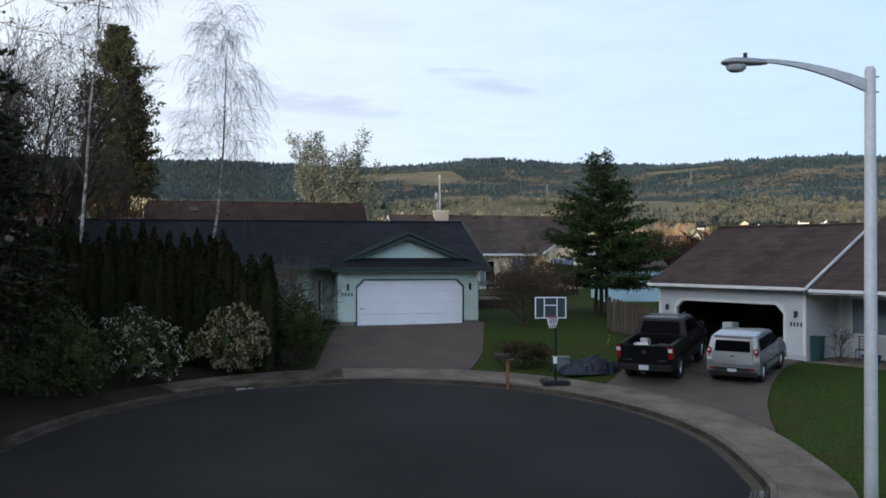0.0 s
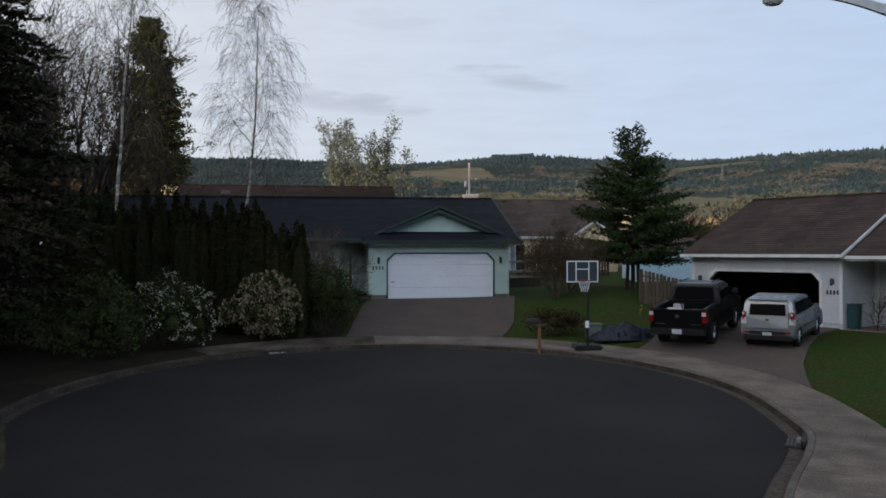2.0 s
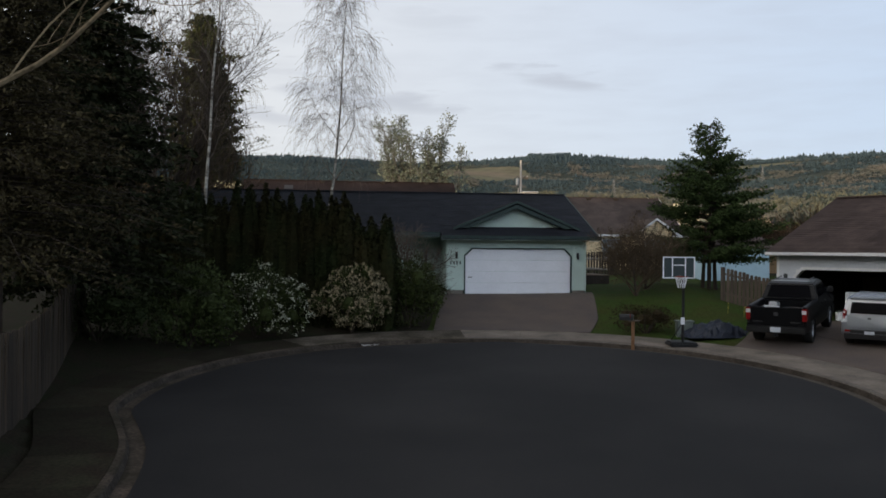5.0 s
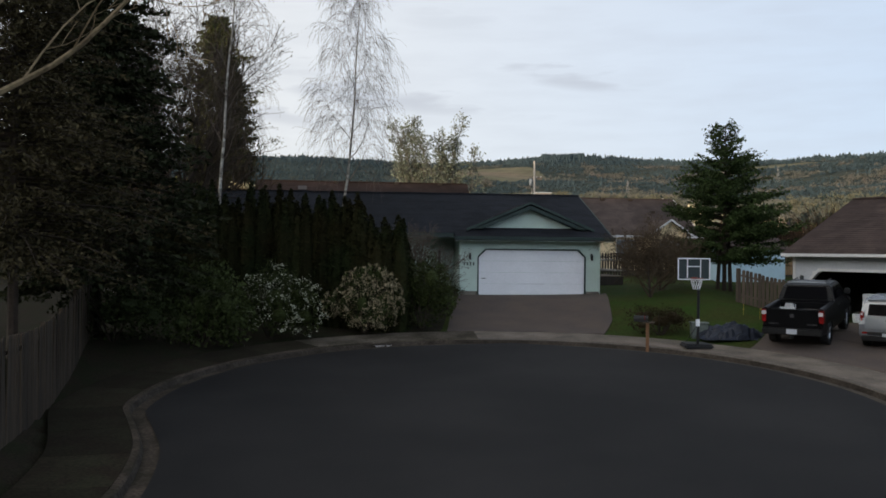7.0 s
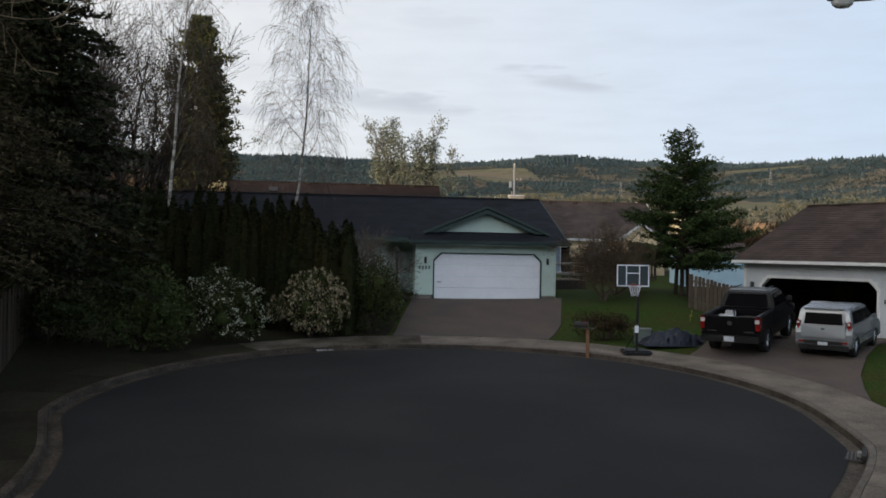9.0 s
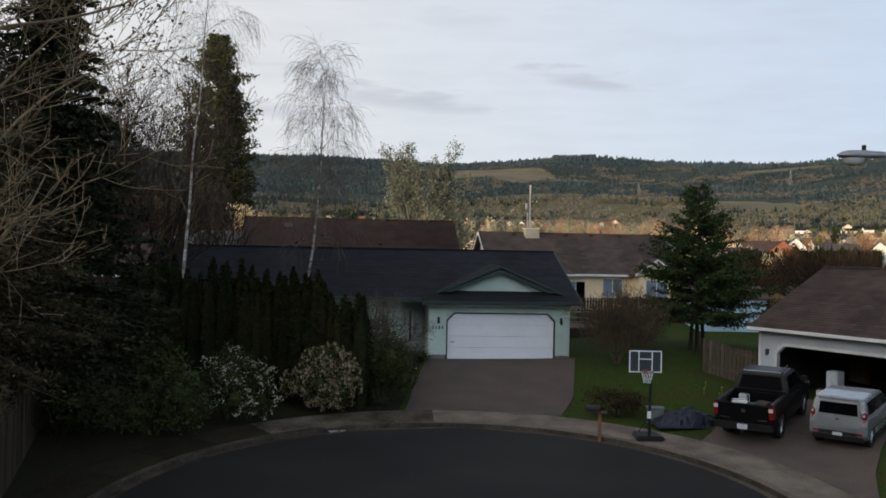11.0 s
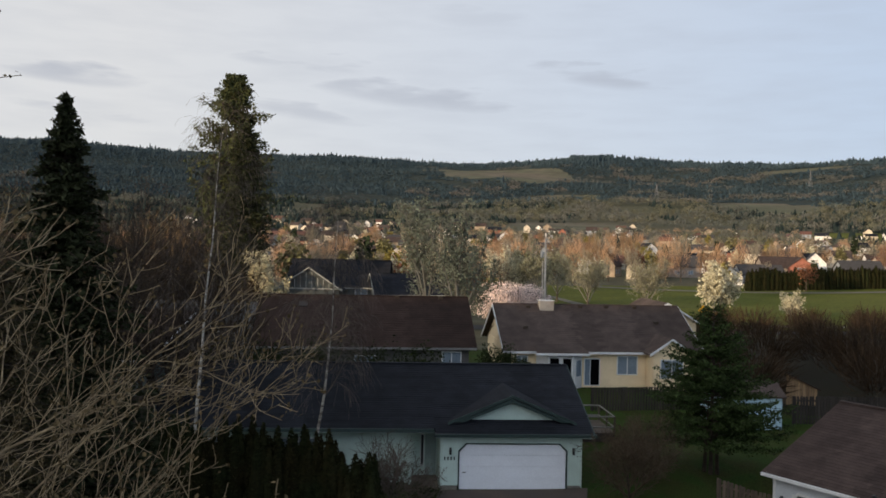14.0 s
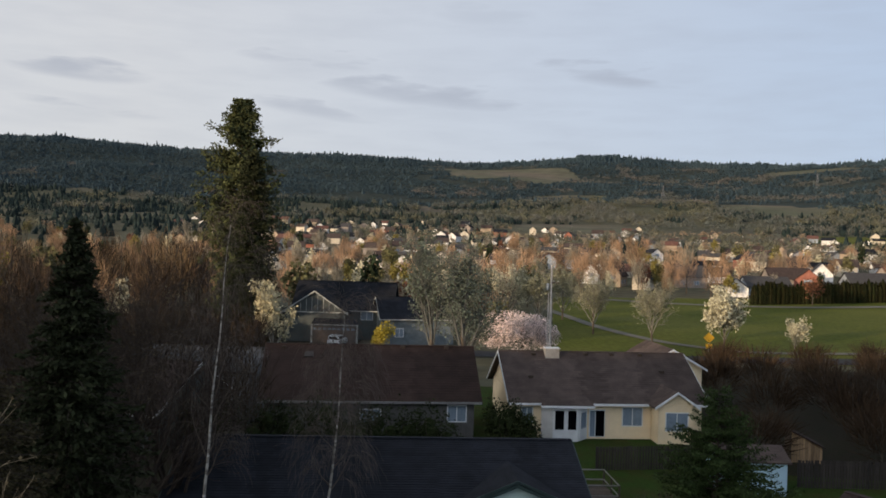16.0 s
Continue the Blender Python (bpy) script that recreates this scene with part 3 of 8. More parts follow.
# ---- the mint-green house across the circle ----
def mint_house():
    rng = random.Random(5)
    ob = thing("mint_house", "pale mint single-storey house with blue-grey roof and white garage door", "house", (-3.95, 39.7, 0), 11)
    x0, x1, L0 = -0.87, 5.70, -13.6
    z_e, y_r, z_r = 2.70, 5.7, 5.02
    # garage front: two piers and a head, on a low concrete stem
    for a, b in ((x0, -0.06), (5.03, x1)):
        g = Geo()
        g.poly([(a, 0, 0.2), (b, 0, 0.2), (b, 0, 2.5), (a, 0, 2.5)])
        g.poly([(a, 0, 2.5), (b, 0, 2.5), (b, 0.12, 2.5), (a, 0.12, 2.5)])
        g.poly([(a, 0.12, 0.2), (a, 0, 0.2), (a, 0, 2.5), (a, 0.12, 2.5)])
        g.poly([(b, 0, 0.2), (b, 0.12, 0.2), (b, 0.12, 2.5), (b, 0, 2.5)])
        lap_parts(part("siding", g, mint, ob), mint, (a, 0), (b, 0), 0.22, 2.5, (0, -1))
        g = Geo()
        g.box(a + 0.03, 0.01, -0.6, b - 0.03, 0.16, 0.22)
        part("stem_wall", g, found, ob, "bare concrete stem wall")
    for x in (x0, x1 - 0.09):
        g = Geo()
        g.box(x - 0.005, -0.035, 0.2, x + 0.095, 0.0, 2.5)
        part("corner_board", g, mint, ob)
    g = Geo()
    lapwall(g, (-0.06, 0), (5.03, 0), 2.16, 2.62, (0, -1), 0.23)
    part("siding", g, mint, ob)
    # dark casing with cut corners round the garage door
    g = Geo()
    c, t = 0.34, 0.055
    inner = [(0, 0), (0, 2.1 - c), (c, 2.1), (4.97 - c, 2.1), (4.97, 2.1 - c), (4.97, 0)]
    outer = [(-t, 0), (-t, 2.1 - c + 0.05), (c - 0.05, 2.1 + t), (4.97 - c + 0.05, 2.1 + t), (4.97 + t, 2.1 - c + 0.05), (4.97 + t, 0)]
    for i in range(5):
        q = [inner[i], inner[i + 1], outer[i + 1], outer[i]]
        g.prism([(x, -0.045, z) for x, z in q], (0, 0.06, 0))
    part("door_casing", g, darkgreen, ob, "slim dark green casing with cut corners")
    for s, xa in ((1, 0), (-1, 4.97)):
        g = Geo()
        g.prism([(xa - s * 0.07, -0.02, 2.1 - c), (xa + s * c, -0.02, 2.17), (xa - s * 0.07, -0.02, 2.17)], (0, 0.03, 0))
        part("corner_infill", g, mint, ob)
    gd = thing_part("garage_door", ob, "white sectional garage door, closed")
    for i in range(4):
        p = Geo()
        z = 0.02 + i * 0.525
        p.box(0.01, 0.03, z, 4.96, 0.07, z + 0.515)
        for j in range(4):
            xa = 0.12 + j * 1.19
            for e in ((xa, z + 0.09, xa + 1.05, z + 0.105), (xa, z + 0.41, xa + 1.05, z + 0.425)):
                p.box(e[0], 0.024, e[1], e[2], 0.03, e[3])
        part("door_panel", p, white, gd)
    p = Geo()
    p.box(0.14, -0.01, 0.78, 0.32, 0.03, 0.81)
    part("handle", p, black, gd)
    # side, rear and wing walls
    for nm, a, b, o, zt in (("wall", (x1, 0), (x1, 11.6), (1, 0), 2.6), ("wall", (x1, 11.6), (L0, 11.6), (0, 1), 2.6), ("wall", (L0, 11.6), (L0, 1.2), (-1, 0), 2.6),
                            ("wall", (L0, 1.2), (-2.2, 1.2), (0, -1), 2.7), ("wall", (-2.2, 1.2), (-2.2, 2.3), (1, 0), 2.75), ("wall", (-2.2, 2.3), (x0, 2.3), (0, -1), 2.9),
                            ("wall", (x0, 2.3), (x0, 0), (-1, 0), 2.5)):
        g = Geo()
        g.poly([(*a, -0.8), (*b, -0.8), (*b, zt), (*a, zt)])
        lap_parts(part(nm, g, mint, ob), mint, a, b, 0.1, zt, o)
    g = Geo()
    g.poly([(x1, 0, 2.6), (x1, 11.6, 2.6), (x1, y_r, z_r - 0.15)])
    g.poly([(L0, 11.6, 2.6), (L0, 1.2, 2.6), (L0, y_r, z_r - 0.15)])
    part("gable_wall", g, mint, ob)
    # entry: pale door with a sidelight, concrete step
    g = Geo()
    g.box(-1.46, 2.22, 0.1, -0.93, 2.28, 2.15)
    dr = part("front_door", g, mat("pale_mint_door", (0.34, 0.43, 0.40), 0.6), ob, "pale mint-grey front door")
    for za, zb in ((0.25, 1.0), (1.15, 2.0)):
        g = Geo()
        g.box(-1.38, 2.205, za, -1.01, 2.222, zb)
        part("door_panel", g, mat("pale_mint_door", (0.34, 0.43, 0.40), 0.6), dr)
    g = Geo()
    g.box(-1.68, 2.20, 0.55, -1.52, 2.285, 2.1)
    part("sidelight_frame", g, whitetrim, ob)
    g = Geo()
    g.box(-1.655, 2.192, 0.6, -1.545, 2.199, 2.05)
    part("sidelight", g, black, ob, "dark narrow sidelight pane")
    g = Geo()
    g.box(-2.15, 0.2, -0.8, x0 - 0.02, 2.28, 0.08)
    part("porch_slab", g, concrete, ob)
    g = Geo()
    g.box(-2.28, 0.9, 0.0, -2.16, 1.02, 2.7)
    part("porch_post", g, mint, ob)
    for wx in (-8.2, -11.6):
        window(ob, wx, 0.9, wx + 1.5, 2.05, y=1.2, frame_m=whitetrim)
    # roofs
    r = Geo()
    xe, xl = x1 + 0.42, L0 - 0.45
    planes = [((-1.15, -0.62, z_e), (xe, -0.62, z_e), (xe, y_r, z_r), (-1.15, y_r, z_r)),
              ((xl, -0.2, z_e + 0.42 * 0.3671), (-1.15, -0.2, z_e + 0.42 * 0.3671), (-1.15, y_r, z_r), (xl, y_r, z_r)),
              ((xe, 12.1, 2.55), (xl, 12.1, 2.55), (xl, y_r, z_r), (xe, y_r, z_r))]
    for q in planes:
        slab(r, *q)
    roof = part("roof", r, shing_blue, ob, "blue-grey composition shingles")
    for q in planes:
        course_parts(roof, shing_blue, *q, rng)
    g = Geo()
    g.box(xl, y_r - 0.15, z_r - 0.02, xe, y_r + 0.15, z_r + 0.045)
    part("ridge_cap", g, shing_blue, roof)
    # soffit and dark gutter
    g = Geo()
    g.box(-1.15, -0.6, 2.5, xe, 0.02, 2.53)
    part("soffit", g, mint, ob)
    g = Geo()
    g.box(-1.2, -0.74, z_e - 0.13, xe + 0.12, -0.62, z_e + 0.0)
    g.box(-1.2, -0.76, z_e - 0.03, xe + 0.12, -0.6, z_e + 0.01)
    part("gutter", g, darkgreen, ob, "dark green gutter")
    g = Geo()
    g.box(xl, -0.32, 2.69, -1.21, -0.2, 2.845)
    part("gutter", g, darkgreen, ob)
    g = Geo()
    g.box(xl + 0.1, -0.19, 2.63, -1.2, 1.18, 2.66)
    part("soffit", g, mint, ob)
    for xx, ya, za, yb, zb in ((xe, -0.62, z_e, y_r, z_r), (xe, 12.1, 2.55, y_r, z_r), (xl, -0.2, z_e + 0.154, y_r, z_r), (xl, 12.1, 2.55, y_r, z_r)):
        s = 1 if xx > 0 else -1
        g = Geo()
        g.prism([(xx, ya, za - 0.2), (xx, yb, zb - 0.2), (xx, yb, zb + 0.02), (xx, ya, za + 0.02)], (s * 0.05, 0, 0))
        part("rake_board", g, darkgreen, ob)
    # small decorative gable on the garage roof
    gx, gy, gpz, gbz = 2.44, 0.1, 4.28, 3.02
    lx, rx = -0.55, 5.45
    face = Geo()
    yb = 0.55
    n = 8
    for i in range(n):
        t0, t1 = i / n, (i + 1) / n
        za, zb = gbz + 0.08 + (gpz - 0.22 - gbz) * t0, gbz + 0.08 + (gpz - 0.22 - gbz) * t1
        la, lb = lx + 0.75 + (gx - lx - 0.75) * t0, lx + 0.75 + (gx - lx - 0.75) * t1
        ra, rb = rx - 0.75 + (gx - rx + 0.75) * t0, rx - 0.75 + (gx - rx + 0.75) * t1
        face.poly([(la, yb - 0.03, za), (ra, yb - 0.03, za), (rb, yb - 0.005, zb), (lb, yb - 0.005, zb)])
    part("gable_siding", face, mint, ob)
    rg = Geo()
    yback = 3.75
    for s, ex in ((-1, lx), (1, rx)):
        ybk = -0.62 + (gbz - z_e) / 0.367
        q = ((ex, gy, gbz), (ex, ybk, gbz), (gx, yback, gpz), (gx, gy, gpz))
        rg.prism([q[0], q[3], q[2], q[1]], (0, 0, 0.07))
        course_parts(part("gable_roof", rg, shing_blue, ob), shing_blue, (ex, gy, gbz + 0.07), (ex, ybk, gbz + 0.07), (gx, yback, gpz + 0.07), (gx, gy, gpz + 0.07), rng, 0.2, 0.9)
        rg = Geo()
    for ex in (lx, rx):
        g = Geo()
        g.prism([(ex, gy - 0.0, gbz - 0.05), (gx, gy, gpz - 0.04), (gx, gy, gpz + 0.075), (ex, gy, gbz + 0.075)], (0, -0.05, 0))
        part("barge_board", g, darkgreen, ob, "dark green barge board")
    g = Geo()
    g.prism([(lx + 0.3, gy + 0.02, gbz + 0.06), (gx, gy + 0.02, gpz - 0.1), (rx - 0.3, gy + 0.02, gbz + 0.06), (rx - 0.75, gy + 0.02, gbz + 0.06), (gx, gy + 0.02, gpz - 0.28), (lx + 0.75, gy + 0.02, gbz + 0.06)], (0, 0.42, 0))
    part("gable_soffit", g, darkgreen, ob)
    # carriage lamps and the number bars
    for lx_ in (-0.42, 5.3):
        g = Geo()
        g.lathe([(0.015, 0.0), (0.055, 0.02), (0.045, 0.17), (0.075, 0.19), (0.025, 0.26), (0.01, 0.30)], 8, (lx_, -0.14, 1.64))
        g.box(lx_ - 0.05, -0.08, 1.7, lx_ + 0.05, -0.02, 1.95)
        part("wall_lamp", g, black, ob, "black carriage lamp")
    for i in range(4):
        g = Geo()
        g.box(-0.70 + i * 0.145, -0.05, 1.38, -0.645 + i * 0.145, -0.025, 1.53)
        part("number_bar", g, black, ob)
    return ob


def thing_part(name, parent, label=""):
    """A part that only holds its own pieces."""
    ob = new(name)
    ob.parent = parent
    ob.empty_display_size = 0.1
    if label:
        ob["label"] = label
    return ob


mint_house()


# ---- the white house with the open garage ----
def white_house():
    rng = random.Random(9)
    # local x runs along the garage front away from the viewer's left, local y into the house
    ob = thing("white_house", "white single-storey house with brown roof and open double garage", "house", (9.45, 37.65, -0.72), -50.7)
    W, H, D = 6.64, 2.72, 9.6
    o0, o1, oh = 0.88, 5.76, 2.08
    z_e, y_r, z_r = 3.06, 4.9, 5.3
    for a, b in ((0, o0), (o1, W)):
        g = Geo()
        g.box(a, 0.0, -0.5, b, 0.14, H)
        lap_parts(part("siding", g, greywhite, ob), greywhite, (a, 0), (b, 0), 0.2, H, (0, -1))
    g = Geo()
    lapwall(g, (o0, 0), (o1, 0), oh, H, (0, -1), 0.19)
    g.box(o0, 0.004, oh, o1, 0.14, H)
    part("siding", g, greywhite, ob)
    g = Geo()
    c, t = 0.32, 0.11
    w0, w1 = o0, o1
    inner = [(w0, 0), (w0, oh - c), (w0 + c, oh), (w1 - c, oh), (w1, oh - c), (w1, 0)]
    outer = [(w0 - t, 0), (w0 - t, oh - c + 0.05), (w0 + c - 0.05, oh + t), (w1 - c + 0.05, oh + t), (w1 + t, oh - c + 0.05), (w1 + t, 0)]
    for i in range(5):
        q = [inner[i], inner[i + 1], outer[i + 1], outer[i]]
        g.prism([(x, -0.05, z) for x, z in q], (0, 0.2, 0))
    for s, xa in ((1, w0), (-1, w1)):
        g.prism([(xa, -0.02, oh - c), (xa + s * c, -0.02, oh), (xa, -0.02, oh)], (0, 0.1, 0))
    part("door_casing", g, whitetrim, ob, "white casing with cut corners")
    # garage room: walls, floor, ceiling, and the raised door under the ceiling
    for box in ((0, 0.14, -0.5, 0.12, D, H), (W - 0.12, 0.14, -0.5, W, D, H), (0.12, D - 0.12, -0.5, W - 0.12, D, H)):
        g = Geo()
        g.box(*box)
        part("wall", g, greywhite, ob)
    # dark inner lining stands in for the shade of the open garage
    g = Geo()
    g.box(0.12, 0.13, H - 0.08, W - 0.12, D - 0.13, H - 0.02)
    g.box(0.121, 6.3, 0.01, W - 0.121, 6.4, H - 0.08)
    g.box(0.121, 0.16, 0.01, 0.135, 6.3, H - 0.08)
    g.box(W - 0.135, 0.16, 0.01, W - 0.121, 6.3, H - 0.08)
    part("garage_lining", g, shadefill, ob)
    g = Geo()
    g.box(0.12, 0.0, -0.5, W - 0.12, D - 0.13, 0.0)
    part("garage_floor", g, driveconc, ob)
    g = Geo()
    g.box(o0 + 0.05, 0.4, oh + 0.05, o1 - 0.05, 3.0, oh + 0.1)
    part("raised_garage_door", g, whitetrim, ob, "white garage door raised under the ceiling")
    for x in (0, W - 0.1):
        g = Geo()
        g.box(x - 0.01, -0.04, 0.2, x + 0.11, 0.0, H)
        part("corner_board", g, whitetrim, ob)
    # garage roof
    r, planes = Geo(), []
    xa, xb = -0.2, W + 0.22
    for q in (((xa, -0.5, z_e - 0.26), (xb, -0.5, z_e - 0.26), (xb, y_r, z_r), (xa, y_r, z_r)), ((xb, D + 0.5, z_e - 0.26), (xa, D + 0.5, z_e - 0.26), (xa, y_r, z_r), (xb, y_r, z_r))):
        slab(r, *q)
        planes.append(q)
    roof = part("garage_roof", r, shing_brown, ob, "brown composition shingles")
    for q in planes:
        course_parts(roof, shing_brown, *q, rng)
    g = Geo()
    g.box(xa, y_r - 0.14, z_r - 0.02, xb, y_r + 0.14, z_r + 0.045)
    part("ridge_cap", g, shing_brown, roof)
    g = Geo()
    g.box(xa, -0.61, z_e - 0.385, xb, -0.5, z_e - 0.265)
    part("gutter", g, whitetrim, ob, "white gutter")
    g = Geo()
    g.box(xa, -0.5, z_e - 0.42, xb, 0.0, z_e - 0.38)
    part("soffit", g, whitetrim, ob)
    for x, s in ((xa, -1), (xb, 1)):
        for ya in (-0.5, D + 0.5):
            g = Geo()
            g.prism([(x, ya, z_e - 0.36), (x, y_r, z_r - 0.09), (x, y_r, z_r + 0.005), (x, ya, z_e - 0.255)], (s * 0.05, 0, 0))
            part("rake_board", g, shing_brown if s < 0 else whitetrim, ob, "dark brown rake board" if s < 0 else "thin white rake board")
        g = Geo()
        xx = 0 if s < 0 else W
        g.prism([(xx, 0, H), (xx, D, H), (xx, y_r, z_r - 0.2)], (-s * 0.1, 0, 0))
        part("gable_wall", g, greywhite, ob)
    # main wing, set back behind a porch
    w0 = W + 0.01
    g = Geo()
    g.box(w0, 2.404, -0.5, w0 + 11, 2.5, 2.72)
    lap_parts(part("wall", g, greywhite, ob), greywhite, (w0, 2.4), (w0 + 11, 2.4), 0.2, 2.72, (0, -1))
    g = Geo()
    g.box(w0 + 10.9, 2.5, -0.5, w0 + 11, 12.0, 2.72)
    g.box(w0, 11.9, -0.5, w0 + 10.9, 12.0, 2.72)
    part("wall", g, greywhite, ob)
    r, planes = Geo(), []
    zz, zr = 2.75, 5.92
    for q in (((xb + 0.07, -0.3, zz), (w0 + 11.5, -0.3, zz), (w0 + 11.5, 6.6, zr), (xb + 0.07, 6.6, zr)), ((w0 + 11.5, 12.6, zz), (xb + 0.07, 12.6, zz), (xb + 0.07, 6.6, zr), (w0 + 11.5, 6.6, zr))):
        slab(r, *q)
        planes.append(q)
    roof2 = part("roof", r, shing_brown, ob, "brown composition shingles")
    for q in planes:
        course_parts(roof2, shing_brown, *q, rng)
    g = Geo()
    g.box(xb + 0.07, -0.41, zz - 0.13, w0 + 11.5, -0.3, zz - 0.01)
    part("gutter", g, whitetrim, ob)
    g = Geo()
    g.box(xb + 0.07, -0.3, zz - 0.2, w0 + 11.4, 2.4, zz - 0.17)
    part("porch_ceiling", g, whitetrim, ob)
    window(ob, w0 + 0.62, 0.97, w0 + 2.5, 2.3, y=2.4)
    g = Geo()
    g.tube([(w0 + 0.2, 2.32, 0.3), (w0 + 0.2, 2.32, 2.5)], 0.05, 8)
    part("downpipe", g, whitetrim, ob)
    window(ob, w0 + 5.0, 0.75, w0 + 7.0, 2.0, y=2.4)
    g = Geo()
    g.box(w0 + 0.02, -0.15, -0.5, w0 + 8, 2.39, 0.02)
    part("porch_slab", g, concrete, ob)
    for px in (w0 + 3.9, w0 + 7.5):
        g = Geo()
        g.box(px - 0.06, -0.1, -0.3, px + 0.06, 0.02, 2.56)
        part("porch_post", g, whitetrim, ob)
    for lx in (0.45, 6.28):
        g = Geo()
        g.lathe([(0.015, 0.0), (0.055, 0.02), (0.045, 0.17), (0.075, 0.19), (0.025, 0.26), (0.01, 0.30)], 8, (lx, -0.15, 1.62))
        g.box(lx - 0.04, -0.09, 1.68, lx + 0.04, -0.02, 1.88)
        part("wall_lamp", g, mat("weathered_iron", (0.055, 0.062, 0.062), 0.7), ob, "weathered iron carriage lamp")
    for i in range(4):
        g = Geo()
        g.box(6.04 + i * 0.135, -0.05, 1.29, 6.09 + i * 0.135, -0.025, 1.45)
        part("number_bar", g, black, ob)
    return ob


white_house()

# ---- houses behind ----
def cream_house():
    ob = gable_house("cream_house", "cream single-storey house with grey-brown roof behind the fence", (-2.9, 66.3, 0.6), 12, 14.75, 11.4, 3.0, 5.95, cream, shing_grey, 21, base=-0.8, windows=(
        (8.5, 1.0, 10.0, 2.35), (0.6, 1.1, 1.4, 2.3)))
    # sliding patio door; a dark pane paints the unlit room behind the open leaf
    g = Geo()
    g.box(5.85, -0.06, 0.1, 7.1, 0.0, 2.2)
    f = part("patio_door", g, whitetrim, ob)
    g = Geo()
    g.box(5.92, -0.075, 0.15, 6.3, -0.061, 2.12)
    part("pane", g, winglass, f)
    g = Geo()
    g.box(6.36, -0.075, 0.15, 7.04, -0.061, 2.12)
    part("pane", g, carglass, f, "dark pane standing for an open doorway")
    # bay with windows under a small hip
    b = Geo()
    b.prism([(2.1, 0, 0), (2.8, -1.1, 0), (4.75, -1.1, 0), (5.7, 0, 0)], (0, 0, 2.75))
    b.prism([(2.1, 0, -0.8), (2.8, -1.1, -0.8), (4.75, -1.1, -0.8), (5.7, 0, -0.8)], (0, 0, 0.8))
    part("bay", b, whitetrim, ob, "white-boarded bay")
    for xa, xb in ((2.95, 3.65), (3.95, 4.6)):
        window(ob, xa, 0.85, xb, 2.3, y=-1.1, split=False, glass_m=carglass)
    g = Geo()
    g.prism([(4.85, -1.03, 0.1), (5.6, -0.16, 0.1), (5.6, -0.16, 2.3), (4.85, -1.03, 2.3)], (0.045, -0.04, 0))
    gd = part("bay_door", g, whitetrim, ob, "white glazed garden door")
    g = Geo()
    g.prism([(5.0, -0.9, 0.9), (5.48, -0.34, 0.9), (5.48, -0.34, 2.1), (5.0, -0.9, 2.1)], (0.056, -0.05, 0))
    part("pane", g, winglass, gd)
    g = Geo()
    for q in (((1.8, -1.5, 2.72), (5.9, -1.5, 2.72), (5.5, 0.2, 3.3), (2.2, 0.2, 3.3)),):
        slab(g, *q, th=0.1)
        course_parts(part("bay_roof", g, shing_grey, ob), shing_grey, *q, random.Random(3), 0.28, 1.4)
    g = Geo()
    g.box(1.8, -1.59, 2.56, 5.9, -1.5, 2.72)
    part("gutter", g, whitetrim, ob)
    # projecting gabled wing at the far end
    wg = Geo()
    xa, xb, yf = 10.75, 13.45, -1.7
    sides = (((xa, yf), (xb, yf), (0, -1)), ((xb, yf), (xb, 0), (1, 0)), ((xa, 0), (xa, yf), (-1, 0)))
    for a, b_, o in sides:
        wg.poly([(*a, -0.6), (*b_, -0.6), (*b_, 2.95), (*a, 2.95)])
    wg.poly([(xa, yf, 2.95), (xb, yf, 2.95), ((xa + xb) / 2, yf, 3.85)])
    ww = part("wing_wall", wg, cream, ob)
    for a, b_, o in sides:
        lap_parts(ww, cream, a, b_, -0.6, 2.95, o, 0.22)
    xm = (xa + xb) / 2
    for s, ex in ((-1, xa - 0.4), (1, xb + 0.4)):
        q = ((ex, yf - 0.4, 2.78), (ex, 2.0, 2.78), (xm, 2.0, 3.95), (xm, yf - 0.4, 3.95))
        g = Geo()
        slab(g, *q, th=0.12)
        course_parts(part("wing_roof", g, shing_grey, ob), shing_grey, *q, random.Random(4), 0.28, 1.4)
    for ex in (xa - 0.4, xb + 0.4):
        g = Geo()
        g.prism([(ex, yf - 0.4, 2.6), (xm, yf - 0.4, 3.82), (xm, yf - 0.4, 3.97), (ex, yf - 0.4, 2.8)], (0, -0.05, 0))
        part("barge_board", g, whitetrim, ob)
    window(ob, 11.35, 1.0, 13.0, 2.3, y=yf)
    # rear wing whose gable end looks past the main ridge
    g = Geo()
    ra, rb, rm, ry = 12.6, 17.6, 14.9, 7.4
    g.poly([(ra, ry, -0.8), (rb, ry, -0.8), (rb, ry, 4.6), (rm, ry, 6.05), (ra, ry, 4.7)])
    g.poly([(rb, ry, -0.8), (rb, 14.0, -0.8), (rb, 14.0, 4.6), (rb, ry, 4.6)])
    rw = part("rear_wing_wall", g, cream, ob)
    lap_parts(rw, cream, (14.9, ry), (rb, ry), -0.6, 4.5, (0, -1), 0.22)
    for ex, ez in ((ra - 0.3, 4.58), (rb + 0.35, 4.42)):
        q = ((ex, ry - 0.4, ez), (ex, 14.4, ez), (rm, 14.4, 6.12), (rm, ry - 0.4, 6.12))
        g = Geo()
        slab(g, *q, th=0.12)
        course_parts(part("rear_wing_roof", g, shing_grey, ob), shing_grey, *q, random.Random(6), 0.28, 1.4)
        g = Geo()
        g.prism([(ex, ry - 0.4, ez - 0.18), (rm, ry - 0.4, 5.95), (rm, ry - 0.4, 6.12), (ex, ry - 0.4, ez)], (0, -0.05, 0))
        part("barge_board", g, whitetrim, ob)
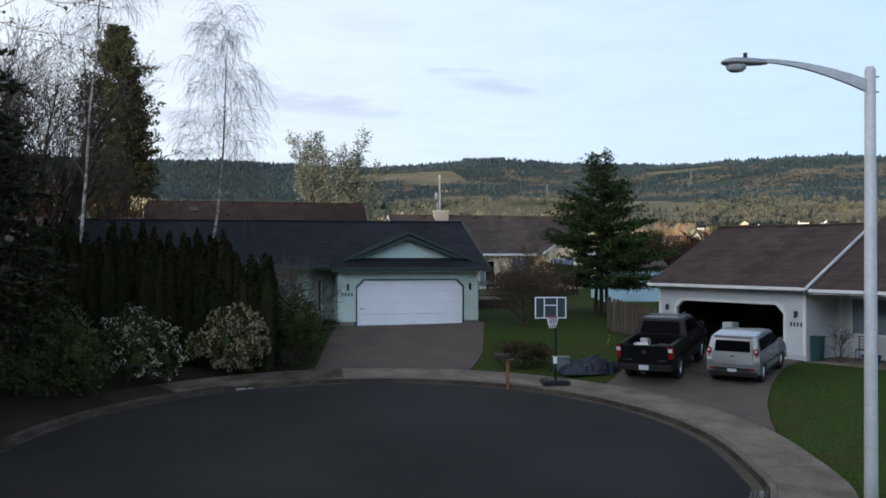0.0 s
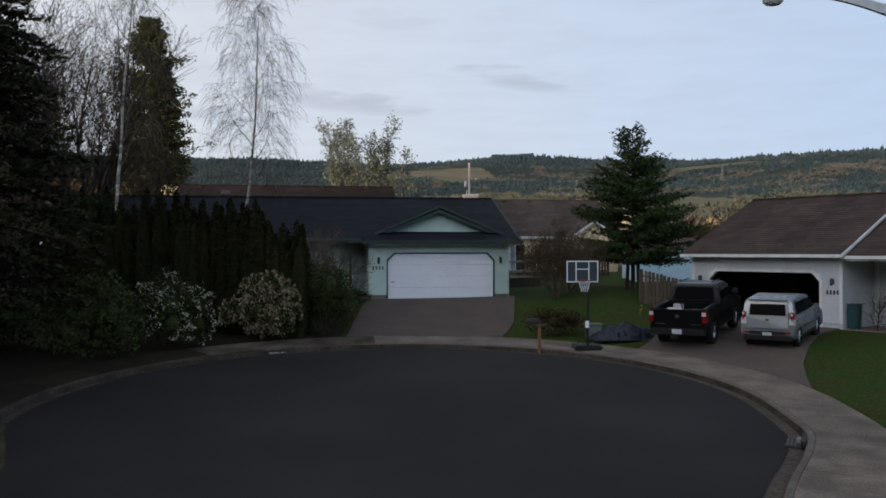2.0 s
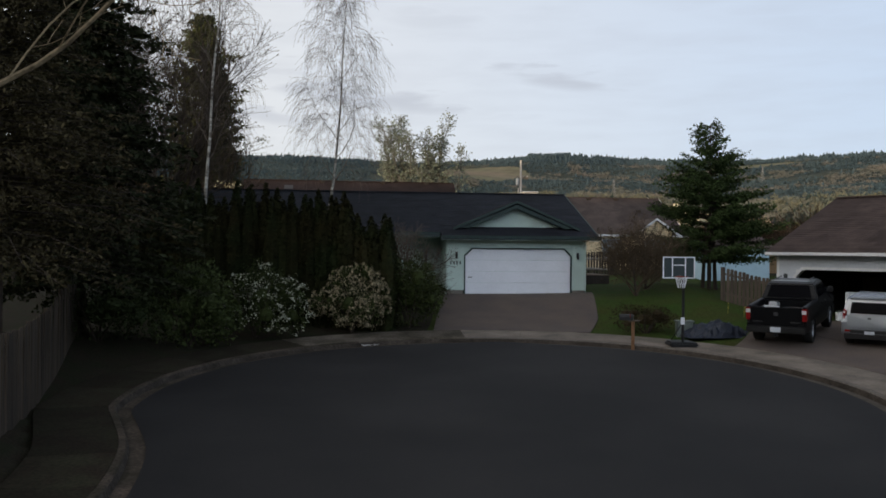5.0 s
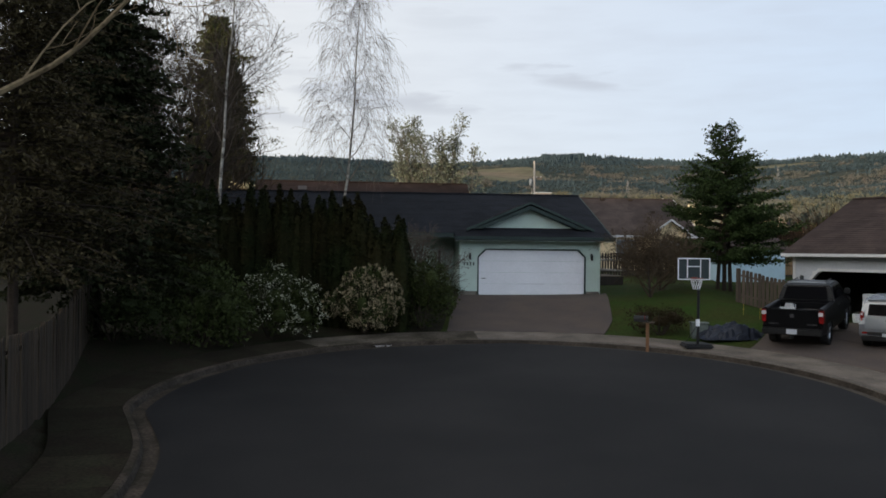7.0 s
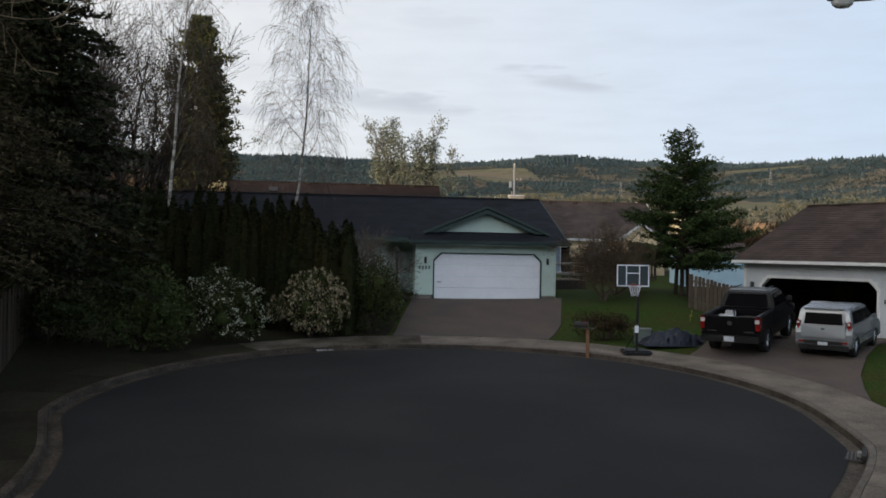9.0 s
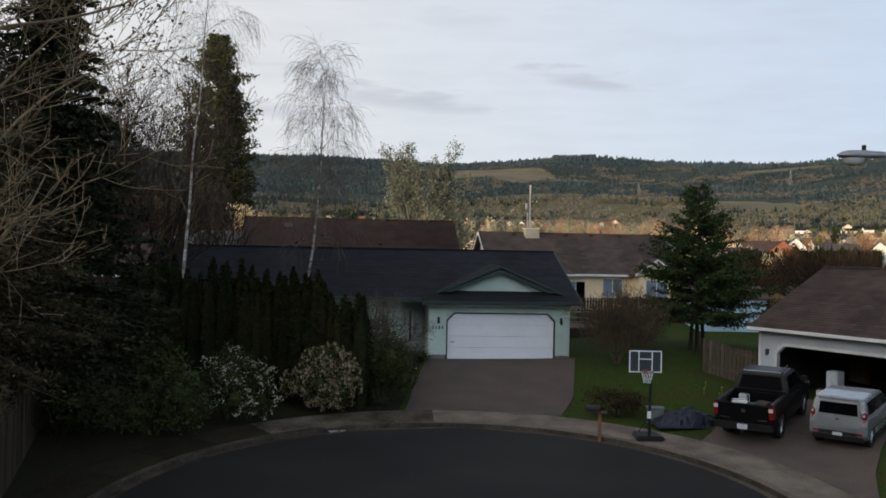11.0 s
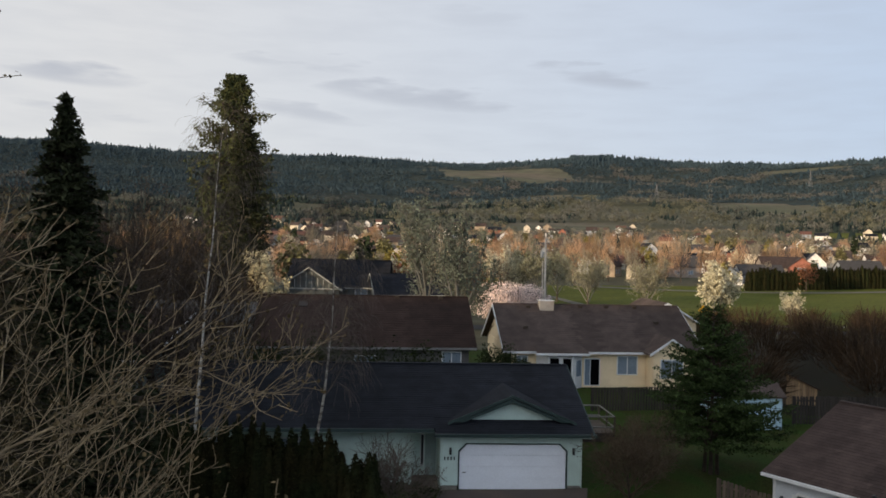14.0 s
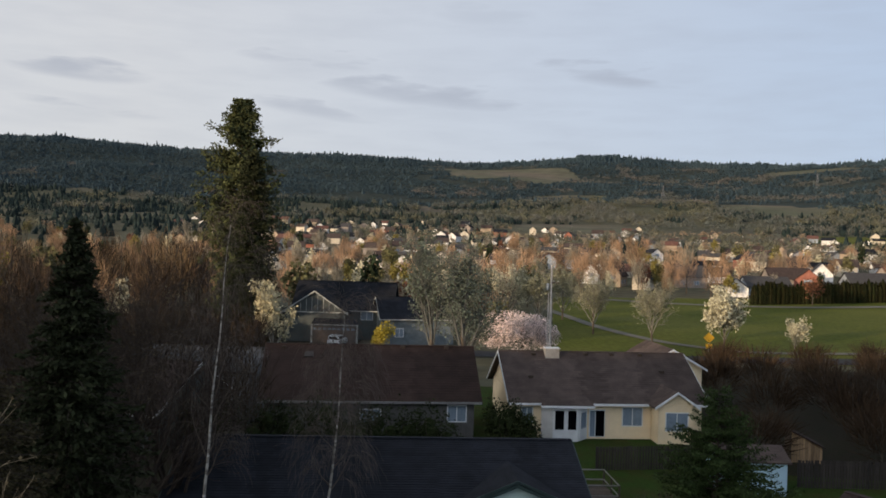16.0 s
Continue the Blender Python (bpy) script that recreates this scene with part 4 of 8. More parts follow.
    # chimney with a cap, vents
    g = Geo()
    g.box(3.3, 4.75, 5.0, 4.45, 5.65, 6.25)
    ch = part("chimney", g, mat("chimney_siding", (0.44, 0.38, 0.31), 0.8), ob, "dull cream boxed chimney")
    g = Geo()
    g.box(3.25, 4.7, 6.25, 4.5, 5.7, 6.31)
    part("chimney_cap", g, whitetrim, ch)
    for vx, vy in ((2.2, 5.2), (6.6, 5.3), (8.8, 5.3), (11.2, 5.3), (12.4, 3.2), (1.5, 2.4)):
        vz = 5.95 - abs(5.7 - vy) * 0.517
        g = Geo()
        g.box(vx, vy - 0.15, vz - 0.05, vx + 0.35, vy + 0.15, vz + 0.16)
        part("roof_vent", g, barkdark, ob)


cream_house()


def brown_house():
    ob = gable_house("brown_roofed_house", "low pale house under a long red-brown roof", (-20.28, 59.32, 0.5), 13, 15.0, 10.1, 3.7, 6.75, mat("dull_grey_siding", (0.085, 0.080, 0.074), 0.8), shing_red, 31, base=-0.8, rake=shing_red, trim=mat("dull_gutter", (0.20, 0.19, 0.18), 0.7), windows=(
        (13.1, 1.9, 14.4, 3.0), (6.8, 1.6, 8.2, 2.7)))
    for vx, vy in ((0.7, 4.6), (5.2, 4.8), (9.8, 4.8), (13.2, 4.8)):
        vz = 6.75 - abs(5.05 - vy) * 0.604
        g = Geo()
        g.box(vx, vy - 0.15, vz - 0.05, vx + 0.35, vy + 0.15, vz + 0.16)
        part("roof_vent", g, barkdark, ob)

    g = Geo()
    g.prism([(2.5, 3.65, 5.87), (3.15, 3.65, 5.87), (3.15, 4.2, 6.20), (2.5, 4.2, 6.20)], (0, -0.05, 0.12))
    part("skylight", g, mat("dull_skylight", (0.048, 0.040, 0.036), 0.4), ob, "small dull domed skylight")


brown_house()


def grey_house():
    """Two-storey house with a front gable over its garage."""
    # white trim and grey siding are toned down to hold the house's shade
    ob = gable_house("grey_house", "grey two-storey house with white-trimmed front gable and dark roof", (-40.5, 132.1, -0.2), 5, 15.2, 10.4, 5.0, 8.9, greysiding, shing_blue, 41, base=-2.5, trim=mat("shaded_white_trim", (0.40, 0.41, 0.38), 0.7), rake=shing_blue)
    g = Geo()
    xa, xb, yf, zt = -0.6, 8.6, -4.0, 4.7
    sides = (((xa, yf), (xb, yf), (0, -1)), ((xb, yf), (xb, 0), (1, 0)), ((xa, 0), (xa, yf), (-1, 0)))
    for a, b_, o in sides:
        g.poly([(*a, -0.6), (*b_, -0.6), (*b_, zt), (*a, zt)])
    g.poly([(xa, yf, zt), (xb, yf, zt), ((xa + xb) / 2, yf, 7.5)])
    ww = part("wing_wall", g, greysiding, ob)
    for a, b_, o in sides:
        lap_parts(ww, greysiding, a, b_, -0.6, zt, o, 0.25)
    xm = (xa + xb) / 2
    for s, ex in ((-1, xa - 0.6), (1, xb + 0.6)):
        q = ((ex, yf - 0.5, zt - 0.35), (ex, 4.0, zt - 0.35), (xm, 4.0, 7.8), (xm, yf - 0.5, 7.8))
        g = Geo()
        slab(g, *q, th=0.12)
        course_parts(part("wing_roof", g, shing_blue, ob), shing_blue, *q, random.Random(4), 0.4, 1.8)
    for ex in (xa - 0.6, xb + 0.6):
        g = Geo()
        g.prism([(ex, yf - 0.5, zt - 0.56), (xm, yf - 0.5, 7.58), (xm, yf - 0.5, 7.82), (ex, yf - 0.5, zt - 0.32)], (0, -0.06, 0))
        part("barge_board", g, mat("shaded_white_trim", (0.40, 0.41, 0.38), 0.7), ob, "white barge board toned down for shade")
    for i in range(10):
        x = xa + 0.6 + i * 0.88
        h = 7.3 - abs(x - xm) * 0.62
        g = Geo()
        g.box(x, yf - 0.05, zt - 0.1, x + 0.08, yf - 0.025, max(zt, h))
        part("batten", g, mat("shaded_white_trim", (0.40, 0.41, 0.38), 0.7), ob)
    g = Geo()
    g.box(xa - 0.5, yf - 0.12, zt - 0.3, xb + 0.5, yf - 0.03, zt - 0.1)
    part("band_board", g, mat("shaded_white_trim", (0.40, 0.41, 0.38), 0.7), ob)
    g = Geo()
    q = ((xa + 4.4, yf - 1.6, 2.85), (xb + 2.4, yf - 1.6, 2.85), (xb + 2.0, yf, 3.6), (xa + 4.6, yf, 3.6))
    slab(g, *q, th=0.12)
    course_parts(part("porch_roof", g, shing_blue, ob), shing_blue, *q, random.Random(8), 0.4, 1.8)
    g = Geo()
    g.box(xa + 4.4, yf - 1.7, 2.7, xb + 2.4, yf - 1.6, 2.86)
    part("gutter", g, mat("shaded_white_trim", (0.40, 0.41, 0.38), 0.7), ob)
    g = Geo()
    g.box(3.9, yf - 1.2, -0.5, 10.6, yf - 1.1, 2.45)
    d = part("garage_door", g, mat("brown_garage_door", (0.105, 0.080, 0.066), 0.8), ob, "brown garage door with a row of panes")
    for px in (3.7, 10.6):
        g = Geo()
        g.box(px, yf - 1.3, -0.5, px + 0.25, yf - 1.05, 2.7)
        part("garage_post", g, mat("shaded_white_trim", (0.40, 0.41, 0.38), 0.7), ob, "white post toned down for shade")
    for i in range(9):
        g = Geo()
        g.box(4.1 + i * 0.72, yf - 1.22, 1.95, 4.6 + i * 0.72, yf - 1.201, 2.3)
        part("pane", g, winglass, d)
    window(ob, 10.6, 3.2, 12.4, 4.5, y=0)


grey_house()
# pale siding and trim darkened so their colour holds the shade
gable_house("blue_grey_house", "pale blue-grey house with gabled roof among blossoming trees", (-25.5, 128, -0.2), 20, 11, 9, 4.2, 7.0, mat("shaded_pale_siding", (0.13, 0.155, 0.165), 0.8), shing_blue, 43, base=-0.8, trim=mat("shaded_white_trim", (0.40, 0.41, 0.38), 0.7), windows=((2, 1.2, 3.2, 2.4),))
gable_house("old_grey_house", "small weathered grey house behind bare trees", (-33.2, 64.5, 0.3), 5, 9.6, 8, 4.7, 5.9, mat("weathered_grey", (0.20, 0.205, 0.21), 0.85), mat("weathered_grey_shingle", (0.095, 0.097, 0.10), 0.95, 0, 0.35, 0.8, 14, 0.4, spec=0.15), 44, trim=barkdark, base=-0.8, windows=((2.0, 1.2, 3.4, 2.5),))
gable_house("side_house", "grey house with a brown roof half hidden by trees", (-39, 60.0, 0.0), -15, 12, 9, 3.2, 6.0, greysiding, shing_brown, 45, base=-0.8, windows=((3, 1, 4.6, 2.3),))


def shed():
    ob = thing("garden_shed", "pale blue garden shed with a shallow grey roof", "shed", (10.35, 55.2, gz(12.3, 55.5) + 0.12), 6)
    g = Geo()
    w, d, h = 4.1, 3.2, 2.05
    sides = (((0, 0), (w, 0), (0, -1)), ((w, 0), (w, d), (1, 0)), ((w, d), (0, d), (0, 1)), ((0, d), (0, 0), (-1, 0)))
    for a, b, o in sides:
        g.poly([(*a, -0.2), (*b, -0.2), (*b, h), (*a, h)])
    for x in (0, w):
        g.poly([(x, 0, h), (x, d, h), (x, d / 2, h + 0.55)])
    wall = part("wall", g, paleblue, ob)
    for a, b, o in sides:
        lap_parts(wall, paleblue, a, b, -0.2, h, o, 0.2)
    for q in (((-0.2, -0.25, h - 0.08), (w + 0.2, -0.25, h - 0.08), (w + 0.2, d / 2, h + 0.62), (-0.2, d / 2, h + 0.62)), ((w + 0.2, d + 0.25, h - 0.08), (-0.2, d + 0.25, h - 0.08), (-0.2, d / 2, h + 0.62), (w + 0.2, d / 2, h + 0.62))):
        g = Geo()
        slab(g, *q, th=0.08)
        course_parts(part("roof", g, shing_grey, ob), shing_grey, *q, random.Random(2), 0.25, 1.0)
    g = Geo()
    g.box(1.2, -0.06, -0.1, 2.4, -0.02, 1.85)
    part("door", g, paleblue, ob)


shed()


def lean_to():
    """Board-clad lean-to in the neighbouring garden, its roof falling to one side."""
    ob = thing("lean_to", "small lean-to of upright tan boards beyond the fence", "shed", (16.75, 63.5, gz(16.75, 63.5)), 0)
    w, d, ha, hb = 2.1, 1.8, 2.2, 1.15
    g = Geo()
    g.prism([(0, 0.03, -0.3), (w, 0.03, -0.3), (w, 0.03, hb), (0, 0.03, ha)], (0, d, 0))
    part("frame_wall", g, fencewood, ob)
    tan = mat("tan_board", (0.27, 0.175, 0.095), 0.85, 0, 0.3, 1.0, 12, 0.4, obj=0.3, stretch=(1, 1, 0.15))
    n = 11
    for i in range(n):
        a, b = w * i / n, w * (i + 0.86) / n
        g = Geo()
        g.prism([(a, 0.0, -0.3), (b, 0.0, -0.3), (b, 0.0, ha + (hb - ha) * b / w - 0.04), (a, 0.0, ha + (hb - ha) * a / w - 0.04)], (0, 0.029, 0))
        part("board", g, tan, ob)
    g = Geo()
    slab(g, (-0.15, -0.2, ha + 0.1), (w + 0.2, -0.2, hb - 0.02), (w + 0.2, d + 0.25, hb - 0.02), (-0.15, d + 0.25, ha + 0.1), th=0.08)
    part("roof", g, shing_red, ob)


lean_to()


# ---- trees ----
def quads(centres, size, rng, aspect=0.6, flat=0.0, axis=None):
    """Small leaf faces at the centres, turned at random; flat 1 lays them level."""
    n = len(centres)
    nrm = rng.normal(size=(n, 3))
    nrm[:, 2] = nrm[:, 2] * (1 - flat) + flat * 2.0
    nrm /= np.linalg.norm(nrm, axis=1, keepdims=True)
    ref = rng.normal(size=(n, 3)) if axis is None else axis
    u = np.cross(nrm, ref)
    u /= np.linalg.norm(u, axis=1, keepdims=True) + 1e-9
    w = np.cross(nrm, u)
    s = (size * rng.uniform(0.6, 1.3, n))[:, None]
    a, b = u * s * 0.5 * aspect, w * s * 0.5
    c = np.asarray(centres)
    v = np.stack([c - b, c + a, c + b, c - a], 1).reshape(-1, 3)
    f = [(4 * i, 4 * i + 1, 4 * i + 2, 4 * i + 3) for i in range(n)]
    return v.tolist(), f


def grow(g, rng, p, d, L, r, lvl, P, tips):
    """One limb and, along it, its side limbs."""
    nseg = P["seg"][lvl]
    pts, rad, dirs = [p.copy()], [r], [d.copy()]
    end = r * P["taper"][lvl]
    for i in range(nseg):
        d = (d + Vector((rng.gauss(0, 1), rng.gauss(0, 1), rng.gauss(0, 1))) * P["wob"][lvl] + Vector((0, 0, P["up"][lvl]))).normalized()
        p = p + d * (L / nseg)
        pts.append(p.copy())
        dirs.append(d.copy())
        rad.append(max(P["min"], r + (end - r) * (i + 1) / nseg))
    g.tube(pts, rad, P["side"][lvl], cap=lvl == 0)
    if lvl + 1 >= len(P["seg"]):
        tips.append((pts[-1], d))
        tips.append((pts[len(pts) // 2], d))
        return
    n = P["n"][lvl]
    for k in range(n):
        t = P["from"][lvl] + (1 - P["from"][lvl]) * (k + rng.random()) / n
        f = t * nseg
        i = min(int(f), nseg - 1)
        q = pts[i].lerp(pts[i + 1], f - i)
        dd = dirs[min(i + 1, nseg)]
        side = dd.orthogonal().normalized()
        side.rotate(Matrix.Rotation(k * 2.4 + rng.uniform(-0.5, 0.5), 3, dd))
        a = radians(P["ang"][lvl] + rng.gauss(0, 9))
        nd = (dd * math.cos(a) + side * math.sin(a)).normalized()
        shape = P["shape"][lvl]
        ll = P["len"][lvl] * (1 - shape * t) * rng.uniform(0.7, 1.2)
        grow(g, rng, q, nd, ll, max(P["min"], (rad[i]) * P["thin"][lvl]), lvl + 1, P, tips)


def bare_tree(name, label, at, H, r, P, seed, bark_m, twig_m, lean=(0, 0), bud=0.0, bud_m=None, group=""):
    rng = random.Random(seed)
    ob = thing(name, label, "tree", at, 0, group)
    g, tips = Geo(), []
    trunk_g = Geo()
    # the stem is a part of its own, its limbs another
    P0 = dict(P)
    grow(g, rng, Vector((0, 0, -0.3)), Vector((lean[0], lean[1], 1)).normalized(), H, r, 0, P0, tips)
    k = P["side"][0]
    nst = (P["seg"][0] + 1) * k
    nf = P["seg"][0] * k + 2
    trunk_g.v, trunk_g.f, trunk_g.mi = g.v[:nst], g.f[:nf], g.mi[:nf]
    rest = Geo()
    rest.v, rest.f, rest.mi = g.v[nst:], [tuple(i - nst for i in q) for q in g.f[nf:]], g.mi[nf:]
    part("trunk", trunk_g, bark_m, ob, smooth=True)
    part("branch_work", rest, twig_m, ob)
    if bud:
        nr = np.random.default_rng(seed)
        c = np.array([tuple(t[0]) for t in tips])
        v, f = quads(np.concatenate([c, c + nr.normal(size=c.shape) * bud * 0.8]), bud, nr, 0.7)
        b = Geo()
        b.v, b.f, b.mi = v, f, [0] * len(f)
        part("bud_cover", b, bud_m or twig_m, ob)
    return ob


BIRCH = dict(seg=[14, 7, 6, 5], n=[18, 11, 8], ang=[40, 42, 35], len=[3.1, 1.7, 1.2], shape=[0.58, 0.35, 0.3], thin=[0.46, 0.34, 0.5], wob=[0.034, 0.13, 0.14, 0.12],
             up=[0.015, 0.07, -0.22, -0.36], taper=[0.12, 0.2, 0.4, 0.6], side=[7, 4, 3, 3], min=0.0038)
BIRCH["from"] = [0.40, 0.2, 0.2]
bare_tree("birch_tree", "tall white-barked weeping birch, bare, behind the hedge", (-9.8, 35.0, gz(-9.8, 35)), 12.9, 0.085, BIRCH, 3, birchbark, twig, (0.02, 0))
BIRCHUP = dict(BIRCH)
BIRCHUP.update(n=[17, 10, 7], ang=[32, 38, 35], len=[3.7, 1.9, 1.3], up=[0.015, 0.05, -0.22, -0.42])
BIRCHUP["from"] = [0.34, 0.2, 0.2]
bare_tree("birch_tree", "slender white-barked birch with hanging bare twigs beside a spruce", (-13.95, 32.95, gz(-13.95, 32.95)), 16.6, 0.09, BIRCHUP, 8, birchbark, twig, (-0.05, 0.0))

FAN = dict(seg=[5, 8, 6, 4], n=[15, 16, 12], ang=[28, 34, 40], len=[12.6, 4.8, 1.8], shape=[0.35, 0.5, 0.4], thin=[0.6, 0.45, 0.5], wob=[0.05, 0.07, 0.1, 0.14],
           up=[0.02, 0.05, 0.05, 0.02], taper=[0.5, 0.2, 0.3, 0.5], side=[7, 5, 3, 3], min=0.008)
FAN["from"] = [0.3, 0.25, 0.2]
NARROW = dict(FAN)
NARROW.update(ang=[15, 28, 34], n=[11, 12, 9])
budmat = leafmat("bud_brown", (0.10, 0.075, 0.045))
bare_tree("bare_tree", "many-stemmed bare deciduous tree with upright limbs", (-18.6, 36.0, gz(-18.6, 36)), 3.6, 0.24, FAN, 12, barkdark, barkdark, bud=0.07, bud_m=budmat)
bare_tree("bare_tree", "bare deciduous tree with a dense crown of fine budding twigs", (-17.4, 38.5, gz(-17.4, 38.5)), 3.2, 0.2, NARROW, 13, barkdark, barkdark, bud=0.07, bud_m=budmat)
bare_tree("bare_tree", "bare deciduous tree with grey upright limbs behind the spruce", (-24.0, 42.0, gz(-24, 42)), 4.2, 0.26, FAN, 14, barkdark, barkdark, bud=0.07, bud_m=budmat)

NEAR = dict(seg=[8, 10, 7, 5, 3], n=[19, 6, 6, 4], ang=[52, 40, 42, 42], len=[4.5, 2.6, 1.15, 0.36], shape=[0.05, 0.4, 0.4, 0.2], thin=[0.36, 0.42, 0.5, 0.6], wob=[0.05, 0.09, 0.11, 0.13, 0.12],
            up=[0.0, 0.055, 0.075, 0.09, 0.08], taper=[0.35, 0.22, 0.3, 0.4, 0.7], side=[9, 6, 4, 3, 3], min=0.0045)
NEAR["from"] = [0.53, 0.2, 0.15, 0.1]
bare_tree("budding_tree", "bare street tree with pale lichened spreading branches and small buds", (-9.4, 8.4, gz(-9.4, 8.4)), 11.7, 0.15, NEAR, 5, bark, twig_near, (0.42, 0.0), 0.05, leafmat("bud_olive", (0.13, 0.095, 0.050)))



def conifer(name, label, at, H, R, seed, needle_m, clear=0.06, gap=0.22, per=7, droop=0.35, size=0.3, power=0.85, wild=0.25, trunk_r=None, core=0.35, tiers=0, aspect=0.5, top=0.05, group="", bushy=0.0):
    rng, nr = random.Random(seed), np.random.default_rng(seed)
    ob = thing(name, label, "tree", at, rng.uniform(0, 360), group)
    g = Geo()
    tr = trunk_r or H * 0.012
    g.tube([(0, 0, -0.4), (0, 0, H * 0.5), (0, 0, H)], [tr, tr * 0.6, 0.015], 7)
    part("trunk", g, barkdark, ob)
    b = Geo()
    pts, axs = [], []
    z = H * clear
    while z < H - 0.1:
        t = 1 - (z - H * clear) / (H * (1 - clear))
        prof = R * (top + (1 - top) * t ** power)
        if t > 0.86:
            prof *= 0.75 + 0.25 * (1 - t) / 0.14
        for k in range(per):
            a = rng.uniform(0, 2 * math.pi)
            ln = prof * rng.uniform(1 - wild * 1.6, 1 + wild * 0.7)
            if rng.random() < 0.08:
                ln *= 1 + wild
            d = Vector((math.cos(a), math.sin(a), 0))
            zz = z + rng.uniform(-gap, gap) * 0.6
            lift = rng.uniform(0.05, 0.3) * (1.3 - t)
            n = max(2, int(ln / (size * 0.42)))
            mid = d * ln * 0.5 + Vector((0, 0, zz + lift * ln * 0.5 - droop * ln * 0.12))
            tip = d * ln + Vector((0, 0, zz + lift * ln - droop * ln * 0.45))
            b.tube([(0, 0, zz), mid, tip], [0.02 + ln * 0.008, 0.014, 0.006], 3, cap=False)
            side = Vector((-d.y, d.x, 0))
            for i in range(n):
                s = (i + 0.6) / n
                if s < core * 0.5:
                    continue
                q = (mid * (2 * s) if s < 0.5 else mid.lerp(tip, 2 * s - 1))
                if s < 0.5:
                    q = Vector((0, 0, zz)).lerp(mid, 2 * s)
                wdt = ln * 0.24 * (1 - s * 0.7) + size * 0.25
                for _ in range(3):
                    o = side * rng.uniform(-wdt, wdt) + Vector((0, 0, rng.uniform(-0.4, 0.12) * size + rng.gauss(0, 1) * bushy * wdt))
                    pts.append(tuple(q + o))
                    axs.append(tuple(d + Vector((rng.gauss(0, .5), rng.gauss(0, .5), rng.gauss(0, .5)))))
        z += gap * (0.65 + 0.5 * t)
    part("limb_work", b, barkdark, ob)
    v, f = quads(np.array(pts), size, nr, aspect, 0.45, np.array(axs))
    c = Geo()
    c.v, c.f, c.mi = v, f, [0] * len(f)
    part("crown", c, needle_m, ob)
    return ob


fir_needles = leafmat("fir_needles", (0.042, 0.064, 0.022), 0.3, 0.5, 0.8)
spruce_needles = leafmat("spruce_needles", (0.034, 0.039, 0.019), 0.3, 0.5, 0.75)
pine_needles = leafmat("pine_needles", (0.085, 0.092, 0.036), 0.35, 0.4, 0.75, scale=0.3, col2=(0.052, 0.060, 0.028))


def layered_fir(name, label, at, H, R, seed, needle_m):
    """A fir in loose whorls: boughs rise from the stem, level out and lift at the tip, each a flat spray of needled twigs."""
    rng, nr = random.Random(seed), np.random.default_rng(seed)
    ob = thing(name, label, "tree", at, 0)
    for dx, dy, h in ((0.0, 0.0, H), (0.35, 0.15, H * 0.5), (-0.3, 0.2, H * 0.42)):
        g = Geo()
        g.tube([(dx, dy, -0.4), (dx * 0.7, dy * 0.7, h * 0.5), (dx * 0.5, dy * 0.5, h * 0.97)], [0.12, 0.08, 0.015], 7)
        part("trunk", g, barkdark, ob)
    b, pts, axs = Geo(), [], []
    z = H * 0.17
    while z < H - 0.25:
        t = 1 - (z - H * 0.17) / (H * 0.83)
        prof = R * (0.10 + 0.90 * min(1.0, t * 1.12) ** 0.95) * (1.0 if t < 0.88 else 0.9)
        for k in range(10 if t > 0.3 else 7):
            a = rng.uniform(0, 2 * math.pi)
            ln = prof * rng.choice((0.6, 0.78, 0.88, 1.0, 1.08)) * rng.uniform(0.9, 1.08)
            d, side = Vector((math.cos(a), math.sin(a), 0)), Vector((-math.sin(a), math.cos(a), 0))
            zz, lift = z + rng.uniform(-0.12, 0.12), rng.uniform(0.10, 0.34) + 0.35 * (1 - t) ** 2
            spine = [Vector((0, 0, zz)) + d * ln * q + Vector((0, 0, ln * (lift * q - 0.22 * q * q + 0.16 * q ** 4))) for q in (0, 0.25, 0.5, 0.75, 1.0)]
            b.tube(spine, [0.02 + ln * 0.008, 0.018, 0.013, 0.009, 0.004], 3, cap=False)
            m = max(4, int(ln / 0.13))
            for i in range(m):
                q = 0.15 + 0.85 * (i + rng.random()) / m
                f = q * 4
                j = min(int(f), 3)
                c = spine[j].lerp(spine[j + 1], f - j)
                w = (0.34 * ln * (1 - q) ** 0.7 + 0.12) * rng.uniform(0.6, 1.1)
                for s_ in (-1, 1):
                    dd = (d * 0.75 + side * s_ * 0.75 + Vector((0, 0, rng.uniform(-0.25, 0.12)))).normalized()
                    n = max(2, int(w / 0.075))
                    for e in range(n):
                        u = (e + rng.random()) / n
                        pts.append(tuple(c + dd * w * u + Vector((rng.gauss(0, 0.03), rng.gauss(0, 0.03), rng.gauss(0, 0.045) - 0.05 * u))))
                        axs.append(tuple(dd))
        z += 0.30 * (0.75 + 0.5 * t)
    part("limb_work", b, barkdark, ob)
    axs = np.array(axs)
    nrm = nr.normal(size=axs.shape) * 0.5 + np.array([0, 0, 1.0])
    v, f = quads(np.array(pts), 0.17, nr, 0.42, 0.35, np.cross(axs, nrm))
    c = Geo()
    c.v, c.f, c.mi = v, f, [0] * len(f)
    part("crown", c, needle_m, ob)
    return ob


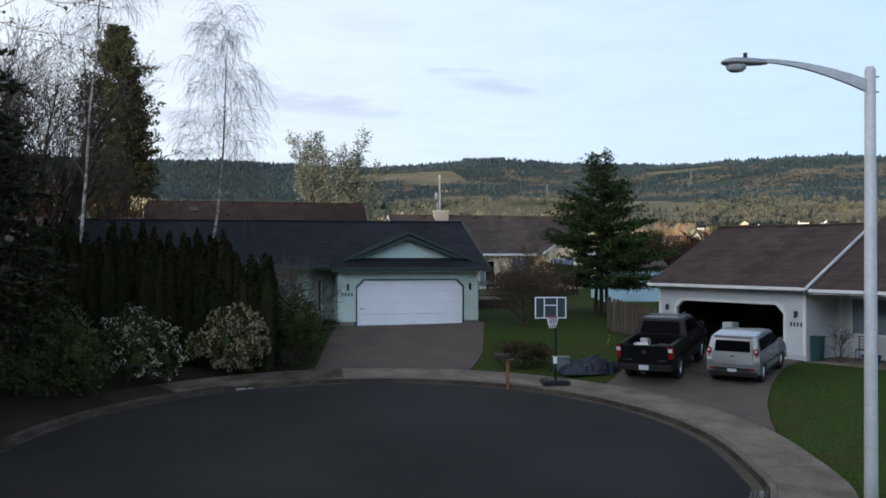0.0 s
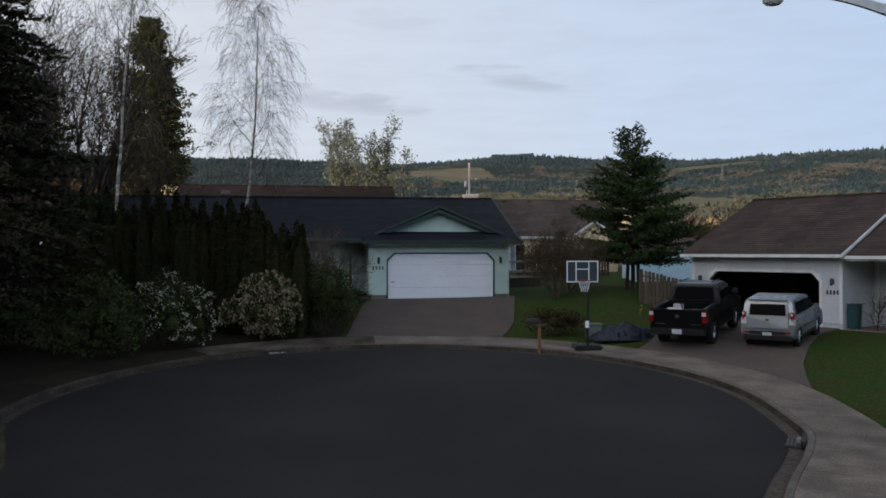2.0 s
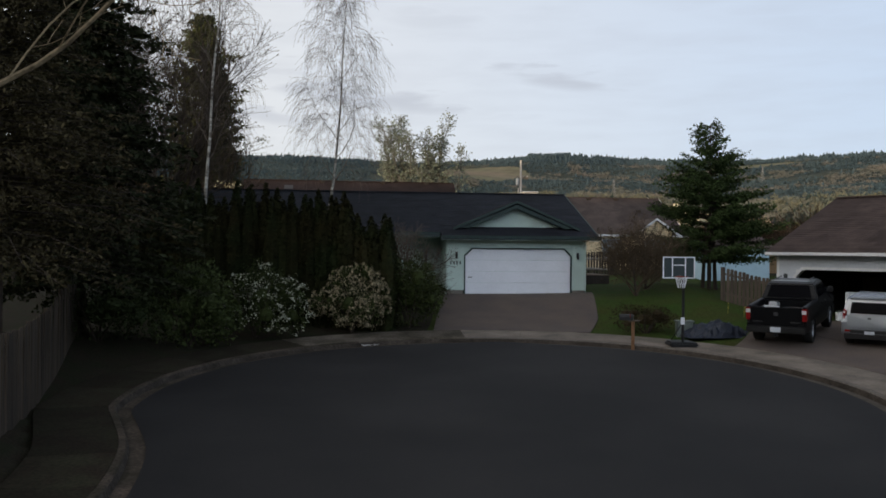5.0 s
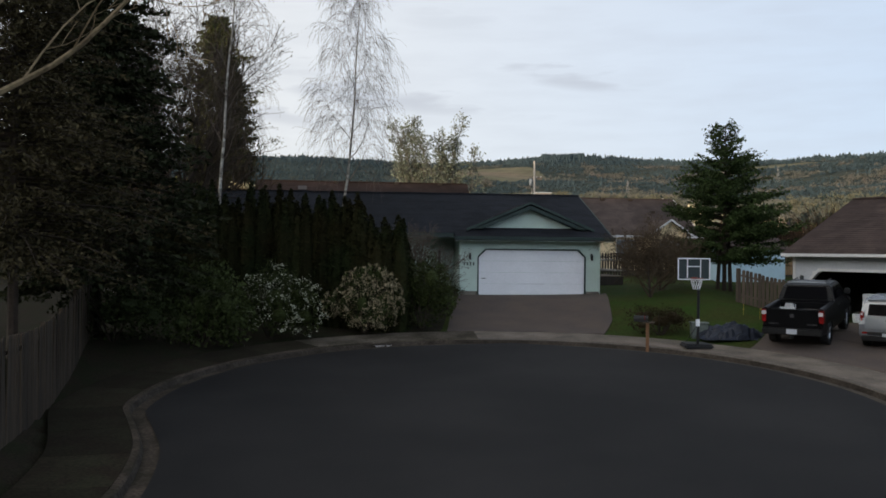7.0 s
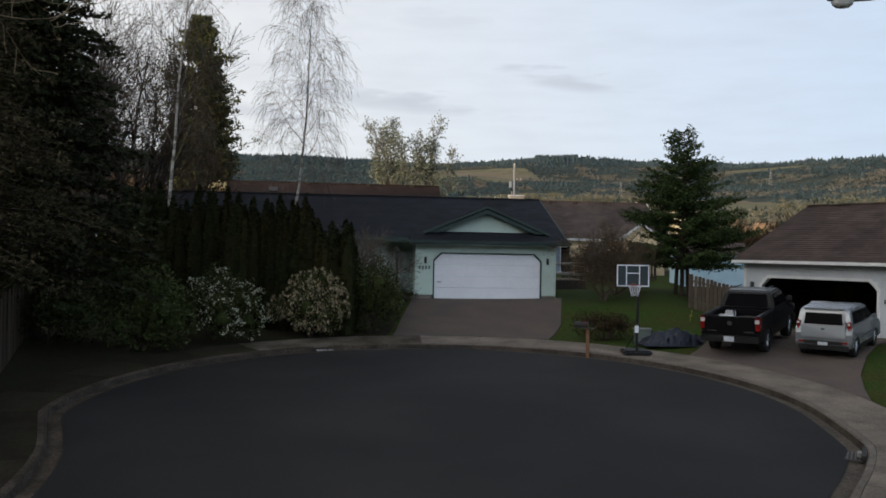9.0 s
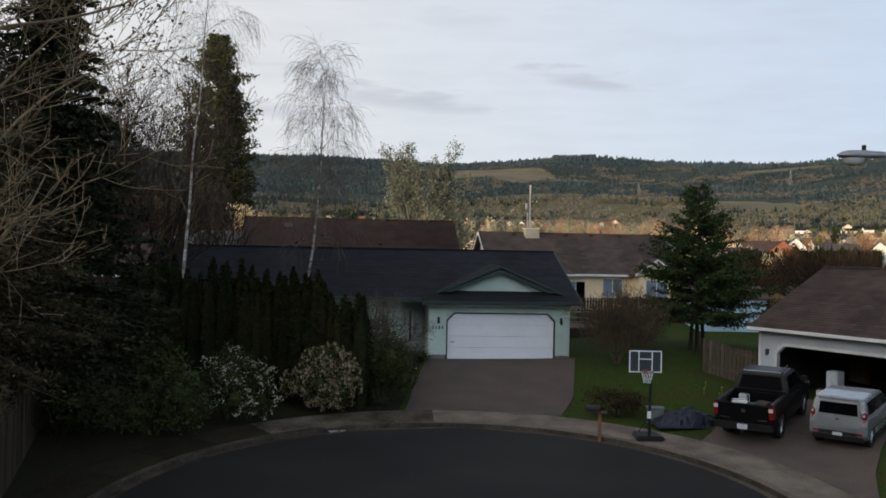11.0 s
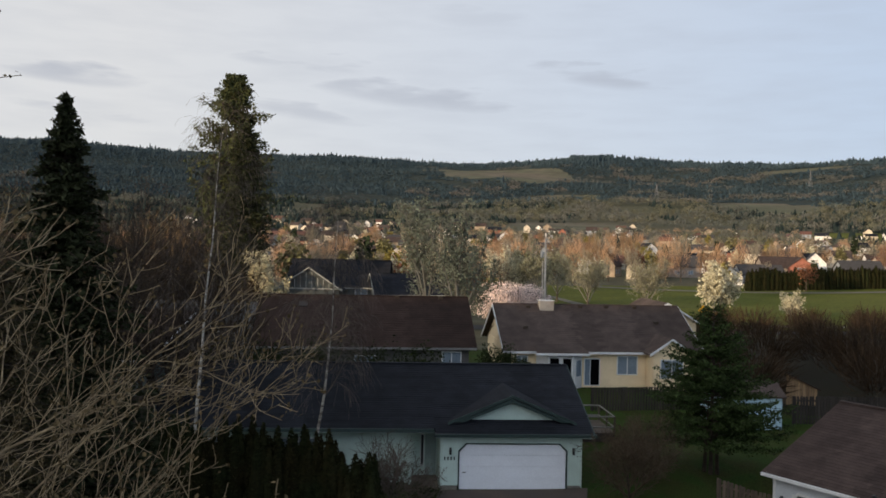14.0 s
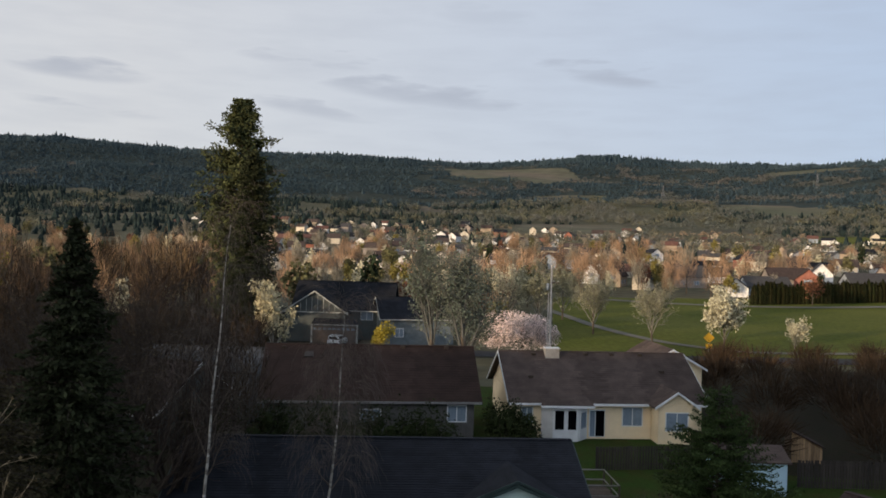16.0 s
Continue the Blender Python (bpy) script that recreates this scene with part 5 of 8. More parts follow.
layered_fir("fir_tree", "dark green fir with loose layered boughs on the back lawn", (8.1, 44.2, gz(8.1, 44.2)), 8.45, 3.9, 4, fir_needles)
conifer("spruce_tree", "tall narrow dark spruce beside the fence", (-15.35, 25.9, gz(-15.35, 25.9)), 16.45, 4.3, 6, spruce_needles, 0.10, 0.22, 13, 0.45, 0.25, 0.92, 0.24, top=0.02, aspect=0.4)
conifer("spruce_tree", "broad dark spruce behind the fence", (-14.7, 20.6, gz(-14.7, 20.6)), 12.6, 3.9, 7, leafmat("olive_spruce_needles", (0.066, 0.054, 0.028), 0.35, 0.5), 0.2, 0.24, 12, 0.5, 0.15, 0.7, 0.3, aspect=0.35, bushy=0.3)


def pine(name, label, at, H, R, seed):
    """A columnar pine: short limbs, each ending in bushy clumps of needles."""
    rng, nr = random.Random(seed), np.random.default_rng(seed)
    ob = thing(name, label, "tree", at, 0)
    g = Geo()
    g.tube([(0, 0, -0.4), (0.2, 0, H * 0.5), (0, 0.1, H * 0.97)], [0.5, 0.34, 0.06], 8)
    part("trunk", g, barkdark, ob)
    b, pts, sz = Geo(), [], []
    z = H * 0.08
    while z < H - 0.3:
        t = z / H
        prof = R * min(1.0, 0.55 + 1.1 * t) * min(1.0, ((1.02 - t) / 0.45) ** 0.68)
        for k in range(5):
            a = rng.uniform(0, 6.283)
            ln = prof * rng.uniform(0.45, 0.95) * (1.45 if rng.random() < 0.1 else 1)
            tip = Vector((math.cos(a) * ln, math.sin(a) * ln, z + ln * rng.uniform(0.1, 0.55)))
            b.tube([(0, 0, z), tip * 0.5 + Vector((0, 0, z * 0.5 - 0.1)), tip], [0.09, 0.06, 0.03], 4, cap=False)
            for s in (1.0, 0.68, 0.4):
                r = rng.uniform(0.65, 1.25) * (0.55 + 0.5 * min(1, prof / 3))
                c = Vector((0, 0, z)).lerp(tip, s) + Vector((rng.gauss(0, 0.3), rng.gauss(0, 0.3), 0.1))
                d = nr.normal(size=(34, 3))
                d /= np.linalg.norm(d, axis=1, keepdims=True)
                pts.append(np.array(c) + d * nr.uniform(0.35, 1.0, (34, 1)) * np.array([r, r, r * 0.75]))
        z += 0.48
    part("limb_work", b, barkdark, ob)
    pts = np.concatenate(pts)
    v, f = quads(pts, 0.5, nr, 0.5, 0.0)
    c = Geo()
    c.v, c.f, c.mi = v, f, [0] * len(f)
    part("crown", c, pine_needles, ob)
    return ob


pine("pine_tree", "very tall bushy pine with yellow-green needles over the roofs", (-46.2, 122.5, 0), 35.6, 6.4, 9)


def hedge_plant(mesh_seed, H, R, count=2600, leaf=0.17):
    """A columnar conifer of a few narrow leaders grown together."""
    nr = np.random.default_rng(mesh_seed)
    cs, axes, core = [], [], Geo()
    stems = [(0.0, 0.0, 1.0, 0.82)] + [(R * 0.5 * math.cos(k * 2.3 + mesh_seed), R * 0.5 * math.sin(k * 2.3 + mesh_seed), nr.uniform(0.8, 0.97), 0.62) for k in range(3)]
    for sx, sy, hf, rf in stems:
        n, h, r0 = int(count * rf / 2.68), H * hf, R * rf
        t = nr.random(n) ** 0.8
        a = nr.uniform(0, 2 * math.pi, n)
        lump = 1 + 0.14 * np.sin(a * 3 + t * 9 + mesh_seed) + 0.10 * np.sin(a * 5 - t * 17)
        prof = r0 * np.clip(1.9 * (1 - t) ** 0.8, 0, 1) * lump * nr.uniform(0.8, 1.06, n)
        cs.append(np.stack([sx + prof * np.cos(a), sy + prof * np.sin(a), t * h], 1))
        ax = np.stack([np.cos(a) * 0.25, np.sin(a) * 0.25, np.ones(n)], 1) + nr.normal(size=(n, 3)) * 0.18
        axes.append(np.cross(ax, np.stack([np.cos(a), np.sin(a), 0 * a], 1)))
        core.lathe([(r0 * 0.6, -0.2), (r0 * 0.8, h * 0.2), (r0 * 0.75, h * 0.6), (r0 * 0.35, h * 0.85), (0.02, h * 0.95)], 8, (sx, sy, 0))
    v, f = quads(np.concatenate(cs), leaf, nr, 0.34, 0.0, np.concatenate(axes))
    g = Geo()
    g.v, g.f, g.mi = v, f, [0] * len(f)
    return g, core


arb = leafmat("arborvitae", (0.016, 0.021, 0.008), 0.35, 0.45, 0.85, 0.9, col2=(0.023, 0.020, 0.008))
_hp = [hedge_plant(s, 1.0 * h, r) for s, h, r in ((1, 5.0, 0.66), (2, 5.15, 0.6), (3, 4.8, 0.7), (7, 4.95, 0.62), (8, 5.1, 0.64))]
_hm = [(a.data("foliage", arb), b.data("heart", arb)) for a, b in _hp]
_hf = [(a.data("foliage", arb), b.data("heart", arb)) for a, b in (hedge_plant(s, h, r, 600, 0.36) for s, h, r in ((4, 4.6, 0.62), (5, 4.9, 0.58), (6, 4.5, 0.66)))]
_rng = random.Random(77)
for i in range(19):
    x = -15.8 + i * 0.51
    y = 32.1 + _rng.uniform(-0.15, 0.15)
    k = _rng.randrange(5)
    ob = thing("arborvitae", "tall dark columnar arborvitae in a clipped hedge row", "hedge plant", (x, y, gz(x, y)), _rng.uniform(0, 360), "arborvitae hedge row")
    s = _rng.uniform(0.90, 1.03) * (1.0 if i < 16 else 0.86)
    ob.scale = (1, 1, s)
    part("foliage", _hm[k][0], None, ob)
    part("stem", _hm[k][1], None, ob)


def shrub(name, label, at, rx, ry, h, seed, leaf_m, n=2600, leaf=0.11, flower_m=None, nf=0, fs=0.09, lumps=7, category="shrub", form=None, fasp=0.9, hang=False):
    rng, nr = random.Random(seed), np.random.default_rng(seed)
    ob = thing(name, label, category, at)
    blobs = [(0, 0, h * 0.45, 0.8)]
    for i in range(lumps):
        a = i * 2.4 + rng.random()
        q = rng.uniform(0.35, 0.75)
        blobs.append((math.cos(a) * q * rx, math.sin(a) * q * ry, h * rng.uniform(0.3, 0.75), rng.uniform(0.35, 0.6)))
    if form:
        blobs = [(bx * rx, by * ry, bz * h, s) for bx, by, bz, s in form]
    cs, fl = [], []
    for bx, by, bz, s in blobs:
        m = int(n * s / sum(b[3] for b in blobs))
        d = nr.normal(size=(m, 3))
        d /= np.linalg.norm(d, axis=1, keepdims=True)
        rr = nr.uniform(0.72, 1.05, m)[:, None] * (1 + 0.2 * np.sin(d[:, :1] * 7 + bx * 9 + seed) * np.cos(d[:, 2:] * 6 + by * 7) + 0.12 * np.sin(d[:, 1:2] * 13 + d[:, 2:] * 11))
        c = np.array([bx, by, bz]) + d * rr * np.array([rx * s, ry * s, h * s * 0.62])
        cs.append(c[c[:, 2] > 0.03])
        if nf:
            k = int(nf * s / sum(b[3] for b in blobs))
            heads = nr.normal(size=(max(2, k // 16), 3))
            d = heads[nr.integers(0, len(heads), k)] + nr.normal(size=(k, 3)) * 0.22
            d /= np.linalg.norm(d, axis=1, keepdims=True)
            c = np.array([bx, by, bz]) + d * nr.uniform(0.9, 1.08, (k, 1)) * (1 + 0.2 * np.sin(d[:, :1] * 7 + bx * 9 + seed) * np.cos(d[:, 2:] * 6 + by * 7) + 0.12 * np.sin(d[:, 1:2] * 13 + d[:, 2:] * 11)) * np.array([rx * s, ry * s, h * s * 0.62])
            fl.append(c[c[:, 2] > 0.1])
    v, f = quads(np.concatenate(cs), leaf, nr, 0.55)
    g = Geo()
    g.v, g.f, g.mi = v, f, [0] * len(f)
    part("foliage", g, leaf_m, ob)
    for bx, by, bz, s in blobs:
        heart = Geo()
        k = s * 0.36
        prof = [(0.05, -0.62), (0.75, -0.45), (1.0, 0.0), (0.75, 0.45), (0.05, 0.62)]
        b0 = len(heart.v)
        heart.lathe([(q, z) for q, z in prof], 9)
        heart.v[b0:] = [(bx + x * rx * k, by + y * ry * k, max(-0.1, bz + z * h * k)) for x, y, z in heart.v[b0:]]
        part("inner_clump", heart, leaf_m, ob)
    for i in range(7):
        a = i * 0.9
        st = Geo()
        st.tube([(0, 0, -0.15), (math.cos(a) * rx * 0.3, math.sin(a) * ry * 0.3, h * 0.35), (math.cos(a) * rx * 0.6, math.sin(a) * ry * 0.6, h * 0.7)], [0.035, 0.025, 0.01], 5)
        part("stem", st, barkdark, ob)
    if nf:
        fl = np.concatenate(fl)
        ax = np.tile([0.0, 0.0, 1.0], (len(fl), 1)) + nr.normal(size=fl.shape) * 0.35 if hang else None
        v, f = quads(fl, fs, nr, fasp, axis=ax)
        g = Geo()
        g.v, g.f, g.mi = v, f, [0] * len(f)
        part("blossom", g, flower_m, ob)
    return ob


rhodo = leafmat("rhododendron_leaf", (0.045, 0.057, 0.019), 0.3, 0.5, 0.55)
rhodo2 = leafmat("dark_evergreen_leaf", (0.030, 0.039, 0.015), 0.3, 0.5, 0.6)
petal_w = leafmat("white_petals", (0.46, 0.46, 0.36), 0.15, 0.35)
petal_p = leafmat("faded_pink_petals", (0.31, 0.255, 0.165), 0.2, 0.5)
shrub("rhododendron", "broad dark green rhododendron by the pavement", (-12.3, 27.3, gz(-12.3, 27.3)), 1.5, 1.4, 2.75, 51, leafmat("broad_rhododendron_leaf", (0.058, 0.074, 0.026), 0.3, 0.5, 0.5), 4600, 0.14)
shrub("white_flowering_shrub", "evergreen shrub dotted with small white flowers", (-10.7, 29.4, gz(-10.7, 29.4)), 1.7, 1.15, 2.8, 52, rhodo, 7000, 0.1, petal_w, 3000, 0.062, form=((0.1, 0, 0.5, 0.55), (0.05, 0.1, 0.74, 0.34), (0.55, 0.1, 0.52, 0.42), (0.75, -0.1, 0.28, 0.36), (-0.45, -0.1, 0.38, 0.42), (-0.85, -0.35, 0.22, 0.32), (-1.15, -0.6, 0.10, 0.22), (0.3, -0.5, 0.3, 0.4), (-0.2, 0.5, 0.45, 0.45), (0.3, 0.3, 0.66, 0.3), (-0.7, -0.1, 0.48, 0.2), (-0.25, -0.1, 0.66, 0.24), (0.8, -0.2, 0.5, 0.2)))
shrub("pink_flowering_shrub", "rounded shrub covered in faded pink-cream blossom", (-7.7, 31.2, gz(-7.7, 31.2)), 1.35, 1.2, 2.6, 53, rhodo, 6000, 0.1, petal_p, 6500, 0.12, fasp=0.42, hang=True, form=((0.1, 0, 0.48, 0.56), (0.15, 0, 0.78, 0.3), (0.9, 0, 0.42, 0.24), (-0.1, -0.2, 0.8, 0.2), (0.45, -0.1, 0.82, 0.2), (0.6, 0, 0.5, 0.42), (0.55, 0.1, 0.68, 0.3), (-0.55, 0, 0.45, 0.36), (-0.95, 0.1, 0.38, 0.26), (0.0, -0.5, 0.42, 0.48), (0.5, -0.35, 0.34, 0.4), (-0.35, 0.2, 0.68, 0.3), (0.2, 0.5, 0.5, 0.5)))
shrub("evergreen_shrub", "dark evergreen shrub beside the driveway", (-5.75, 32.7, gz(-5.75, 32.7)), 1.25, 1.2, 2.75, 54, rhodo, 7500, 0.1)
shrub("evergreen_shrub", "dark evergreen bush in front of the fence", (-14.2, 24.9, gz(-14.2, 24.9)), 1.6, 1.6, 1.9, 55, rhodo2, 3600, 0.12)

# ---- driveways ----
def drive(name, label, left, right, rows, cols):
    """Concrete panels between two edge lines, laid on the slope of the ground."""
    ob = thing(name, label, "driveway", kind="structure")

    def along(line, t):
        line = [Vector(p) for p in line]
        lens = [(b - a).length for a, b in zip(line, line[1:])]
        s = t * sum(lens)
        for a, b, l in zip(line, line[1:], lens):
            if s <= l + 1e-9:
                return a.lerp(b, s / l)
            s -= l
        return line[-1]
    for i in range(rows):
        for j in range(cols):
            g = Geo()
            n = 24
            e = 0.0016
            for a in range(n + 1):
                for b in range(n + 1):
                    t = (i + e * rows + (1 - 2 * e * rows) * a / n) / rows
                    s = (j + e * cols + (1 - 2 * e * cols) * b / n) / cols
                    p = along(left, t).lerp(along(right, t), s)
                    under = float(kerb_distance(p.x, p.y)[0]) < 1.72
                    g.v.append((p.x, p.y, gz(p.x, p.y) + (-0.06 if under else 0.045)))
            for a in range(n):
                for b in range(n):
                    q = a * (n + 1) + b
                    g.f.append((q, q + 1, q + n + 2, q + n + 1))
                    g.mi.append(0)
            rim = [b for b in range(n + 1)] + [a * (n + 1) + n for a in range(1, n + 1)] + [n * (n + 1) + b for b in range(n - 1, -1, -1)] + [a * (n + 1) for a in range(n - 1, 0, -1)]
            base = len(g.v)
            g.v += [(g.v[k][0], g.v[k][1], g.v[k][2] - 0.15) for k in rim]
            m = len(rim)
            for k in range(m):
                g.f.append((rim[(k + 1) % m], rim[k], base + k, base + (k + 1) % m))
                g.mi.append(0)
            part("panel", g, driveconc, ob)


drive("driveway_mint", "brown-grey concrete driveway sloping up to the closed garage", [(-4.75, 31.8), (-4.85, 34.5), (-4.80, 39.35)], [(0.95, 31.65), (1.6, 34.5), (1.95, 40.75)], 1, 1)
drive("driveway_white", "stained brown-grey concrete driveway leading to the open garage", [(4.9, 28.1), (7.3, 32.6), (9.95, 37.15)], [(8.55, 21.6), (8.75, 22.7), (9.13, 24.1), (9.75, 26.0), (10.85, 28.4), (12.1, 30.7), (13.55, 32.5)], 2, 1)


# ---- vehicles ----
def bevelled(me_geo, offset, seg=2, taper=None):
    """Turns a Geo into a mesh with softened edges; taper narrows it upwards."""
    bm = bmesh.new()
    vs = [bm.verts.new(p) for p in me_geo.v]
    for f in me_geo.f:
        bm.faces.new([vs[i] for i in f])
    bmesh.ops.remove_doubles(bm, verts=bm.verts, dist=1e-4)
    bmesh.ops.recalc_face_normals(bm, faces=bm.faces)
    edges = [e for e in bm.edges if len(e.link_faces) == 2 and e.calc_face_angle(0) > 0.5]
    bmesh.ops.bevel(bm, geom=edges, offset=offset, segments=seg, affect="EDGES", clamp_overlap=True)
    if taper:
        z0, k = taper
        for v in bm.verts:
            if v.co.z > z0:
                v.co.x *= 1 - (v.co.z - z0) * k
    return bm


def bm_part(name, bm, m, parent, label=""):
    me = bpy.data.meshes.new(name)
    bm.to_mesh(me)
    bm.free()
    me.materials.append(m)
    return part(name, me, m, parent, label)


def side_profile(top, wheels, zb, wr):
    """Closed outline in (y, z): the given top line, then the sill with round wheel arches."""
    pts = list(top)
    for yc in sorted(wheels, reverse=True):
        for a in np.linspace(0, math.pi, 9):
            pts.append((yc + wr * math.cos(a), max(zb, zb + wr * math.sin(a) * 0.98)))
    return pts


def extrude_profile(pts, w):
    g = Geo()
    g.prism([(-w, y, z) for y, z in pts], (2 * w, 0, 0))
    return g


def wheel(parent, x, y, r, width, spokes=5):
    tg = Geo()
    s = 1 if x > 0 else -1
    prof = [(r * 0.62, -width / 2), (r * 0.95, -width / 2), (r, -width * 0.35), (r, width * 0.35), (r * 0.95, width / 2), (r * 0.62, width / 2)]
    n = 22
    for px, pz in prof:
        for j in range(n):
            a = 2 * math.pi * j / n
            tg.v.append((x + pz, y + px * math.cos(a), r + px * math.sin(a)))
    for i in range(len(prof) - 1):
        for j in range(n):
            a, b = i * n + j, i * n + (j + 1) % n
            tg.f.append((a, b, b + n, a + n))
            tg.mi.append(0)
    w = part("wheel", tg, tyre, parent)
    rg = Geo()
    xo = x + s * width * 0.42
    rg.tube([(x + s * width * 0.1, y, r), (x + s * width * 0.14, y, r)], r * 0.62, 18)
    rg.tube([(x + s * width * 0.14, y, r), (xo, y, r)], r * 0.13, 10)
    for i in range(spokes):
        a = 2 * math.pi * i / spokes
        d = Vector((0, math.cos(a), math.sin(a)))
        rg.tube([Vector((xo - s * 0.02, y, r)), Vector((xo - s * 0.03, y, r)) + d * r * 0.63], [0.045, 0.035], 4)
    part("rim", rg, alloy, w)


def box_part(name, parent, m, *boxes, label="", bev=0.0):
    g = Geo()
    for b in boxes:
        g.box(*b)
    if bev:
        return bm_part(name, bevelled(g, bev), m, parent, label)
    return part(name, g, m, parent, label)


def pickup(at, heading):
    ob = thing("pickup_truck", "black crew-cab pickup truck parked tail out, bed loaded", "pickup truck", at, -heading)
    W = 0.93
    wh = (1.22, 4.42)
    # lower body in one run, bed floor level behind the cab
    prof = side_profile([(0.1, 0.52), (0.06, 0.60), (0.06, 0.80), (5.25, 0.80), (5.35, 0.72), (5.38, 0.45)], wh, 0.42, 0.46)
    bm_part("lower_body", bevelled(extrude_profile(prof, W), 0.035), blackpaint, ob)
    # bed sides, front wall, tailgate
    for s in (-1, 1):
        g = Geo()
        g.box(min(s * W, s * (W - 0.16)), 0.12, 0.72, max(s * W, s * (W - 0.16)), 1.98, 1.32)
        bm_part("bed_side", bevelled(g, 0.03), blackpaint, ob)
    g = Geo()
    g.box(-W + 0.1, 0.05, 0.66, W - 0.1, 0.13, 1.30)
    tg = bm_part("tailgate", bevelled(g, 0.025), blackpaint, ob)
    box_part("emblem", tg, chrome, (-0.07, 0.035, 1.02, 0.07, 0.05, 1.14))
    for xa in (-0.72, 0.45):
        box_part("badge", tg, chrome, (xa, 0.04, 0.80, xa + 0.3, 0.05, 0.83))
    box_part("bed_floor", ob, black, (-W + 0.16, 0.13, 0.78, W - 0.16, 1.98, 0.84))
    g = Geo()
    cab = [(1.96, 0.8), (1.96, 1.30), (2.12, 1.36), (2.34, 1.80), (2.6, 1.86), (3.5, 1.86), (3.75, 1.80), (4.25, 1.36), (4.4, 1.24), (5.15, 1.14), (5.32, 1.0), (5.34, 0.8)]
    bm_part("cab", bevelled(extrude_profile(cab, W - 0.01), 0.05, 2, (1.28, 0.32)), blackpaint, ob)
    # glass: rear window, side windows, windscreen
    g = Geo()
    g.prism([(-0.72, 2.085, 1.36), (0.72, 2.085, 1.36), (0.62, 2.285, 1.76), (-0.62, 2.285, 1.76)], (0, -0.03, 0.012))
    part("rear_window", g, carglass, ob)
    for s in (-1, 1):
        for ya, yb, yc, yd in ((2.5, 2.55, 3.0, 3.05), (3.1, 3.1, 3.6, 3.95)):
            g = Geo()
            xa, xb = (W - 0.005) * (1 - 0.1 * 0.32), (W - 0.005) * (1 - 0.48 * 0.32)
            g.prism([(s * (xa + 0.003), ya - 0.2 if ya < 3 else ya, 1.38), (s * (xa + 0.003), yd, 1.38), (s * (xb + 0.003), yc, 1.76), (s * (xb + 0.003), yb, 1.76)], (s * 0.012, 0, 0))
            part("side_window", g, carglass, ob)
        box_part("mirror", ob, black, (min(s * 0.92, s * 1.12), 3.86, 1.36, max(s * 0.92, s * 1.12), 3.96, 1.56), bev=0.03)
        for i, yy in enumerate((2.62, 3.2)):
            box_part("door_handle", ob, black, (min(s * 0.93, s * 0.955), yy, 1.12, max(s * 0.93, s * 0.955), yy + 0.16, 1.16))
        x0, x1 = sorted((s * 0.79, s * 0.945))
        tl = box_part("tail_light", ob, redlens, (x0, 0.035, 0.86, x1, 0.3, 1.27), bev=0.02)
        box_part("reversing_light", tl, clearlens, (x0 + 0.01, 0.03, 1.10, x1 - 0.01, 0.045, 1.22))
        hx0, hx1 = sorted((s * 0.62, s * 0.9))
        box_part("headlight", ob, clearlens, (hx0, 5.28, 0.86, hx1, 5.37, 1.06), bev=0.02)
    bp = box_part("rear_bumper", ob, black, (-W, -0.04, 0.46, W, 0.12, 0.68), bev=0.04, label="black step bumper")
    box_part("number_plate", bp, plate, (-0.16, -0.055, 0.50, 0.16, -0.04, 0.66))
    box_part("tow_hitch", bp, black, (-0.05, -0.1, 0.36, 0.05, 0.1, 0.44))
    for s in (-1, 1):
        g = Geo()
        g.tube([(s * 0.55, 2.4, 1.92), (s * 0.55, 3.6, 1.92)], 0.02, 6)
        part("roof_rail", g, blackpaint, ob)
    g = Geo()
    g.tube([(-0.62, 2.36, 1.9), (0.62, 2.36, 1.9)], 0.022, 6)
    part("roof_bar", g, lampgrey, ob)
    for y in wh:
        for x in (-0.8, 0.8):
            wheel(ob, x, y, 0.39, 0.27, 6)
    return ob


def load_in_bed(truck):
    m = truck.matrix_basis
    rng = random.Random(2)
    for i, (x, y, w, h, c) in enumerate(((-0.3, 0.75, 0.5, 0.4, whitetrim), (0.15, 0.6, 0.32, 0.38, greysiding), (0.35, 1.2, 0.45, 0.3, fencewood), (-0.35, 1.45, 0.3, 0.45, galv))):
        g = Geo()
        g.box(-w / 2, -w / 2.6, 0, w / 2, w / 2.6, h)
        ob = tagged(new("bundle", None), "tied bundle of light scrap in the truck bed", "bundle", "load in the truck bed")
        ob.matrix_basis = m @ pose(x, y, 0.84, 0, 0, rng.uniform(-25, 25))
        bm_part("wrap", bevelled(g, 0.03), c, ob)
        g = Geo()
        g.box(-w / 2 - 0.006, -0.03, -0.0, w / 2 + 0.006, 0.03, h + 0.006)
        part("strap", g, black, ob)


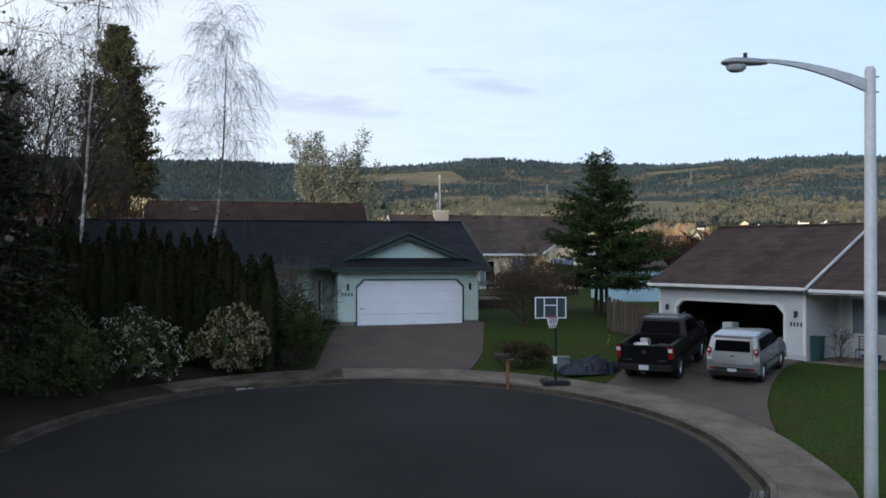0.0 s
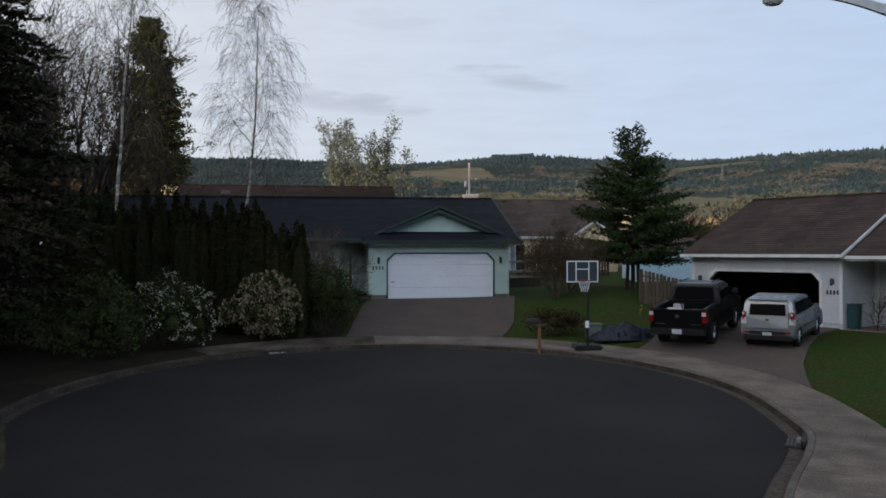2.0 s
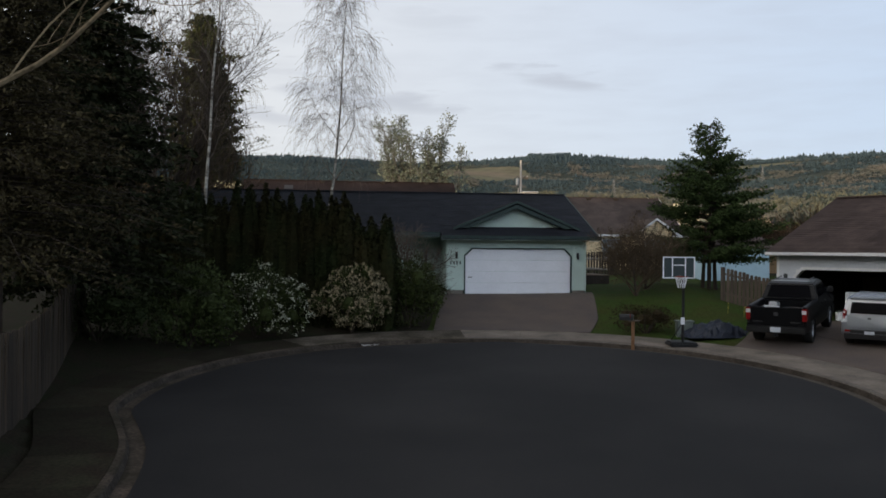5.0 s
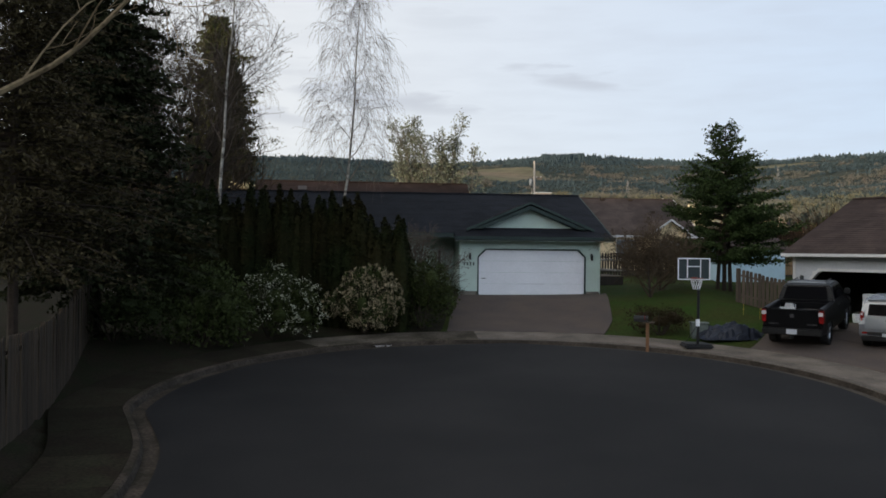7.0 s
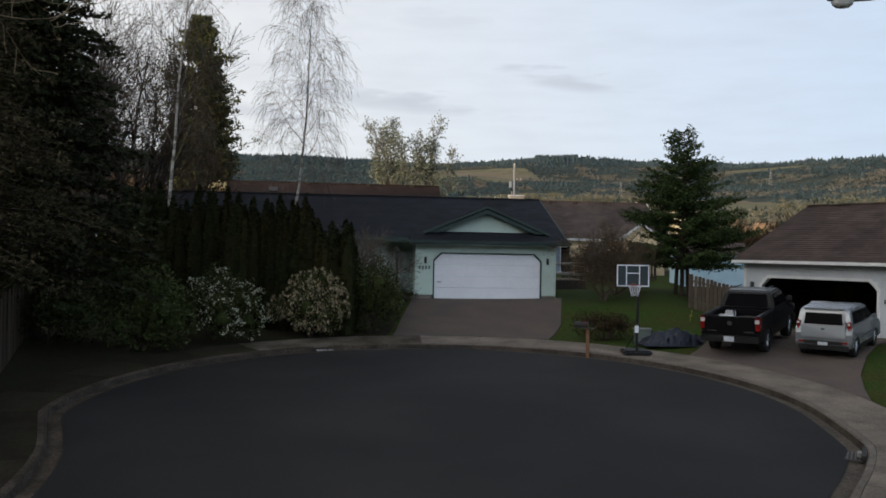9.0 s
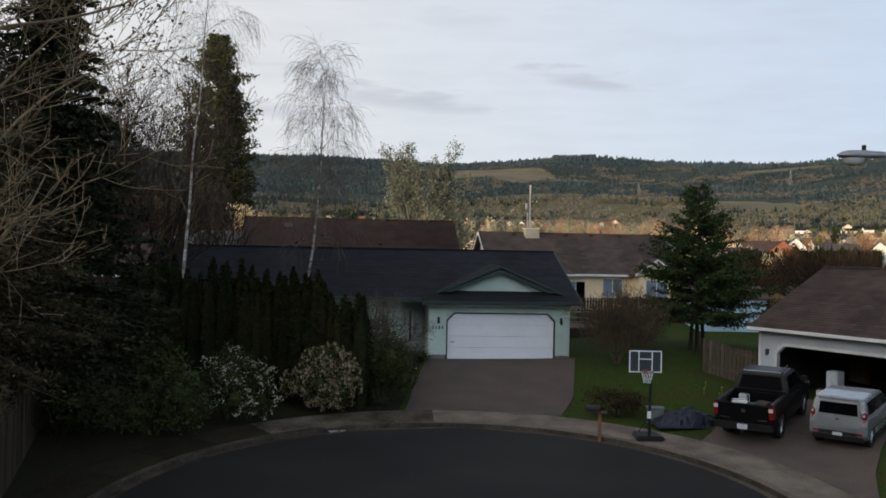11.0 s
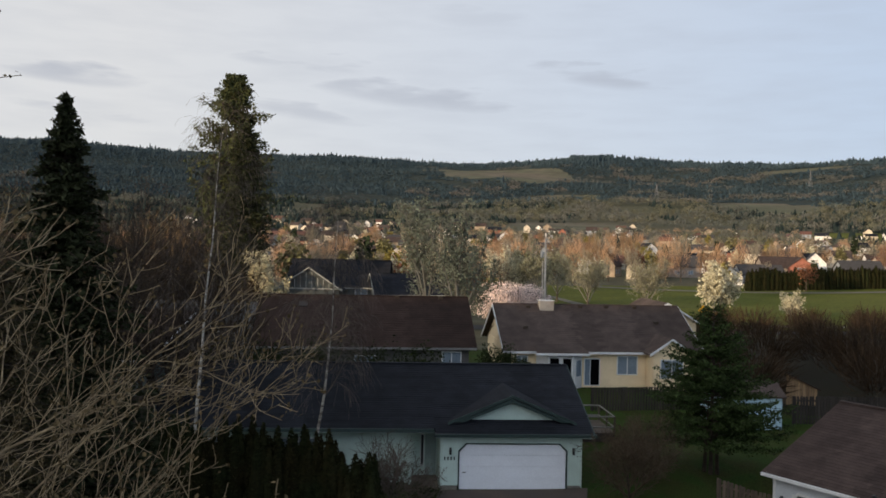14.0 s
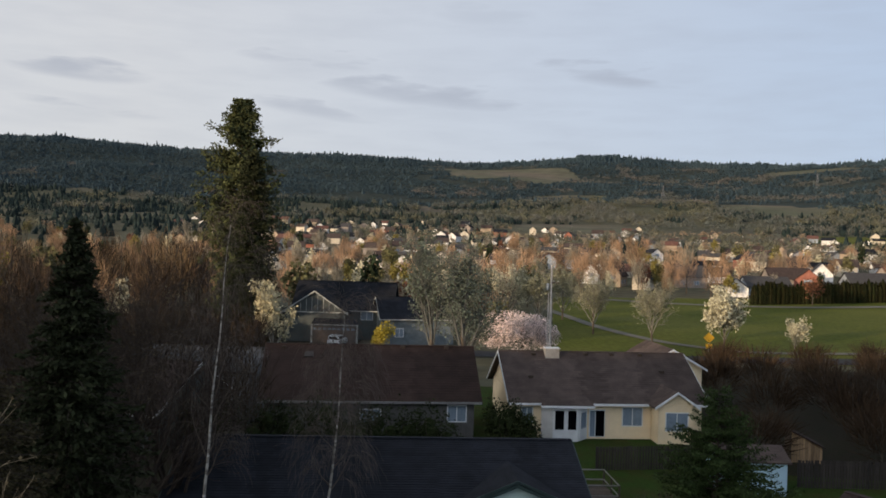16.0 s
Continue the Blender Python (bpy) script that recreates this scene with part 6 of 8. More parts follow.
def hatchback(at, heading, label="silver boxy five-door hatchback parked tail out", paint=None):
    ob = thing("hatchback", label, "car", at, -heading)
    silverpaint = paint or MATS["silver_car_paint"]
    W = 0.89
    wh = (0.72, 3.27)
    prof = side_profile([(0.05, 0.36), (0.0, 0.5), (0.0, 0.8), (0.04, 0.98), (0.08, 1.04), (3.1, 1.04), (3.85, 0.93), (4.05, 0.72), (4.08, 0.32)], wh, 0.27, 0.365)
    bm_part("body", bevelled(extrude_profile(prof, W), 0.05), silverpaint, ob)
    cab = [(0.06, 0.95), (0.09, 1.2), (0.17, 1.52), (0.3, 1.6), (1.2, 1.65), (2.0, 1.62), (2.4, 1.53), (3.15, 1.04), (3.15, 0.95)]
    bm_part("cabin", bevelled(extrude_profile(cab, W - 0.03), 0.08, 3, (1.0, 0.2)), silverpaint, ob)
    g = Geo()
    g.prism([(-0.69, 0.0, 0.66), (0.69, 0.0, 0.66), (0.70, 0.045, 1.06), (0.65, 0.165, 1.53), (-0.65, 0.165, 1.53), (-0.70, 0.045, 1.06)], (0, -0.03, 0.004))
    tg = bm_part("tailgate", bevelled(g, 0.012), silverpaint, ob, "light tailgate framing the rear window")
    g = Geo()
    g.prism([(-0.60, 0.030, 1.10), (0.60, 0.030, 1.10), (0.565, 0.118, 1.46), (-0.565, 0.118, 1.46)], (0, -0.03, 0.004))
    part("rear_window", g, carglass, tg)
    g = Geo()
    g.box(-0.62, 0.06, 1.555, 0.62, 0.34, 1.61)
    bm_part("roof_spoiler", bevelled(g, 0.015), silverpaint, ob)
    for s in (-1, 1):
        def xw(z):
            return (W - 0.03) * (1 - (z - 1.0) * 0.2) + 0.004
        for ya, yb, yc, yd in ((0.42, 0.5, 1.16, 1.16), (1.22, 1.22, 2.0, 2.04), (2.1, 2.06, 2.36, 2.86)):
            g = Geo()
            g.prism([(s * xw(1.1), ya, 1.1), (s * xw(1.1), yd, 1.1 if yd < 2.6 else 1.14), (s * xw(1.48), yc, 1.48), (s * xw(1.48), yb, 1.48)], (s * 0.01, 0, 0))
            part("side_window", g, carglass, ob)
        x0, x1 = sorted((s * 0.73, s * 0.855))
        tl = box_part("tail_light", ob, redlens, (x0, 0.02, 0.88, x1, 0.2, 1.22), bev=0.04)
        box_part("reversing_light", tl, clearlens, (x0 + 0.03, 0.012, 1.10, x1 - 0.03, 0.03, 1.17))
        x0, x1 = sorted((s * 0.6, s * 0.76))
        box_part("reflector", ob, redlens, (x0, -0.075, 0.51, x1, -0.045, 0.57))
        box_part("door_mirror", ob, silverpaint, (min(s * 0.88, s * 1.04), 2.72, 1.06, max(s * 0.88, s * 1.04), 2.84, 1.2), bev=0.03)
        for yy in (1.05, 2.0):
            box_part("door_handle", ob, silverpaint, (min(s * 0.885, s * 0.91), yy, 0.92, max(s * 0.885, s * 0.91), yy + 0.15, 0.95))
        box_part("sill_trim", ob, black, (min(s * 0.87, s * 0.905), 1.15, 0.27, max(s * 0.87, s * 0.905), 2.85, 0.40))
        box_part("body_moulding", ob, black, (min(s * 0.885, s * 0.898), 1.15, 0.6, max(s * 0.885, s * 0.898), 2.8, 0.64))
        x0, x1 = sorted((s * 0.55, s * 0.8))
        box_part("headlight", ob, clearlens, (x0, 3.92, 0.66, x1, 4.09, 0.84), bev=0.03)
    box_part("emblem", tg, black, (-0.06, -0.03, 0.93, 0.06, -0.005, 0.98))
    bp = box_part("rear_bumper", ob, silverpaint, (-0.88, -0.05, 0.42, 0.88, 0.12, 0.66), bev=0.05)
    box_part("bumper_insert", bp, black, (-0.60, -0.062, 0.47, 0.60, 0.0, 0.58), bev=0.01)
    box_part("valance", bp, black, (-0.8, -0.03, 0.27, 0.8, 0.05, 0.44), bev=0.02)
    box_part("number_plate", bp, plate, (-0.15, -0.075, 0.44, 0.15, -0.063, 0.54))
    for y in wh:
        for x in (-0.77, 0.77):
            wheel(ob, x, y, 0.335, 0.21, 5)
    return ob


def on_slope(ob, L, rx=0.0):
    """Sets a vehicle down with both axles on the drive."""
    m = ob.matrix_basis
    a, b = m @ Vector((0, L * 0.2, 0)), m @ Vector((0, L * 0.8, 0))
    za, zb = gz(a.x, a.y) + 0.045, gz(b.x, b.y) + 0.045
    ob.matrix_basis = Matrix.Translation((m.translation.x, m.translation.y, za - (zb - za) / 3)) @ m.to_3x3().to_4x4() @ Matrix.Rotation(math.atan2(zb - za, L * 0.6), 4, "X")
    bpy.context.view_layer.update()
    return ob


truck = on_slope(pickup((6.70, 28.75, 0), 29), 5.4)
load_in_bed(truck)
on_slope(hatchback((9.5, 28.35, 0), 34), 4.1).scale = (0.96, 0.95, 0.98)
on_slope(hatchback((-31.7, 122.6, 0), 5, "small white car parked before the grey house's garage", mat("white_car_paint", (0.72, 0.72, 0.70), 0.35, 0.0, 0.05, 1.5, 60, 0, coat=0.5)), 4.1)


# ---- street furniture ----
def street_lamp():
    x, y = 7.87, 15.9
    z = gz(x, y)
    ob = thing("street_lamp", "pale galvanised street lamp with a cobra-head lantern on a long arm", "street lamp", (x, y, z - 0.05))
    H = 6.78 - z + 0.05
    g = Geo()
    g.lathe([(0.125, 0), (0.12, 1.0), (0.095, H - 0.05), (0.06, H)], 16)
    part("pole", g, galv, ob, smooth=True)
    g = Geo()
    g.lathe([(0.2, 0), (0.2, 0.06), (0.14, 0.1)], 16)
    part("base_plate", g, galv, ob)
    top = H - 0.35
    # tapered arm: deep at the pole, slim at the lantern
    g = Geo()
    n = 10
    for i in range(n + 1):
        t = i / n
        cx = -0.06 - 1.92 * t
        cz = top + 0.46 * (1 - (1 - t) ** 1.7)
        hh, ww = 0.085 * (1 - t) ** 1.4 + 0.032, 0.04
        for dx, dz in ((-ww, -hh), (ww, -hh), (ww, hh), (-ww, hh)):
            g.v.append((cx, dx, cz + dz))
    for i in range(n):
        for j in range(4):
            a, b = i * 4 + j, i * 4 + (j + 1) % 4
            g.f.append((a, b, b + 4, a + 4))
            g.mi.append(0)
    g.f += [(0, 1, 2, 3), (n * 4 + 3, n * 4 + 2, n * 4 + 1, n * 4)]
    g.mi += [0, 0]
    part("arm", g, galv, ob)
    # lantern: boat-shaped housing, clear bowl, photocell
    hz = top + 0.44
    g = Geo()
    st = [(-1.9, 0.04, 0.05), (-2.0, 0.09, 0.08), (-2.3, 0.15, 0.10), (-2.55, 0.17, 0.10), (-2.68, 0.13, 0.07), (-2.74, 0.05, 0.03)]
    k = 12
    for sx, w, h in st:
        for j in range(k):
            a = 2 * math.pi * j / k
            g.v.append((sx, w * math.cos(a), hz - 0.02 + h * math.sin(a) * (1.0 if math.sin(a) > 0 else 0.5)))
    for i in range(len(st) - 1):
        for j in range(k):
            a, b = i * k + j, i * k + (j + 1) % k
            g.f.append((a, b, b + k, a + k))
            g.mi.append(0)
    g.f += [tuple(range(k)), tuple(range((len(st) - 1) * k, len(st) * k))[::-1]]
    g.mi += [0, 0]
    head = part("lantern", g, lampgrey, ob, smooth=True)
    g = Geo()
    for i, (dz, s) in enumerate(((0.0, 1.0), (-0.07, 0.9), (-0.12, 0.6), (-0.135, 0.2))):
        for j in range(12):
            a = 2 * math.pi * j / 12
            g.v.append((-2.47 + 0.2 * s * math.cos(a), 0.14 * s * math.sin(a), hz - 0.06 + dz))
    for i in range(3):
        for j in range(12):
            a, b = i * 12 + j, i * 12 + (j + 1) % 12
            g.f.append((a, b, b + 12, a + 12))
            g.mi.append(0)
    part("bowl", g, clearlens, head, "clear ribbed bowl", smooth=True)
    g = Geo()
    g.lathe([(0.04, 0), (0.04, 0.09), (0.02, 0.1)], 8, (-2.3, 0, hz + 0.07))
    part("photocell", g, black, head)
    for dz in (0.18, 0.46):
        g = Geo()
        g.tube([(0.08, 0, H - dz), (0.16, 0, H - dz)], 0.018, 6)
        part("bolt", g, galv, ob)


street_lamp()


def basketball_hoop():
    x, y = 3.78, 28.95
    ob = thing("basketball_hoop", "portable basketball hoop on a black pole at the kerb", "basketball hoop", (x, y, float(street_z(y)) + 0.15), 6)
    g = Geo()
    g.prism([(-0.45, -0.1, 0), (0.5, -0.1, 0), (0.42, 0.85, 0), (-0.37, 0.85, 0)], (0, 0, 0.16))
    bm_part("base", bevelled(g, 0.05), black, ob, "black water-filled base")
    g = Geo()
    g.tube([(0, 0.05, 0.1), (0, 0.02, 1.5), (0, 0.0, 2.75)], 0.045, 10)
    part("pole", g, black, ob)
    for s in (-1, 1):
        g = Geo()
        g.tube([(s * 0.2, 0.7, 0.15), (s * 0.03, 0.08, 0.75)], 0.015, 6)
        part("brace", g, black, ob)
    b = Geo()
    W0, W1, Z0, Z1, yy = -0.76, 0.30, 2.27, 2.98, -0.22
    b.box(W0, yy, Z0, W1, yy + 0.02, Z1)
    bb = part("backboard", b, mat("smoked_acrylic", (0.05, 0.065, 0.07), 0.15, 0, 0.1, 2, 20, 0), ob, "smoked clear backboard with white frame")
    xm = (W0 + W1) / 2
    fr = [(W0, Z0, W1, Z0 + 0.035), (W0, Z1 - 0.035, W1, Z1), (W0, Z0, W0 + 0.035, Z1), (W1 - 0.035, Z0, W1, Z1),
          (xm - 0.23, Z0 + 0.05, xm - 0.20, Z1 - 0.03), (xm + 0.20, Z0 + 0.05, xm + 0.23, Z1 - 0.03), (xm - 0.2, Z0 + 0.42, xm + 0.2, Z0 + 0.45)]
    for a, c, d, e in fr:
        g = Geo()
        g.box(a, yy - 0.015, c, d, yy - 0.002, e)
        part("white_line", g, white, bb)
    rim = Geo()
    n = 18
    pts = [(xm + 0.2 * math.cos(2 * math.pi * i / n), yy - 0.28 + 0.2 * math.sin(2 * math.pi * i / n), Z0 + 0.06) for i in range(n + 1)]
    rim.tube(pts, 0.012, 6, cap=False)
    rim.box(xm - 0.07, yy - 0.1, Z0 + 0.03, xm + 0.07, yy - 0.012, Z0 + 0.09)
    rm = part("rim", rim, mat("orange_red_rim", (0.25, 0.05, 0.03), 0.5), ob)
    net = Geo()
    for i in range(12):
        for s in (-1, 1):
            p = []
            for k in range(5):
                t = k / 4
                a = 2 * math.pi * (i + s * t * 1.2) / 12
                r = 0.2 - 0.09 * t ** 0.8
                p.append((xm + r * math.cos(a), yy - 0.28 + r * math.sin(a), Z0 + 0.05 - 0.34 * t))
            net.tube(p, 0.007, 3, cap=False)
    part("net", net, white, rm)
    for z in (2.35, 2.7):
        g = Geo()
        g.tube([(0, 0, z - 0.25), (-0.1, yy + 0.02, z)], 0.018, 6)
        part("board_arm", g, black, ob)
    g = Geo()
    g.box(-0.1, -0.08, 0.75, 0.02, -0.04, 0.98)
    part("warning_label", g, white, ob)


basketball_hoop()


def mailbox():
    x, y = 2.2, 29.3
    ob = thing("mailbox", "black mailbox on a weathered wooden post by the kerb", "mailbox", (x, y, float(street_z(y)) + 0.15), -12)
    g = Geo()
    g.box(-0.06, -0.05, -0.2, 0.05, 0.05, 0.78)
    bm_part("post", bevelled(g, 0.012, 1), mat("rusty_wood", (0.20, 0.10, 0.05), 0.85), ob)
    g = Geo()
    g.box(-0.16, -0.12, 0.78, 0.22, 0.12, 0.82)
    part("shelf", g, fencewood, ob)
    g = Geo()
    pts = [(-0.1 + 0.0, 0)] + [(0.1 * math.cos(a), 0.1 + 0.1 * math.sin(a)) for a in np.linspace(0, math.pi, 8)][::-1] + [(0.1, 0)]
    g.prism([(-0.45, 0.0 + px, 0.82 + pz) for px, pz in pts], (0.46, 0, 0))
    part("box", g, black, ob)
    g = Geo()
    g.box(-0.1, -0.125, 0.88, -0.08, -0.105, 1.04)
    part("flag", g, redlens, ob)


mailbox()


def utility_box():
    ob = thing("utility_pedestal", "pale grey-green utility box in the grass strip", "utility box", (4.3, 31.4, gz(4.3, 31.4)))
    g = Geo()
    g.box(-0.28, -0.22, -0.1, 0.28, 0.22, 0.5)
    bm_part("cabinet", bevelled(g, 0.03), mat("pale_grey_green", (0.13, 0.155, 0.14), 0.6), ob)
    g = Geo()
    g.box(-0.31, -0.25, 0.5, 0.31, 0.25, 0.55)
    part("lid", g, mat("pale_grey_green", (0.2, 0.24, 0.22)), ob)


utility_box()


def tarp_heap():
    ob = thing("tarp_heap", "heap under a crumpled dark blue tarpaulin on the grass", "tarpaulin", (5.35, 31.3, gz(5.35, 31.3)), 10)
    g = Geo()
    n = 22
    for i in range(n + 1):
        for j in range(n + 1):
            u, v = i / n * 2 - 1, j / n * 2 - 1
            r = math.hypot(u, v)
            h = max(0, 1 - r ** 4) * 0.5
            h *= 0.8 + 0.5 * noise.noise(Vector((u * 2.2, v * 2.2, 3)))
            h += 0.16 * noise.noise(Vector((u * 7, v * 7, 1))) * (h > 0.02)
            g.v.append((u * 1.25, v * 0.85, h - 0.03))
    for i in range(n):
        for j in range(n):
            q = i * (n + 1) + j
            g.f.append((q, q + n + 1, q + n + 2, q + 1))
            g.mi.append(0)
    part("tarp", g, mat("blue_tarp", (0.016, 0.021, 0.036), 0.5, 0, 0.4, 3, 12, 0.4), ob)


tarp_heap()


def storm_drain():
    x, y = 6.72, 18.0
    ob = thing("storm_drain", "storm drain inlet in the kerb with pale worn bars", "storm drain", (x, y, float(street_z(y))), -22)
    g = Geo()
    g.box(-0.34, -0.4, -0.06, -0.02, 0.4, 0.0)
    part("grate_frame", g, mat("rusty_iron", (0.05, 0.04, 0.035), 0.8, 0.3), ob)
    for i in range(4):
        g = Geo()
        g.box(-0.31 + i * 0.075, -0.36, 0.0, -0.275 + i * 0.075, 0.36, 0.014)
        part("bar", g, mat("worn_iron", (0.10, 0.095, 0.09), 0.6, 0.5), ob)
    # dark block stands in for the shade inside the opening
    g = Geo()
    g.box(-0.03, -0.5, 0.02, 0.06, 0.5, 0.125)
    part("inlet", g, shadefill, ob)
    for x0, y0, y1 in ((-0.01, -0.24, 0.26), (-0.11, -0.2, 0.0)):
        g = Geo()
        g.prism([(x0, y0, 0.03), (x0 + 0.07, y0, 0.03), (x0 + 0.07, y1, 0.03), (x0, y1, 0.03)], (0, 0, 0.09))
        part("guard_bar", g, mat("pale_worn_paint", (0.27, 0.26, 0.23), 0.8), ob, "pale worn guard bar")


storm_drain()
for lx, ly, s in ((-6.75, 29.0, 0.22), (-6.45, 29.1, 0.12)):
    g = Geo()
    for k in range(6):
        a = k * 1.05
        g.poly([(0, 0, 0.05), (s * math.cos(a), s * 0.6 * math.sin(a), 0.02 + 0.04 * (k % 2)), (s * math.cos(a + 1.05), s * 0.6 * math.sin(a + 1.05), 0.03 + 0.03 * (k % 3))])
    o = thing("litter", "crumpled white paper litter in the gutter", "litter", (lx, ly, float(street_z(ly)) - 0.02))
    part("paper", g, mat("grubby_paper", (0.36, 0.35, 0.34), 0.9), o)


# ---- fences ----
def board_fence(name, label, line, height, seed, wood, pitch=0.155, top=None, zoff=0.0):
    rng = random.Random(seed)
    ob = thing(name, label, "fence")
    g = Geo()
    g.prism([(-0.068, -0.01, 0), (0.068, -0.01, 0), (0.068, -0.01, height - 0.04), (0.04, -0.01, height), (-0.04, -0.01, height), (-0.068, -0.01, height - 0.04)], (0, 0.02, 0))
    me = g.data("board", wood)
    for a, b in zip(line, line[1:]):
        a, b = Vector(a), Vector(b)
        L = (b - a).length
        ang = math.degrees(math.atan2(b.y - a.y, b.x - a.x))
        n = int(L / pitch)
        for i in range(n):
            p = a.lerp(b, (i + 0.5) / n)
            o = part("board", me, None, ob)
            o.matrix_basis = pose(p.x, p.y, gz(p.x, p.y) - 0.02 + zoff + rng.uniform(-0.025, 0.015), rng.uniform(-1, 1), rng.uniform(-0.7, 0.7), ang)
        m = max(1, round(L / 2.4))
        d = (b - a).normalized()
        nv = Vector((-d.y, d.x)) * 0.07
        for i in range(m + 1):
            p = a.lerp(b, i / m)
            z = gz(p.x, p.y) + zoff
            g = Geo()
            g.box(p.x + nv.x - 0.045, p.y + nv.y - 0.045, z - 0.3, p.x + nv.x + 0.045, p.y + nv.y + 0.045, z + height - 0.03)
            part("post", g, wood, ob)
        for h in (0.3, height - 0.35):
            g = Geo()
            for i in range(m):
                p, q = a.lerp(b, i / m), a.lerp(b, (i + 1) / m)
                zp, zq = gz(p.x, p.y) + zoff + h, gz(q.x, q.y) + zoff + h
                w = nv * 0.5
                g.prism([(p.x + w.x * 0.6, p.y + w.y * 0.6, zp), (q.x + w.x * 0.6, q.y + w.y * 0.6, zq), (q.x + w.x * 0.6, q.y + w.y * 0.6, zq + 0.09), (p.x + w.x * 0.6, p.y + w.y * 0.6, zp + 0.09)], (nv.x * 0.5, nv.y * 0.5, 0))
            part("rail", g, wood, ob)
    return ob


board_fence("board_fence", "weathered brown board fence along the shaded side yard", [(-10.2, 10.0), (-11.2, 14.5), (-14.0, 22.5), (-15.6, 27.0)], 2.0, 1, mat("brown_fence_boards", (0.060, 0.042, 0.027), 0.9, 0, 0.35, 1.0, 12, 0.4, obj=0.35, stretch=(1, 1, 0.15)), 0.16)
board_fence("board_fence", "short weathered board fence beside the white house", [(7.4, 38.7), (9.7, 38.4)], 1.5, 2, fencewood, 0.165)
darkwood = mat("dark_fence", (0.038, 0.030, 0.025), 0.9, 0, 0.35, 1.0, 12, 0.4, obj=0.25, stretch=(1, 1, 0.15))
board_fence("back_fence", "dark board fence between the back gardens", [(3.0, 58.6), (9.4, 60.2)], 1.6, 3, darkwood, 0.19)
board_fence("back_fence", "weathered board fence beyond the shed", [(15.6, 57.4), (24.5, 58.6)], 1.8, 4, darkwood, 0.19)


def deck():
    ob = thing("garden_deck", "raised wooden deck with a pale rail behind the mint house", "deck", (2.0, 50.3, gz(3, 52)), 11)
    for i in range(12):
        g = Geo()
        g.box(0.05, 0.05 + i * 0.3, 0.5, 2.0, 0.32 + i * 0.3, 0.54)
        part("plank", g, fencewood, ob)
    g = Geo()
    g.box(0.05, 0.05, -0.2, 1.95, 3.6, 0.49)
    part("skirt", g, darkwood, ob)
    for x, y in ((0.05, 0.05), (1.95, 0.05), (1.95, 1.8), (1.95, 3.6), (0.05, 3.6)):
        g = Geo()
        g.box(x - 0.045, y - 0.045, 0.5, x + 0.045, y + 0.045, 1.45)
        part("post", g, fencewood, ob)
    for a, b in (((0.05, 0.05), (1.95, 0.05)), ((1.95, 0.05), (1.95, 3.6)), ((1.95, 3.6), (0.05, 3.6))):
        for z in (0.85, 1.45):
            g = Geo()
            g.tube([(*a, z), (*b, z)], 0.05, 4)
            part("rail", g, mat("pale_rail", (0.20, 0.185, 0.165), 0.8), ob)


deck()


